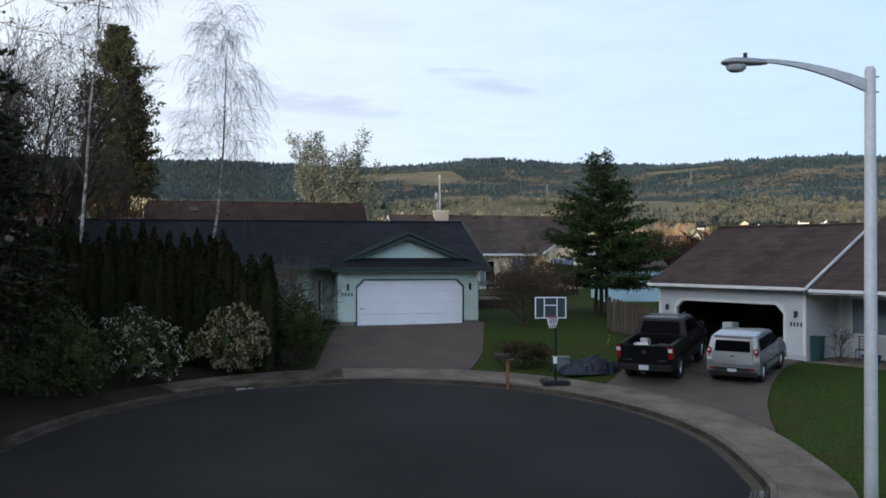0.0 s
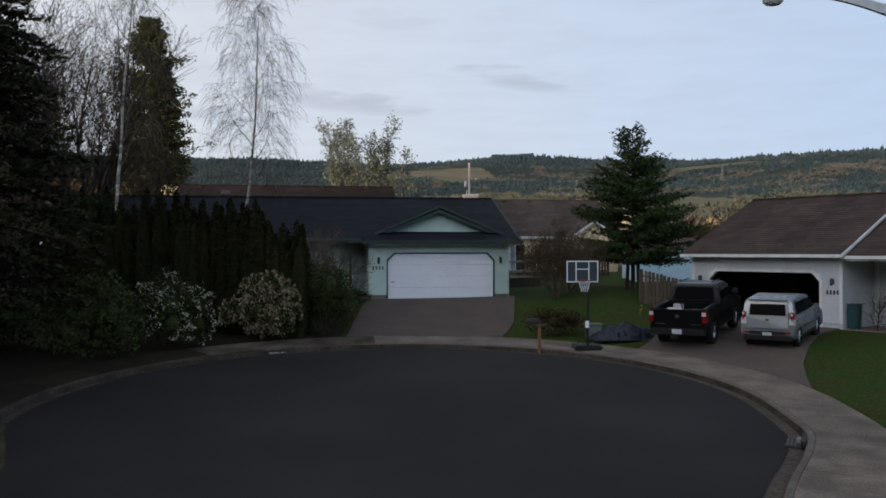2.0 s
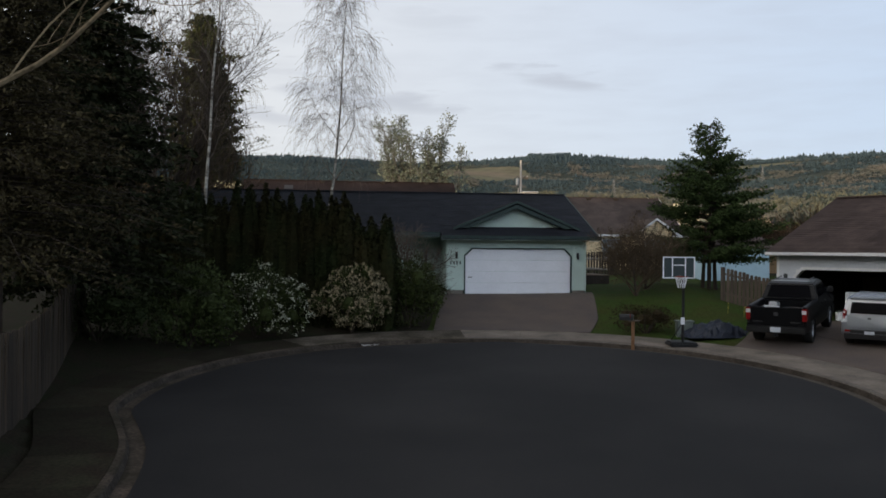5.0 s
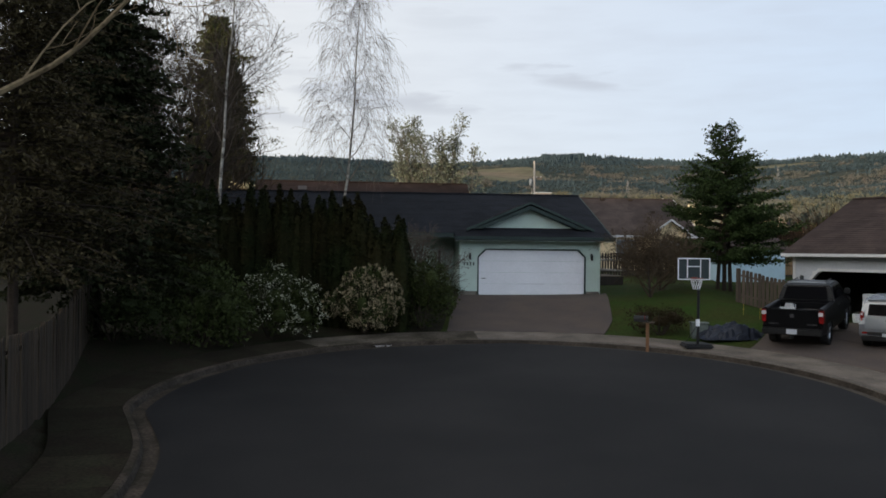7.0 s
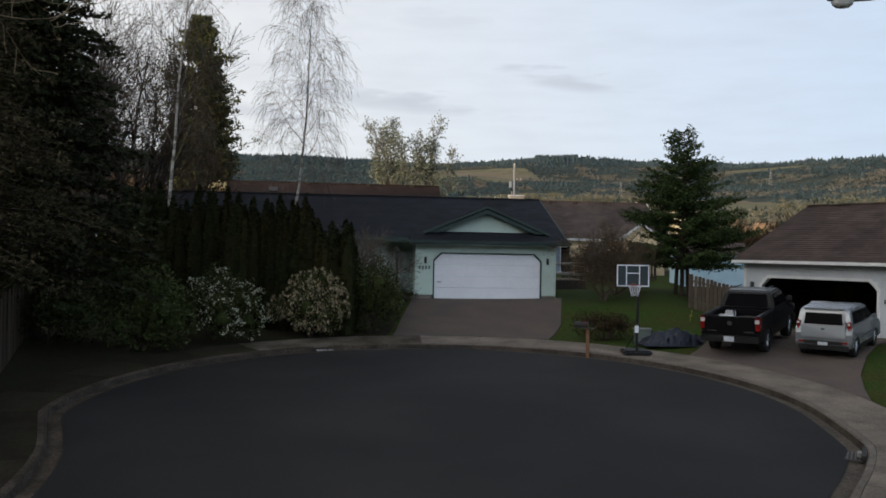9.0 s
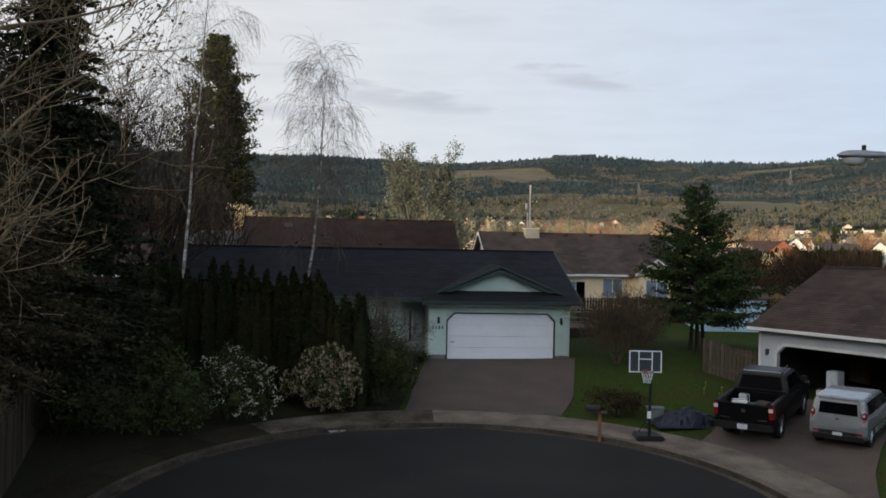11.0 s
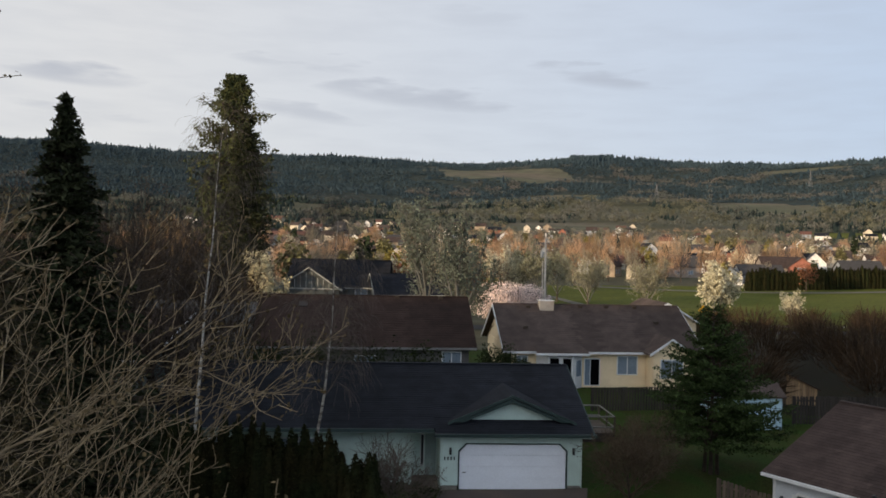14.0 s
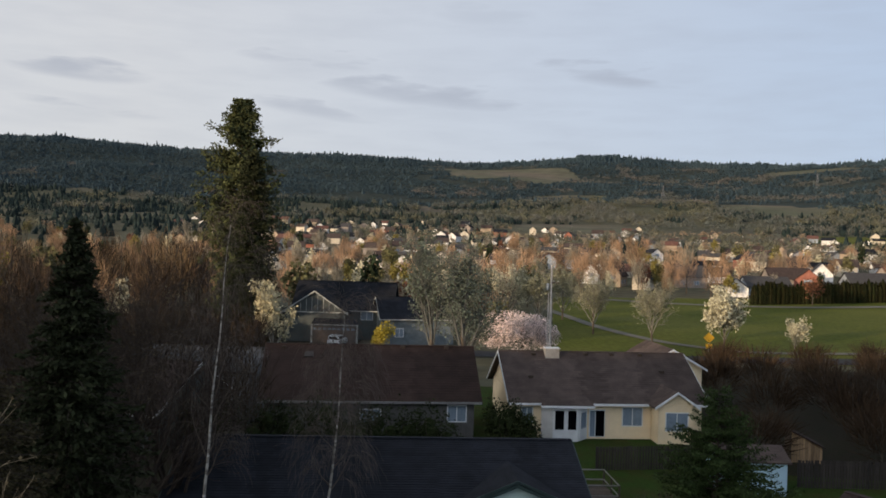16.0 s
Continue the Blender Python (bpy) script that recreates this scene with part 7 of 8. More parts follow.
# ---- things on the white house's porch ----
def porch_things():
    m = pose(9.45, 37.65, -0.72, 0, 0, -50.7)

    def put(ob, x, y, z=0.0, rz=0.0):
        ob.matrix_basis = m @ pose(x, y, z, 0, 0, rz)
        return ob
    o = put(thing("garden_waste_bin", "teal plastic bin beside the garage wall", "bin"), 6.92, 0.35, 0.0)
    g = Geo()
    g.prism([(-0.2, -0.2, 0), (0.2, -0.2, 0), (0.2, 0.2, 0), (-0.2, 0.2, 0)], (0, 0, 0.9))
    bm = bevelled(g, 0.03)
    for v in bm.verts:
        v.co.x *= 0.8 + v.co.z * 0.2
        v.co.y *= 0.8 + v.co.z * 0.2
    bm_part("body", bm, mat("teal_plastic", (0.014, 0.060, 0.064), 0.5), o)
    g = Geo()
    g.box(-0.215, -0.23, 0.9, 0.215, 0.215, 0.96)
    bm_part("lid", bevelled(g, 0.025), mat("teal_plastic", (0.014, 0.060, 0.064), 0.5), o)
    o = put(thing("plastic_tub", "blue plastic tub with odds and ends on the porch", "tub"), 8.6, 1.0, 0.02)
    g = Geo()
    g.lathe([(0.26, 0), (0.33, 0.3), (0.36, 0.31), (0.34, 0.28), (0.24, 0.04)], 14)
    part("tub", g, mat("blue_plastic", (0.04, 0.08, 0.22), 0.45), o)
    g = Geo()
    for i in range(5):
        g.box(-0.2 + i * 0.08, -0.15, 0.2, -0.15 + i * 0.08, 0.15, 0.36 + 0.05 * (i % 3))
    part("contents", g, whitetrim, o)
    for px, rz in ((8.1, 10), (9.6, -15)):
        o = put(thing("garden_chair", "dark metal garden chair on the porch", "chair", group="porch chairs"), px, 1.5, 0.02, rz)
        for lx in (-0.22, 0.22):
            for ly in (-0.22, 0.22):
                g = Geo()
                g.tube([(lx, ly, 0), (lx, ly, 0.45 if ly < 0 else 0.95)], 0.015, 6)
                part("leg", g, black, o)
        g = Geo()
        g.box(-0.24, -0.24, 0.43, 0.24, 0.24, 0.46)
        part("seat", g, black, o)
        for k in range(4):
            g = Geo()
            g.tube([(-0.22, 0.22, 0.55 + k * 0.12), (0.22, 0.22, 0.55 + k * 0.12)], 0.012, 5)
            part("back_bar", g, black, o)
    for px in (7.75, 10.2):
        o = put(thing("bare_shrub", "leafless thin shrub against the porch", "shrub", group="porch shrubs"), px, 0.35, 0)
        g, tips = Geo(), []
        P = dict(seg=[4, 4, 3], n=[16, 7], ang=[34, 38], len=[0.85, 0.4], shape=[0.3, 0.2], thin=[0.6, 0.6], wob=[0.1, 0.15, 0.15], up=[0.05, 0.05, 0.05], taper=[0.4, 0.4, 0.5], side=[5, 3, 3], min=0.006)
        P["from"] = [0.05, 0.1]
        grow(g, random.Random(int(px * 10)), Vector((0, 0, -0.1)), Vector((0, 0, 1)), 1.1, 0.025, 0, P, tips)
        part("stem", g, barkdark, o)
    o = put(thing("storage_cabinet", "off-white storage cabinet just inside the garage", "cabinet"), 2.85, 0.95, 0.0)
    g = Geo()
    g.box(-0.24, -0.22, 0.0, 0.24, 0.25, 1.2)
    bm_part("body", bevelled(g, 0.015), greywhite, o)
    for s in (-1, 1):
        g = Geo()
        g.box(min(s * 0.01, s * 0.225), -0.245, 0.08, max(s * 0.01, s * 0.225), -0.222, 1.16)
        d = part("door", g, greywhite, o)
        g = Geo()
        g.tube([(s * 0.05, -0.27, 0.7), (s * 0.05, -0.27, 0.85)], 0.012, 6)
        part("handle", g, galv, d)
    o = put(thing("white_bucket", "white plastic bucket on the garage floor", "bucket"), 2.35, 0.75, 0.0)
    g = Geo()
    g.lathe([(0.13, 0), (0.16, 0.36), (0.17, 0.37), (0.15, 0.35), (0.12, 0.02)], 14)
    part("pail", g, whitetrim, o)
    g = Geo()
    g.tube([(0.16 * math.cos(k * math.pi / 8), 0.0, 0.36 + 0.1 * math.sin(k * math.pi / 8)) for k in range(9)], 0.006, 5)
    part("bail", g, galv, o)
    # pale boxes and a shelf in the open garage
    for x, y, w, h, c in ((4.6, 5.7, 0.9, 1.1, greysiding), (1.2, 5.7, 1.0, 1.7, fencewood)):
        o = put(thing("storage_box", "stacked pale storage boxes at the back of the garage", "box", group="boxes in the garage"), x, y, 0.0)
        n = max(2, int(h / 0.45))
        for i in range(n):
            g = Geo()
            g.box(-w / 2, -0.25, i * h / n, w / 2, 0.25, (i + 1) * h / n - 0.01)
            part("carton", g, c, o)


porch_things()

# ---- bare and low bushes on the lawns ----
BUSH = dict(seg=[3, 6, 5, 4], n=[15, 11, 7], ang=[38, 32, 35], len=[2.4, 1.1, 0.5], shape=[0.2, 0.4, 0.3], thin=[0.55, 0.5, 0.6], wob=[0.05, 0.1, 0.14, 0.15], up=[0.02, 0.03, 0.03, 0.02],
            taper=[0.6, 0.3, 0.4, 0.5], side=[6, 4, 3, 3], min=0.006)
BUSH["from"] = [0.1, 0.15, 0.15]
BIGBUSH = dict(BUSH)
BIGBUSH.update(n=[15, 12, 9], ang=[38, 34, 36], len=[2.3, 1.1, 0.55])
brown_twig = mat("brown_twig", (0.092, 0.062, 0.037), 0.85, 0, 0.3, 3, 20, 0)
redbud = leafmat("red_brown_bud", (0.070, 0.049, 0.027))
bare_tree("bare_bush", "reddish-brown leafless bush beside the driveway lawn", (3.7, 38.8, gz(3.7, 38.8)), 1.6, 0.07, BIGBUSH, 61, barkdark, brown_twig, bud=0.05, bud_m=redbud)
bare_tree("bare_bush", "leafless brown shrub behind the lawn", (4.6, 42.0, gz(4.6, 42)), 1.3, 0.07, BIGBUSH, 62, barkdark, brown_twig, bud=0.05, bud_m=redbud)
bare_tree("bare_bush", "pale leafless shrub at the corner of the entry", (-6.2, 35.4, gz(-6.2, 35.4)), 2.0, 0.07, BIGBUSH, 63, bark, twig, bud=0.04, bud_m=budmat)
shrub("low_bush", "low reddish-brown bush in the grass strip", (3.05, 32.0, gz(3.05, 32)), 1.15, 0.8, 1.1, 64, leafmat("red_brown_leaf", (0.044, 0.032, 0.017)), 3200, 0.07)
shrub("white_flowering_spray", "thin upright spray of small white flowers beside the driveway", (-4.95, 35.0, gz(-4.95, 35.0)), 0.22, 0.22, 1.35, 65, rhodo, 420, 0.07, petal_w, 150, 0.055)
shrub("evergreen_shrub", "dark evergreen shrub under the eaves by the entry", (-7.0, 36.6, gz(-7.0, 36.6)), 1.1, 0.8, 2.3, 67, rhodo2, 3200, 0.1)
shrub("clipped_bush", "dark clipped bush below the porch", (-5.35, 38.2, gz(-5.35, 38.2)), 0.7, 0.5, 0.7, 66, rhodo2, 1400, 0.07)
for bx, by, rx, h, sd in ((-14.5, 60.6, 1.9, 3.3, 1), (-11.3, 61.3, 1.9, 3.1, 2), (-8.6, 62.0, 1.7, 3.1, 3), (-6.4, 62.4, 1.0, 2.1, 4), (-3.6, 62.6, 1.2, 3.6, 5), (-2.0, 62.2, 1.1, 2.9, 6), (-17.8, 60.0, 2.0, 3.2, 7), (-20.8, 59.4, 2.0, 3.0, 8), (-24, 58.5, 2.0, 3.2, 9)):
    if bx < -5:
        bx, by = bx * 0.93, by * 0.93 - 0.9
    shrub("garden_shrub", "dark evergreen shrub in a back garden", (bx, by, gz(bx, by)), rx * 1.2, 1.1, h * (1.5 if bx < -6 else 1.0), 80 + sd, rhodo2, 2600, 0.2)
for i in range(6):
    a = random.Random(i).uniform(0, 6.28)
    rx_, ry_ = 6.7 + 0.5 * math.cos(a) + (i % 4) * 0.18, 34.0 + 0.5 * math.sin(a) + (i // 4) * 0.5
    g = Geo()
    g.lathe([(0.008, 0), (0.007, 0.2), (0.014, 0.21), (0.035, 0.24), (0.008, 0.26)], 6)
    o = thing("daffodil", "small yellow daffodil in the grass", "flower", (rx_, ry_, gz(rx_, ry_)), 0, "daffodils")
    part("bloom", g, mat("daffodil_yellow", (0.30, 0.23, 0.03), 0.6), o)

# ---- trees of the valley ----
pale_twig = mat("pale_twig", (0.20, 0.185, 0.15), 0.85, 0, 0.3, 3, 20, 0)

def crown_points(nr, n, H, R, z0, lobes):
    c = []
    ls = [(0, 0, z0 + (H - z0) * 0.5, 0.75)]
    for i in range(lobes):
        a, q = i * 2.4 + nr.random(), nr.uniform(0.3, 0.65)
        ls.append((math.cos(a) * q * R, math.sin(a) * q * R, z0 + (H - z0) * nr.uniform(0.25, 0.8), nr.uniform(0.3, 0.5)))
    tot = sum(s for *_, s in ls)
    for x, y, z, s in ls:
        m = int(n * s / tot)
        d = nr.normal(size=(m, 3))
        d /= np.linalg.norm(d, axis=1, keepdims=True)
        c.append(np.array([x, y, z]) + d * (nr.random(m) ** 0.45)[:, None] * np.array([R * s, R * s, (H - z0) * s * 0.68]))
    c = np.concatenate(c)
    c[:, 2] = z0 * 0.9 + (c[:, 2] - c[:, 2].min()) * (H - z0 * 0.9) / (c[:, 2].max() - c[:, 2].min())
    return c


def valley_tree(name, label, H, R, m, seed, style="leaf", n=420, size=0.8, bark_m=None, at=(0, 0, 0), group="", z0=None, category="tree", haze=0.0):
    rng, nr = random.Random(seed), np.random.default_rng(seed)
    ob = thing(name, label, category, at, rng.uniform(0, 360), group)
    g = Geo()
    z0 = H * 0.22 if z0 is None else z0
    g.tube([(0, 0, -0.5), (0.05, 0, z0), (0.1, 0.05, H * 0.7), (0.1, 0.05, H * 0.92)], [H * 0.017, H * 0.014, H * 0.007, 0.01], 6)
    for i in range(9):
        a, h = i * 2.4, z0 + (H - z0) * 0.08 * i
        l = R * (0.85 - 0.05 * i)
        p1 = Vector((math.cos(a) * l * 0.5, math.sin(a) * l * 0.5, h + l * 0.45))
        p2 = Vector((math.cos(a) * l * 0.85, math.sin(a) * l * 0.85, h + l * 1.05))
        if category == "shrub":
            part("stem", g, bark_m or bark, ob)
            g = Geo()
        g.tube([(0.05, 0, h), p1, p2], [H * 0.007, H * 0.004, H * 0.0015], 4, cap=False)
    part("trunk" if category != "shrub" else "stem", g, bark_m or bark, ob)
    pts = crown_points(nr, n, H, R, z0, 9)
    if style == "twig":
        ax = pts - np.array([0, 0, z0 * 0.3])
        ax = ax / (np.linalg.norm(ax, axis=1, keepdims=True) + 1e-6) + nr.normal(size=pts.shape) * 0.25
        side = np.cross(ax, nr.normal(size=pts.shape))
        side /= np.linalg.norm(side, axis=1, keepdims=True)
        ax /= np.linalg.norm(ax, axis=1, keepdims=True)
        s = size * nr.uniform(0.6, 1.4, len(pts))[:, None]
        v = np.stack([pts - side * s * 0.03, pts + side * s * 0.03, pts + ax * s + side * s * 0.01, pts + ax * s - side * s * 0.01], 1).reshape(-1, 3).tolist()
        f = [(4 * i, 4 * i + 1, 4 * i + 2, 4 * i + 3) for i in range(len(pts))]
    else:
        v, f = quads(pts, size, nr, 0.75, 0.35)
    g = Geo()
    g.v, g.f, g.mi = v, f, [0] * len(f)
    if haze:
        # fine twigs that carry the sparse leaves
        ax = pts - np.array([0, 0, z0])
        ax /= np.linalg.norm(ax, axis=1, keepdims=True) + 1e-6
        ax = ax + nr.normal(size=pts.shape) * 0.3
        side = np.cross(ax, nr.normal(size=pts.shape))
        side /= np.linalg.norm(side, axis=1, keepdims=True)
        s = haze * nr.uniform(0.6, 1.4, len(pts))[:, None]
        tv = np.stack([pts - ax * s - side * 0.02, pts - ax * s + side * 0.02, pts + side * 0.012, pts - side * 0.012], 1).reshape(-1, 3).tolist()
        tg = Geo()
        tg.v, tg.f, tg.mi = tv, [(4 * i, 4 * i + 1, 4 * i + 2, 4 * i + 3) for i in range(len(pts))], [0] * len(pts)
        part("twig_work", tg, bark_m or pale_twig, ob)
    part("crown", g, m, ob)
    return ob


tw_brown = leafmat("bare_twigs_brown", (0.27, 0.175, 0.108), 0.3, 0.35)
# dark twig tones hold shade, the warm one low sun, in their colour
tw_shade = leafmat("bare_twigs_shaded", (0.052, 0.034, 0.021), 0.3, 0.45)
tw_thicket_shade = leafmat("thicket_twigs_shaded", (0.040, 0.029, 0.020), 0.3, 0.45)
tw_half_shade = leafmat("bare_twigs_half_shaded", (0.060, 0.043, 0.028), 0.3, 0.45)
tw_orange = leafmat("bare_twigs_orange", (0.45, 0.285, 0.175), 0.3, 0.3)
tw_sunlit = leafmat("bare_twigs_sunlit", (0.235, 0.158, 0.085), 0.3, 0.35)
tw_grey = leafmat("bare_twigs_grey", (0.27, 0.24, 0.185), 0.3, 0.45)
lf_yellow = leafmat("spring_yellow_green", (0.24, 0.20, 0.06), 0.3, 0.4)
lf_olive = leafmat("spring_olive", (0.14, 0.13, 0.06), 0.3, 0.45)
lf_red = leafmat("red_maple_buds", (0.19, 0.082, 0.048), 0.3, 0.4)
lf_white = leafmat("pear_blossom", (0.54, 0.50, 0.35), 0.2, 0.25)
lf_palegreen = leafmat("pale_catkins", (0.30, 0.285, 0.18), 0.25, 0.35)
lf_pink = leafmat("cherry_blossom", (0.88, 0.71, 0.66), 0.12, 0.2)
lf_forsythia = leafmat("forsythia", (0.36, 0.29, 0.05), 0.2, 0.4)
lf_cedar = leafmat("garden_conifer", (0.030, 0.042, 0.022), 0.3, 0.45)


# single trees that can be told apart
def lone(name, label, x, y, H, R, m, seed, **k):
    return valley_tree(name, label, H, R, m, seed, at=(x, y, gz(x, y)), **k)


lone("cherry_tree", "spreading cherry tree in pink blossom behind the cream house", -4.0, 113, 6.9, 6.0, lf_pink, 202, n=13000, size=0.19, haze=0.18)
lone("maple_tree", "small rust-coloured budding maple before the dark hedge", 74.5, 262, 8.5, 3.8, lf_red, 206, n=520, size=0.45)
COTTON = dict(seg=[5, 7, 6, 4], n=[9, 10, 8], ang=[20, 34, 40], len=[0.66, 0.24, 0.09], shape=[0.3, 0.45, 0.3], thin=[0.62, 0.45, 0.5], wob=[0.05, 0.07, 0.12, 0.16],
              up=[0.02, 0.05, 0.06, 0.05], taper=[0.6, 0.2, 0.3, 0.5], side=[7, 5, 3, 3], min=0.014)
COTTON["from"] = [0.35, 0.25, 0.15]


def budded(name, label, x, y, H, seed, bud, m, wide=1.0, group="", n=None, twig_m=None):
    """A forked tree whose fine twigs carry small pale catkins."""
    P = dict(COTTON)
    P["len"] = [H * q for q in COTTON["len"]]
    P["ang"] = [COTTON["ang"][0] * wide] + COTTON["ang"][1:]
    if wide < 1:
        P["n"], P["len"][1], P["len"][2] = [6, 11, 9], H * 0.13, H * 0.06
    if n:
        P["n"] = list(n)
    return bare_tree(name, label, (x, y, gz(x, y)), H * 0.36, H * 0.016, P, seed, bark, twig_m or pale_twig, bud=bud, bud_m=m, group=group)


grey_twig = mat("grey_twig", (0.10, 0.10, 0.088), 0.85, 0, 0.3, 3, 20, 0)
lf_greygreen = leafmat("grey_green_catkins", (0.135, 0.160, 0.120), 0.25, 0.35)
budded("cottonwood_tree", "tall sparse tree with whitish spring catkins", -9.3, 89, 18.0, 208, 0.22, lf_greygreen, 0.36, n=(7, 13, 12), twig_m=grey_twig)
budded("cottonwood_tree", "tall forked tree dotted with pale catkins", -12.6, 90.5, 18.4, 209, 0.22, lf_greygreen, 0.36, n=(7, 13, 12), twig_m=grey_twig)
budded("cottonwood_tree", "pale spring tree beside the taller ones", -9.8, 99, 11.5, 210, 0.28, lf_greygreen, 1.5, twig_m=grey_twig)
budded("park_tree", "park tree with thin greyish-white catkins", 7.2, 157, 12.5, 204, 0.22, lf_palegreen, 1.4, "pale park trees", n=(9, 12, 10))
budded("park_tree", "upright park tree with pale spring catkins", 16.0, 143, 12.0, 205, 0.20, lf_palegreen, 1.4, "pale park trees", n=(9, 12, 10))
budded("pear_tree", "rounded pear tree in full white blossom at the park edge", 27.0, 142, 10.4, 201, 0.42, lf_white, 1.5, n=(10, 12, 10))
budded("young_pear_tree", "small young tree with white blossom on the park grass", 36.7, 138, 6.2, 203, 0.24, lf_white, 1.0, n=(8, 8, 7))
budded("pear_tree", "white-blossoming tree in front of the grey house", -34.4, 104, 11.4, 207, 0.30, leafmat("cream_pear_blossom", (0.62, 0.55, 0.35), 0.2, 0.25), 0.85, n=(10, 12, 10))
lone("forsythia", "bright yellow forsythia bush", -24.3, 122, 4.0, 2.0, lf_forsythia, 211, n=1400, size=0.28, z0=0.2, category="shrub")
for i, (x, y, h) in enumerate(((-3.0, 165, 14), (-9, 172, 13), (2, 186, 13), (-16, 160, 14), (-22, 178, 13))):
    budded("pear_tree", "pale blossoming street tree beyond the houses", x, y, h, 220 + i, 0.36, (lf_palegreen, lf_white)[i % 3 == 1], 1.5, "blossoming street trees")
for i, (x, y, h, m) in enumerate(((-62, 128, 15, tw_shade), (-55, 140, 16, tw_sunlit), (-70, 150, 17, tw_sunlit), (-78, 135, 16, tw_shade), (-88, 160, 17, tw_shade),
                                  (-50, 105, 12, tw_shade), (-60, 98, 11, tw_shade), (-40, 84, 9, tw_shade), (-46, 78, 10, tw_grey), (-30, 82, 8, tw_shade), 
                                  (-20.5, 54.5, 9.5, tw_half_shade), (-34, 50, 8, tw_shade), (-24, 37, 7, tw_shade), (-38, 40, 8, tw_shade), (-48, 62, 9, tw_shade), (-56, 70, 10, tw_shade), (-66, 84, 11, tw_shade), (-74, 96, 12, tw_shade), (-84, 112, 13, tw_shade), (-52, 52, 9, tw_shade), (-44, 45, 8, tw_shade), (-62, 58, 10, tw_shade), (-96, 130, 14, tw_shade), (-108, 150, 15, tw_shade), (-100, 172, 15, tw_sunlit), (-72, 74, 11, tw_shade), (-58, 88, 11, tw_shade), (-80, 84, 12, tw_shade))):
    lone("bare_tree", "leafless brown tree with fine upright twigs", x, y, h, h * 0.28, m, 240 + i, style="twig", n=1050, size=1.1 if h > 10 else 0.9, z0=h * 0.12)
_rng = random.Random(43)
for i in range(46):
    az, r = _rng.uniform(-36, -19.5), _rng.uniform(150, 270)
    x, y, h = r * math.sin(radians(az)), r * math.cos(radians(az)), _rng.uniform(11, 17)
    m = _rng.choice((tw_sunlit, tw_shade, tw_half_shade, tw_brown, lf_yellow if i % 5 == 0 else tw_sunlit))
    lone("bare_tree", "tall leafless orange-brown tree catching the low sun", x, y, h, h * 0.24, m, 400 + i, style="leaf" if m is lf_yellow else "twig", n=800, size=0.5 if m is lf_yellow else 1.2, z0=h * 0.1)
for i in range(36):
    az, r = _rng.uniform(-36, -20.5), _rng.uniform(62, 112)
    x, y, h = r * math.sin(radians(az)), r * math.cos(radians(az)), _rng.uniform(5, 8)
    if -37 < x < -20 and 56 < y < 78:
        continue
    lone("bare_tree", "shaded leafless brown tree among the side gardens", x, y, h, h * 0.3, _rng.choice((tw_shade, tw_shade, tw_half_shade)), 460 + i, style="twig", n=900, size=1.0, z0=h * 0.1)
conifer("cypress_tree", "dark narrow cypress standing before the tall pine", (-40.5, 112.0, 0.0), 27.0, 4.6, 31, leafmat("cypress_needles", (0.034, 0.038, 0.018), 0.3, 0.45), 0.02, 0.42, 10, 0.2, 0.42, 0.55, 0.2, aspect=0.45, bushy=0.3)
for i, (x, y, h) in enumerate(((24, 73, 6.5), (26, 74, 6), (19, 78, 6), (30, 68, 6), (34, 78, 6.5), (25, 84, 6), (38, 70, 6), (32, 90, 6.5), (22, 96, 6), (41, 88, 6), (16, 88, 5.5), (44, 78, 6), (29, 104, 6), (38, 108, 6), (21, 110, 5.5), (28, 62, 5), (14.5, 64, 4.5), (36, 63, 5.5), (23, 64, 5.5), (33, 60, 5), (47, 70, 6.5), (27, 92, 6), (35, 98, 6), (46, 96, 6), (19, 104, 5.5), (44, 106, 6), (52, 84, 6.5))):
    lone("thicket", "brown leafless thicket between the gardens and the park", x, y, h * 0.75, 3.2, (tw_shade, tw_thicket_shade)[i % 2], 280 + i, style="twig", n=1050, size=0.9, z0=0.3, category="shrub", group="thicket behind the gardens")


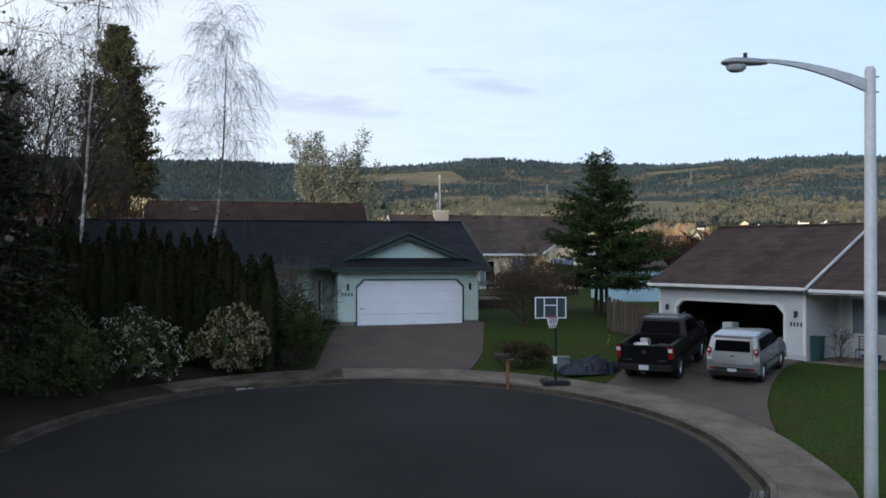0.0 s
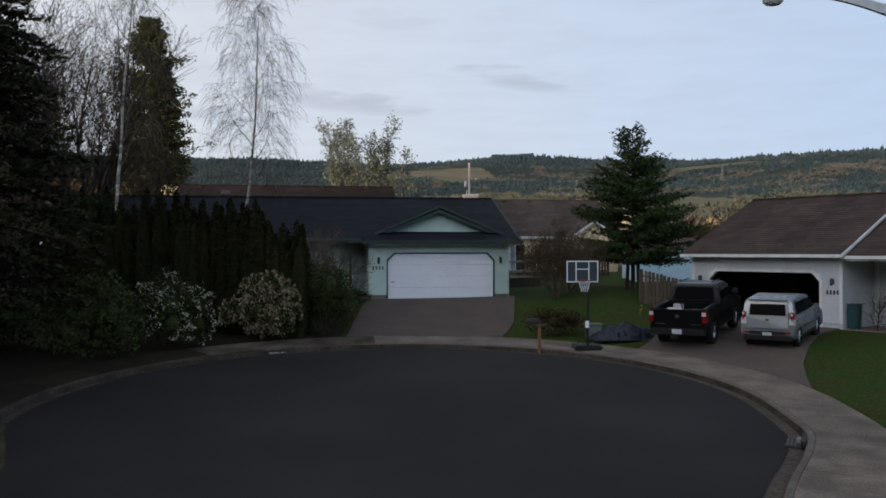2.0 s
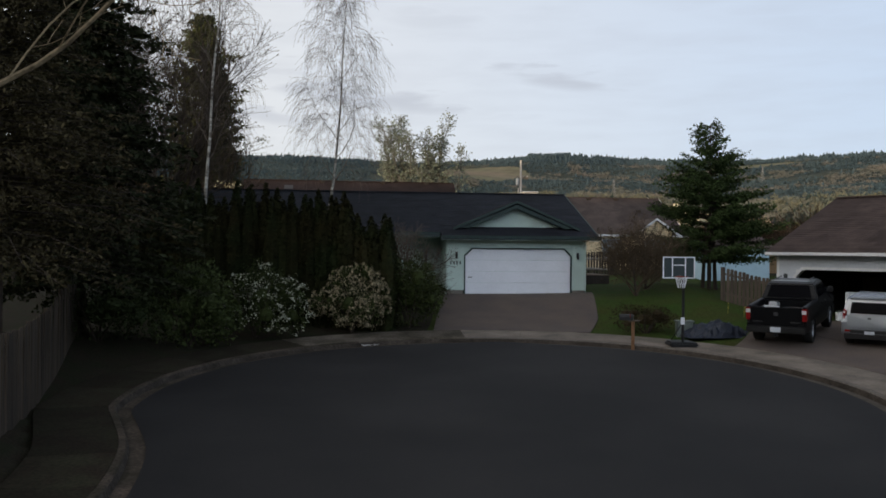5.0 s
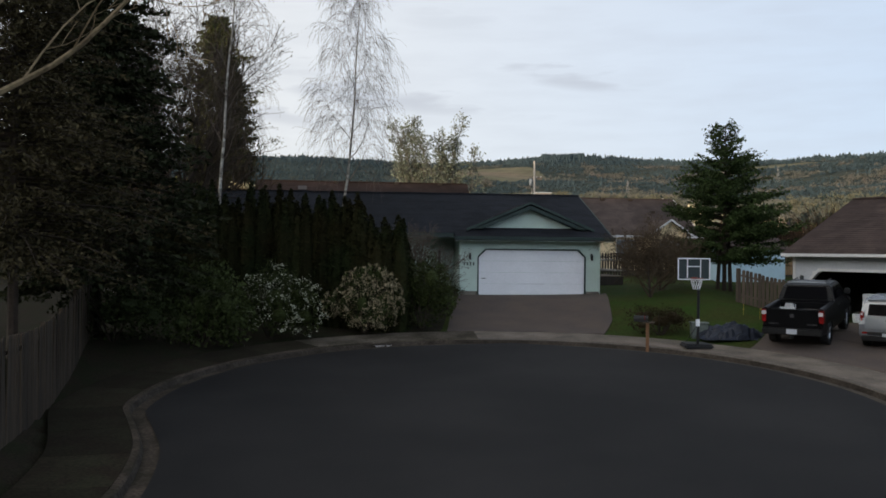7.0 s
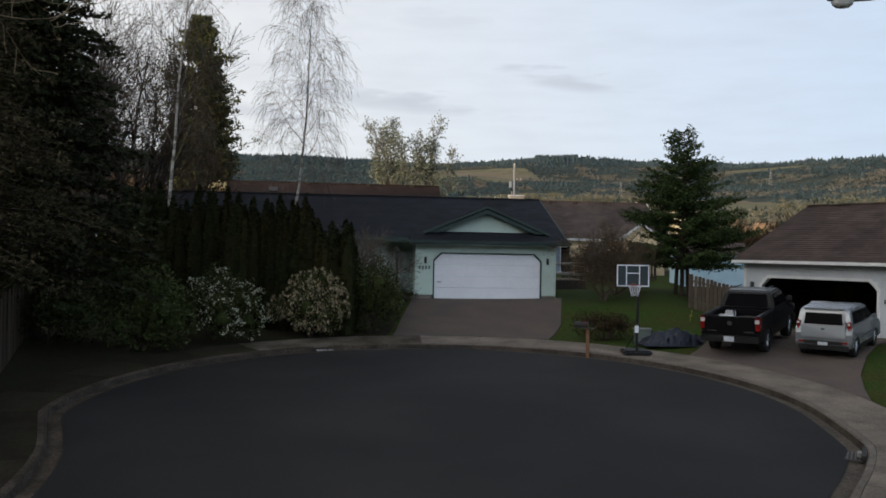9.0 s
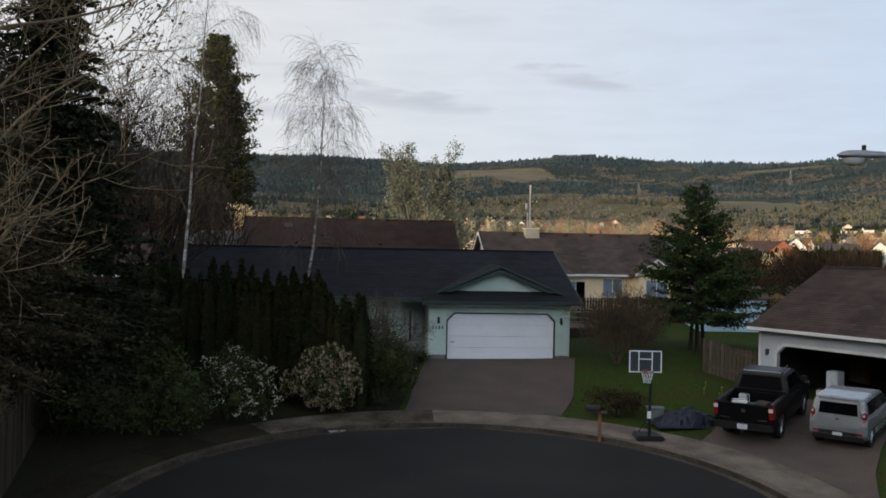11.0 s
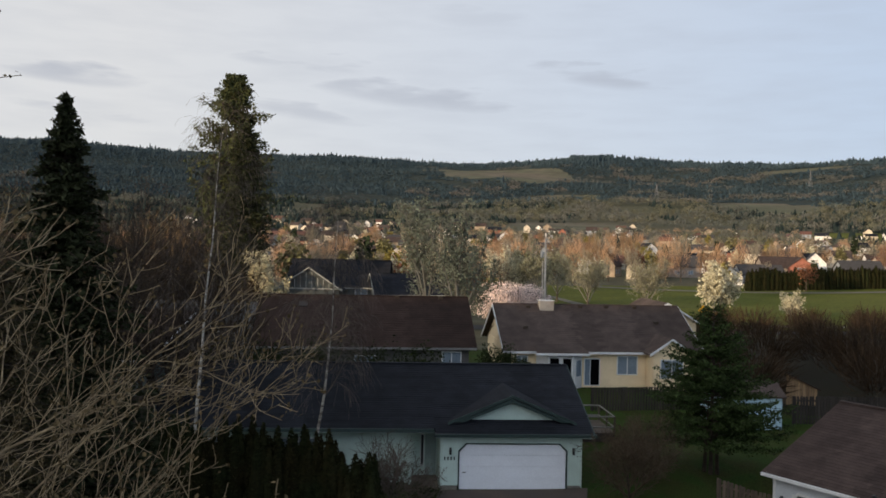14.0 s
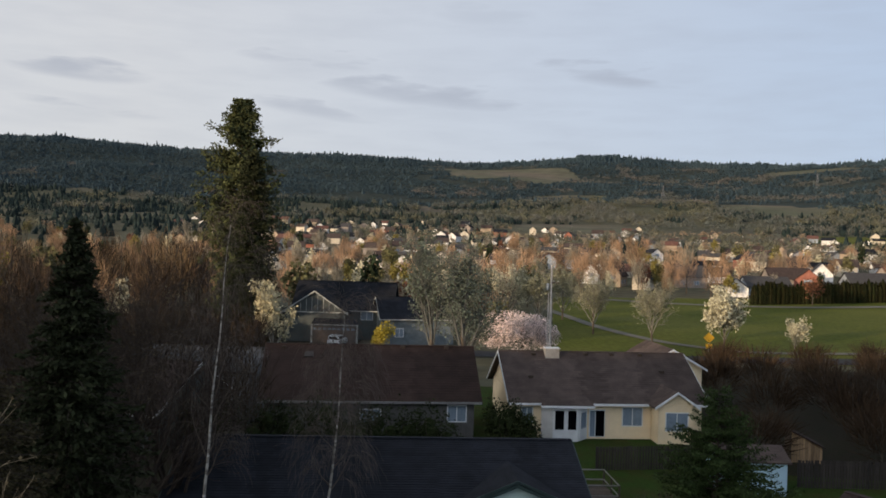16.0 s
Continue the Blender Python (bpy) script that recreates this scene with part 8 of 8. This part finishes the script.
def scatter():
    rng = random.Random(11)
    kinds = [("street_tree", "bare orange-brown street tree in the valley", 9, 3.0, tw_orange, "twig", 480, 1.5), ("street_tree", "bare brown street tree in the valley", 10, 3.2, tw_brown, "twig", 480, 1.5),
             ("budding_tree", "yellow-green budding street tree", 8, 3.0, lf_yellow, "leaf", 380, 0.75), ("budding_tree", "olive-green budding street tree", 9, 3.2, lf_olive, "leaf", 380, 0.8),
             ("blossoming_tree", "white-blossoming street tree in the valley", 8, 2.8, lf_white, "leaf", 380, 0.7), ("red_maple", "red-budded maple in the valley", 7, 2.7, lf_red, "leaf", 360, 0.7),
             ("garden_conifer", "dark green garden conifer in the valley", 10, 2.2, lf_cedar, "leaf", 420, 0.8), ("leafless_tree", "grey leafless tree in the valley", 10, 3.0, tw_grey, "twig", 480, 1.5)]
    made = {}
    for i in range(520):
        az, r = rng.uniform(-37, 27), 105 + 540 * rng.random() ** 1.1
        x, y = r * math.sin(radians(az)), r * math.cos(radians(az))
        if (-4 < x < 260 and 110 < y < 266 + 0.3 * x) or (y < 125 and x > -52) or (-60 < x < -14 and y < 152):
            continue
        k = rng.choices(range(8), (24, 16, 10, 14, 14, 5, 8, 20))[0]
        s = rng.uniform(0.7, 1.35)
        nm, lb, H, R, m, st, n, sz = kinds[k]
        place = pose(x, y, gz(x, y) - 0.2, 0, 0, rng.uniform(0, 360))
        if k not in made:
            made[k] = valley_tree(nm, lb, H, R, m, 300 + k, st, n, sz, group="trees among the valley houses")
            made[k].matrix_basis = place
        else:
            o = copy_thing(made[k], place)
            o.scale = (s, s, s * rng.uniform(0.85, 1.15))


scatter()
for i, (x, y, h, m) in enumerate(((8, 268, 13, tw_orange), (14, 280, 14, tw_brown), (20, 292, 13, tw_orange), (27, 283, 12, tw_grey), (38, 288, 16, tw_orange), (44, 296, 16, tw_orange), (50, 285, 13, tw_brown), (10, 300, 15, tw_orange), (2, 285, 14, tw_brown), (56, 300, 13, tw_orange), (30, 300, 11, lf_red), (70, 330, 14, tw_orange),
                                  (84, 332, 14, tw_brown), (122, 300, 12, tw_orange), (-8, 262, 14, tw_orange), (-14, 250, 13, tw_brown), (-4, 240, 13, tw_grey), (140, 306, 12, tw_brown), (36, 312, 12, lf_yellow), (-20, 232, 13, tw_orange), (-28, 215, 14, tw_brown), (-10, 218, 12, tw_orange))):
    lone("street_tree", "tall bare tree at the edge of the park", x, y, h, h * 0.27, m, 330 + i, style="leaf" if m in (lf_red, lf_yellow) else "twig", n=800, size=0.7 if m in (lf_red, lf_yellow) else 1.3, z0=h * 0.1)


# ---- houses of the valley ----
def valley_houses():
    rng = random.Random(19)
    walls = [mat("cream_wall", (0.66, 0.58, 0.45), 0.8), mat("white_wall", (0.80, 0.78, 0.74), 0.8), mat("tan_wall", (0.40, 0.31, 0.22), 0.8), mat("blue_grey_wall", (0.28, 0.31, 0.34), 0.8), mat("taupe_wall", (0.30, 0.25, 0.21), 0.8), mat("brick_red_wall", (0.32, 0.12, 0.08), 0.8)]
    roofs = [shing_blue, shing_brown, shing_grey, mat("dark_grey_roof", (0.055, 0.052, 0.052), 0.9), mat("red_tile_roof", (0.13, 0.06, 0.045), 0.9)]
    words = ["cream", "white", "tan", "blue-grey", "taupe", "brick-red"]
    # those at the park's edge
    for x, y, rz, L, W, e, r, wi, ri, lb in ((62, 287, 78, 9, 7.5, 3.0, 6.0, 1, 3, "low white gabled house behind the dark hedge"), (90, 305, 76, 10, 9, 5.2, 8.8, 5, 1, "orange-red gabled house above the hedge"), (116, 290, 72, 12, 9, 4.4, 8.8, 1, 3, "white gabled house behind the hedge"),
                                             (33, 306, 74, 10, 6.0, 4.4, 8.0, 0, 3, "narrow cream gabled house at the park edge"), (17, 330, 80, 10, 6.5, 4.4, 7.6, 1, 4, "white gabled house beyond the park"), (24, 318, 70, 9, 5.5, 4.6, 8.4, 2, 1, "narrow tan gabled house beyond the park"), (76, 318, 5, 15, 10, 5.0, 8.6, 4, 1, "taupe house behind the hedge"),
                                             (100, 308, 8, 14, 9, 4.4, 7.8, 3, 3, "blue-grey house behind the hedge"), (64, 296, 12, 15, 9, 3.2, 6.4, 3, 3, "low blue-grey house behind the hedge"), (130, 318, 15, 16, 10, 5.4, 9.4, 2, 2, "tan house at the park edge"), (104, 340, 78, 10, 8, 5.6, 9.6, 1, 3, "white gabled house above the others"), (44, 326, 4, 12, 8, 4.4, 8.2, 4, 3, "taupe house with a steep dark roof")):
        gable_house("valley_house", lb, (x, y, gz(x, y)), rz, L, W, e, r, walls[wi], roofs[ri], int(x), base=-3, fine=False, detail=False, group="houses at the park edge",
                    windows=((L * 0.2, 1.2, L * 0.35, 2.6), (L * 0.6, 1.2, L * 0.75, 2.6), (-W * 0.0 + W * 0.35, e - 1.6, W * 0.65, e - 0.1, dict(axis="x", y=0.0, out=-1))))
    for i in range(310):
        az, r = rng.uniform(-24, 26), 300 + 640 * rng.random() ** 0.9
        x, y = r * math.sin(radians(az)), r * math.cos(radians(az))
        if -4 < x < 260 and y < 330 + 0.3 * x:
            continue
        wi, ri = rng.choices(range(6), (30, 30, 16, 8, 10, 6))[0], rng.randrange(5)
        L, W, e = rng.uniform(8, 12), rng.uniform(6, 8.5), rng.choice((2.8, 3.2, 4.6, 5.2))
        gable_house("valley_house", f"{words[wi]} house with a pitched roof in the valley", (x, y, gz(x, y)), rng.choice((0, 90, 0, 90, 180)) + rng.uniform(-20, 20), L, W, e, e + W * rng.uniform(0.28, 0.42), walls[wi], roofs[ri], 500 + i, base=-4, fine=False, detail=False,
                    group="valley houses", windows=() if r > 560 else ((L * 0.2, 1.2, L * 0.38, 2.6), (L * 0.6, 1.2, L * 0.78, 2.6), (W * 0.35, e - 1.6, W * 0.65, e - 0.2, dict(axis="x", y=0.0, out=-1))))


valley_houses()

# dark clipped hedge along the park's far side
_rng = random.Random(5)
for i in range(42):
    t = i / 41
    x, y = 57.5 + 52 * t, 259 + 27 * t
    k = _rng.randrange(3)
    ob = thing("arborvitae", "dark arborvitae in the long park hedge", "hedge plant", (x, y, gz(x, y) - 0.2), _rng.uniform(0, 360), "park hedge row")
    ob.scale = (1.7, 1.7, 1.45 * _rng.uniform(0.9, 1.08))
    part("foliage", _hf[k][0], None, ob)
    part("stem", _hf[k][1], None, ob)


# ---- park path, pole, sign, masts ----
def strip(name, label, category, line, w, m, lift=0.06):
    g = Geo()
    pts = []
    line = [Vector(p) for p in line]
    for i in range(len(line) - 1):
        p0, p1, p2, p3 = line[max(i - 1, 0)], line[i], line[i + 1], line[min(i + 2, len(line) - 1)]
        for j in range(12):
            t = j / 12
            pts.append(0.5 * ((2 * p1) + (p2 - p0) * t + (2 * p0 - 5 * p1 + 4 * p2 - p3) * t * t + (3 * p1 - p0 - 3 * p2 + p3) * t ** 3))
    for i, p in enumerate(pts):
        d = (pts[min(i + 1, len(pts) - 1)] - pts[max(i - 1, 0)]).normalized()
        for s in (-1, 1):
            q = p + Vector((-d.y, d.x)) * s * w / 2
            g.v.append((q.x, q.y, gz(q.x, q.y) + lift))
    n = len(pts)
    for i in range(n - 1):
        a = 2 * i
        g.f.append((a, a + 1, a + 3, a + 2))
        g.mi.append(0)
    up = [Vector(g.v[k]) for k in g.f[0][:3]]
    if (up[1] - up[0]).cross(up[2] - up[0]).z < 0:
        g.f = [q[::-1] for q in g.f]
    return setting(name, g, m, label, category)


pathm = mat("pale_path", (0.14, 0.13, 0.10), 0.9, 0, 0.2, 0.4, 4, 0.1)
strip("park_path", "pale curving path across the park grass", "path", [(-2, 215), (2.7, 196), (8.5, 172), (16.4, 151), (24.2, 141), (32, 137.5), (52, 143), (80, 152), (120, 165)], 2.4, pathm, 0.12)
strip("park_walk", "pale walk along the far side of the park", "path", [(10, 262), (40, 252), (70, 254), (110, 270), (150, 286)], 5.0, pathm, 0.12)
strip("back_road", "grey residential road behind the gardens", "road", [(-60, 122), (-20, 121), (10, 124), (30, 128), (60, 134), (110, 146)], 7.0, asphalt_worn, 0.1)


def utility_pole():
    x, y = -0.4, 106.0
    ob = thing("utility_pole", "pale wooden utility pole with crossarm and transformer", "utility pole", (x, y, gz(x, y)))
    H = 13.0 - gz(x, y)
    g = Geo()
    g.tube([(0, 0, -0.5), (0, 0, H)], [0.16, 0.11], 9)
    part("pole", g, mat("pale_pole_wood", (0.58, 0.52, 0.46), 0.85), ob)
    g = Geo()
    g.tube([(-0.3, -0.2, -0.5), (-0.3, -0.2, H - 3.4)], [0.07, 0.06], 8)
    part("second_pole", g, mat("pale_pole_wood", (0.58, 0.52, 0.46)), ob)
    g = Geo()
    g.lathe([(0.17, 0), (0.19, 0.1), (0.19, 0.7), (0.13, 0.8)], 12, (-0.42, -0.25, H - 3.0))
    part("transformer", g, lampgrey, ob)
    g = Geo()
    g.box(-0.1, -0.06, H - 2.2, 0.9, 0.06, H - 2.05)
    part("crossarm", g, fencewood, ob)
    for dx in (0.3, 0.8):
        g = Geo()
        g.lathe([(0.03, 0), (0.07, 0.05), (0.05, 0.16), (0.02, 0.2)], 8, (dx, 0, H - 2.05))
        part("insulator", g, mat("porcelain", (0.5, 0.48, 0.45), 0.3), ob)


utility_pole()


def warning_sign():
    x, y = 22.6, 130.0
    ob = thing("warning_sign", "pair of yellow warning signs on a thin post", "sign", (x, y, gz(x, y)), 0)
    g = Geo()
    g.tube([(0, 0.04, -0.3), (0, 0.04, 3.6)], 0.04, 6)
    part("post", g, galv, ob)
    ym = mat("sign_yellow", (0.75, 0.38, 0.02), 0.5, 0, 0.08)
    g = Geo()
    g.prism([(0, 0, 2.0), (0.8, 0, 2.8), (0, 0, 3.6), (-0.8, 0, 2.8)], (0, 0.02, 0))
    part("sign_plate", g, ym, ob)
    g = Geo()
    g.prism([(-0.45, 0, 1.2), (0.45, 0, 1.2), (0.45, 0, 1.9), (-0.45, 0, 1.9)], (0, 0.02, 0))
    part("lower_plate", g, ym, ob)


warning_sign()


def mast(x, y, H):
    ob = thing("lattice_mast", "slender grey steel lattice power mast on the wooded hill", "pylon", (x, y, gz(x, y)), 15, "hill masts")
    mm = mat("mast_steel", (0.16, 0.17, 0.18), 0.6, 0.4)
    for sx in (-1, 1):
        for sy in (-1, 1):
            g = Geo()
            g.tube([(sx * H * 0.11, sy * H * 0.11, -2), (sx * H * 0.035, sy * H * 0.035, H * 0.6), (0, 0, H)], 0.22, 4)
            part("leg", g, mm, ob)
    for t in (0.66, 0.78, 0.9):
        g = Geo()
        g.tube([(-H * 0.13, 0, H * t), (H * 0.13, 0, H * t)], 0.2, 4)
        part("arm", g, mm, ob)
    for t in (0.15, 0.3, 0.45):
        g = Geo()
        w = H * (0.11 - 0.075 * t / 0.6)
        g.tube([(-w, -w, H * t), (w, -w, H * (t + 0.12)), (w, w, H * t), (-w, w, H * (t + 0.12)), (-w, -w, H * t)], 0.14, 4)
        part("brace", g, mm, ob)


mast(545, 1900, 38)
mast(205, 1700, 26)


# ---- woods of the valley and the hills ----
def cones(pos, h, r, sides=5):
    """Many narrow, two-tiered conifers in one mesh."""
    n = len(pos)
    rng = np.random.default_rng(5)
    vs, fs = [], []
    rot = rng.uniform(0, 6.28, n)
    base = 0
    for z0, z1, k in ((0.05, 0.62, 1.0), (0.4, 1.0, 0.68)):
        ring = []
        for j in range(sides):
            a = rot + 2 * math.pi * j / sides
            jit = rng.uniform(0.75, 1.25, n)
            ring.append(np.stack([pos[:, 0] + r * k * jit * np.cos(a), pos[:, 1] + r * k * jit * np.sin(a), pos[:, 2] + h * z0 * rng.uniform(0.8, 1.2, n)], 1))
        tip = np.stack([pos[:, 0] + rng.normal(0, 0.1, n) * r, pos[:, 1], pos[:, 2] + h * z1], 1)
        block = np.stack(ring + [tip], 1)
        vs.append(block.reshape(-1, 3))
        for i in range(n):
            q = base + i * (sides + 1)
            fs += [(q + j, q + (j + 1) % sides, q + sides) for j in range(sides)]
        base += n * (sides + 1)
    return np.concatenate(vs), fs


def puffs(pos, h, r, per=7, size=0.8, upright=0.0):
    """Many small leaf clumps heaped to rounded crowns in one mesh; upright draws them out along the twigs."""
    rng = np.random.default_rng(6)
    n = len(pos)
    d = rng.normal(size=(n, per, 3))
    d /= np.linalg.norm(d, axis=2, keepdims=True)
    d[:, :, 2] = np.abs(d[:, :, 2])
    c = pos[:, None, :] + d * np.stack([r, r, h * 0.55], 1)[:, None, :] * rng.uniform(0.5, 1.0, (n, per, 1)) + np.stack([0 * h, 0 * h, h * 0.35], 1)[:, None, :]
    c = c.reshape(-1, 3)
    if upright:
        ax = np.tile([0.0, 0.0, 1.0], (len(c), 1)) + rng.normal(size=c.shape) * 0.3
        return quads(c, np.repeat(r * size, per), rng, 1 - upright, 0.0, ax)
    return quads(c, np.repeat(r * size, per), rng, 0.85, 0.9)



def woods():
    rng = np.random.default_rng(21)

    def candidates(n, r0, r1, p=0.5, lim=(-36, 30)):
        az = np.radians(rng.uniform(*lim, n))
        r = r0 + (r1 - r0) * rng.random(n) ** p
        return r * np.sin(az), r * np.cos(az), r, np.degrees(az)

    def clearing(x, y, r, az):
        wav = 1.1 * np.sin(x / 61.0 + y / 83.0)
        c = (az > -7.2 + 0.4 * wav) & (az < 1.1 + 0.6 * wav) & (r > 2030 + 50 * wav + 40 * np.sin(x / 23.0)) & (r < 2385 + 20 * wav)
        c |= (az > 14 + wav) & (az < 19.5) & (r > 2310 + 20 * wav) & (r < 2440)
        c |= (az > 15.5) & (az < 23) & (r > 800) & (r < 985)
        c |= (r > 790) & (r < 1740) & (az > -9) & (np.sin(x / 97.0 + 1.3) * np.sin(y / 131.0 + 0.4) > 0.66)
        return c

    def patch(x, y, s, seed):
        return np.array([noise.noise(Vector((a / s, b / s, seed))) for a, b in zip(x, y)])
    def tops(x, y, r):
        return ground_z(x, y) + patch(x, y, 260, 0) * 10 * np.clip((r - 500) / 900, 0, 1)

    # conifers
    x, y, r, az = candidates(56000, 560, 2660)
    left = np.clip((-6 - az) / 10, 0, 1)
    stand = (az > 1.3) & (az < 4.1) & (r > 2540)
    keep = (~clearing(x, y, r, az)) & (patch(x, y, 230, 1) + (0.75 + 0.6 * (r < 1450)) * patch(x, y, 70, 4) - 0.30 * (r < 1400) - 0.12 * (r < 900) + 0.45 * (r > 1650) + 0.9 * (r > 2420) + 0.55 * left > 0.02)
    x, y, r, stand, az = x[keep], y[keep], r[keep], stand[keep], az[keep]
    z = tops(x, y, r)
    h = np.where(r < 1450, 1.1, 1.0) * (4.5 + 3.5 * rng.random(len(x)) + 7 * rng.random(len(x)) ** 7) * np.where(r > 2480, 1.0 + 1.5 * np.clip(patch(x, y, 60, 6) - 0.05, 0, 1), 1.0)
    h = np.where(stand, 16 + rng.random(len(x)), h)
    # far trees' bluish colour has the distance haze painted in
    far = leafmat("hazed_far_conifer", (0.040, 0.060, 0.068), 0.3, 0.16, scale=0.006, col2=(0.027, 0.044, 0.054))
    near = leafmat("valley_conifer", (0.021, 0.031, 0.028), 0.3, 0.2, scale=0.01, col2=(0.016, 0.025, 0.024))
    # bare broadleaved stands break up the dark slope, mostly on its sunnier side
    bare = (r > 1450) & (r < 2450) & (patch(x, y, 150, 14) + 0.6 * patch(x, y, 50, 15) > 0.16 + 0.5 * np.clip((-4 - az) / 8, 0, 1))
    spiky = (r > 2480) | (rng.random(len(x)) < 0.22)
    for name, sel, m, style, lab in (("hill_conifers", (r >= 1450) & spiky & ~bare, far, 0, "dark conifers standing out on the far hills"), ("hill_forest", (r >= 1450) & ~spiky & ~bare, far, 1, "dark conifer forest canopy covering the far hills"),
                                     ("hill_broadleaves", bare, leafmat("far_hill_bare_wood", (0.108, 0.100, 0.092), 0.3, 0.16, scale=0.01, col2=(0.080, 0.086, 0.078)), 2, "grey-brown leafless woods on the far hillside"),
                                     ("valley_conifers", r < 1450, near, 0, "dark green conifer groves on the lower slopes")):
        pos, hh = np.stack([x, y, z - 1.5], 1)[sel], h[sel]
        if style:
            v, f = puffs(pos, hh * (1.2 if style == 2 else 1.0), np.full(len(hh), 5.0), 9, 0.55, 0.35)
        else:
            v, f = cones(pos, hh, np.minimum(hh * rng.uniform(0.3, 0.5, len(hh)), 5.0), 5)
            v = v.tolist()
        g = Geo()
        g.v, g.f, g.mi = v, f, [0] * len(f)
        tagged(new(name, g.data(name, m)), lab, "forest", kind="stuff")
    # broadleaved woods, bare or just in bud
    for name, m, num, r0, r1, sd, lab in (("brown_woods", leafmat("far_bare_wood", (0.120, 0.118, 0.102), 0.3, 0.2, scale=0.012, col2=(0.082, 0.094, 0.082)), 6500, 500, 1480, 3.0, "bare brown woods on the lower hillside"),
                                          ("olive_woods", leafmat("far_olive_wood", (0.128, 0.128, 0.090), 0.3, 0.25, scale=0.012), 4000, 450, 1480, 7.0, "olive-green budding woods on the valley side"),
                                          ("orange_woods", leafmat("far_orange_wood", (0.30, 0.205, 0.135), 0.3, 0.25, scale=0.015, col2=(0.20, 0.155, 0.11)), 3400, 330, 950, 9.0, "bare orange-brown trees among the far houses"),
                                          ("pale_woods", leafmat("far_pale_blossom", (0.34, 0.30, 0.21), 0.3, 0.3, scale=0.01), 1800, 330, 900, 11.0, "pale blossoming trees among the far houses")):
        x, y, r, az = candidates(num, r0, r1)
        keep = (~clearing(x, y, r, az)) & (patch(x, y, 110, sd) > 0.35 * np.clip((-8 - az) / 10, 0, 1) * (r > 480)) & ~((x > -4) & (x < 260) & (y < 330 + 0.3 * x))
        x, y, r = x[keep], y[keep], r[keep]
        z = tops(x, y, r)
        h = rng.uniform(5, 12, len(x)) * (1 + 0.3 * (r > 1000)) * (1.0 if sd < 8 else 0.65)
        v, f = puffs(np.stack([x, y, z - 0.5], 1), h, h * rng.uniform(0.32, 0.5, len(x)), 44, 0.42, 0.5)
        g = Geo()
        g.v, g.f, g.mi = v, f, [0] * len(f)
        tagged(new(name, g.data(name, m)), lab, "woods", kind="stuff")


woods()
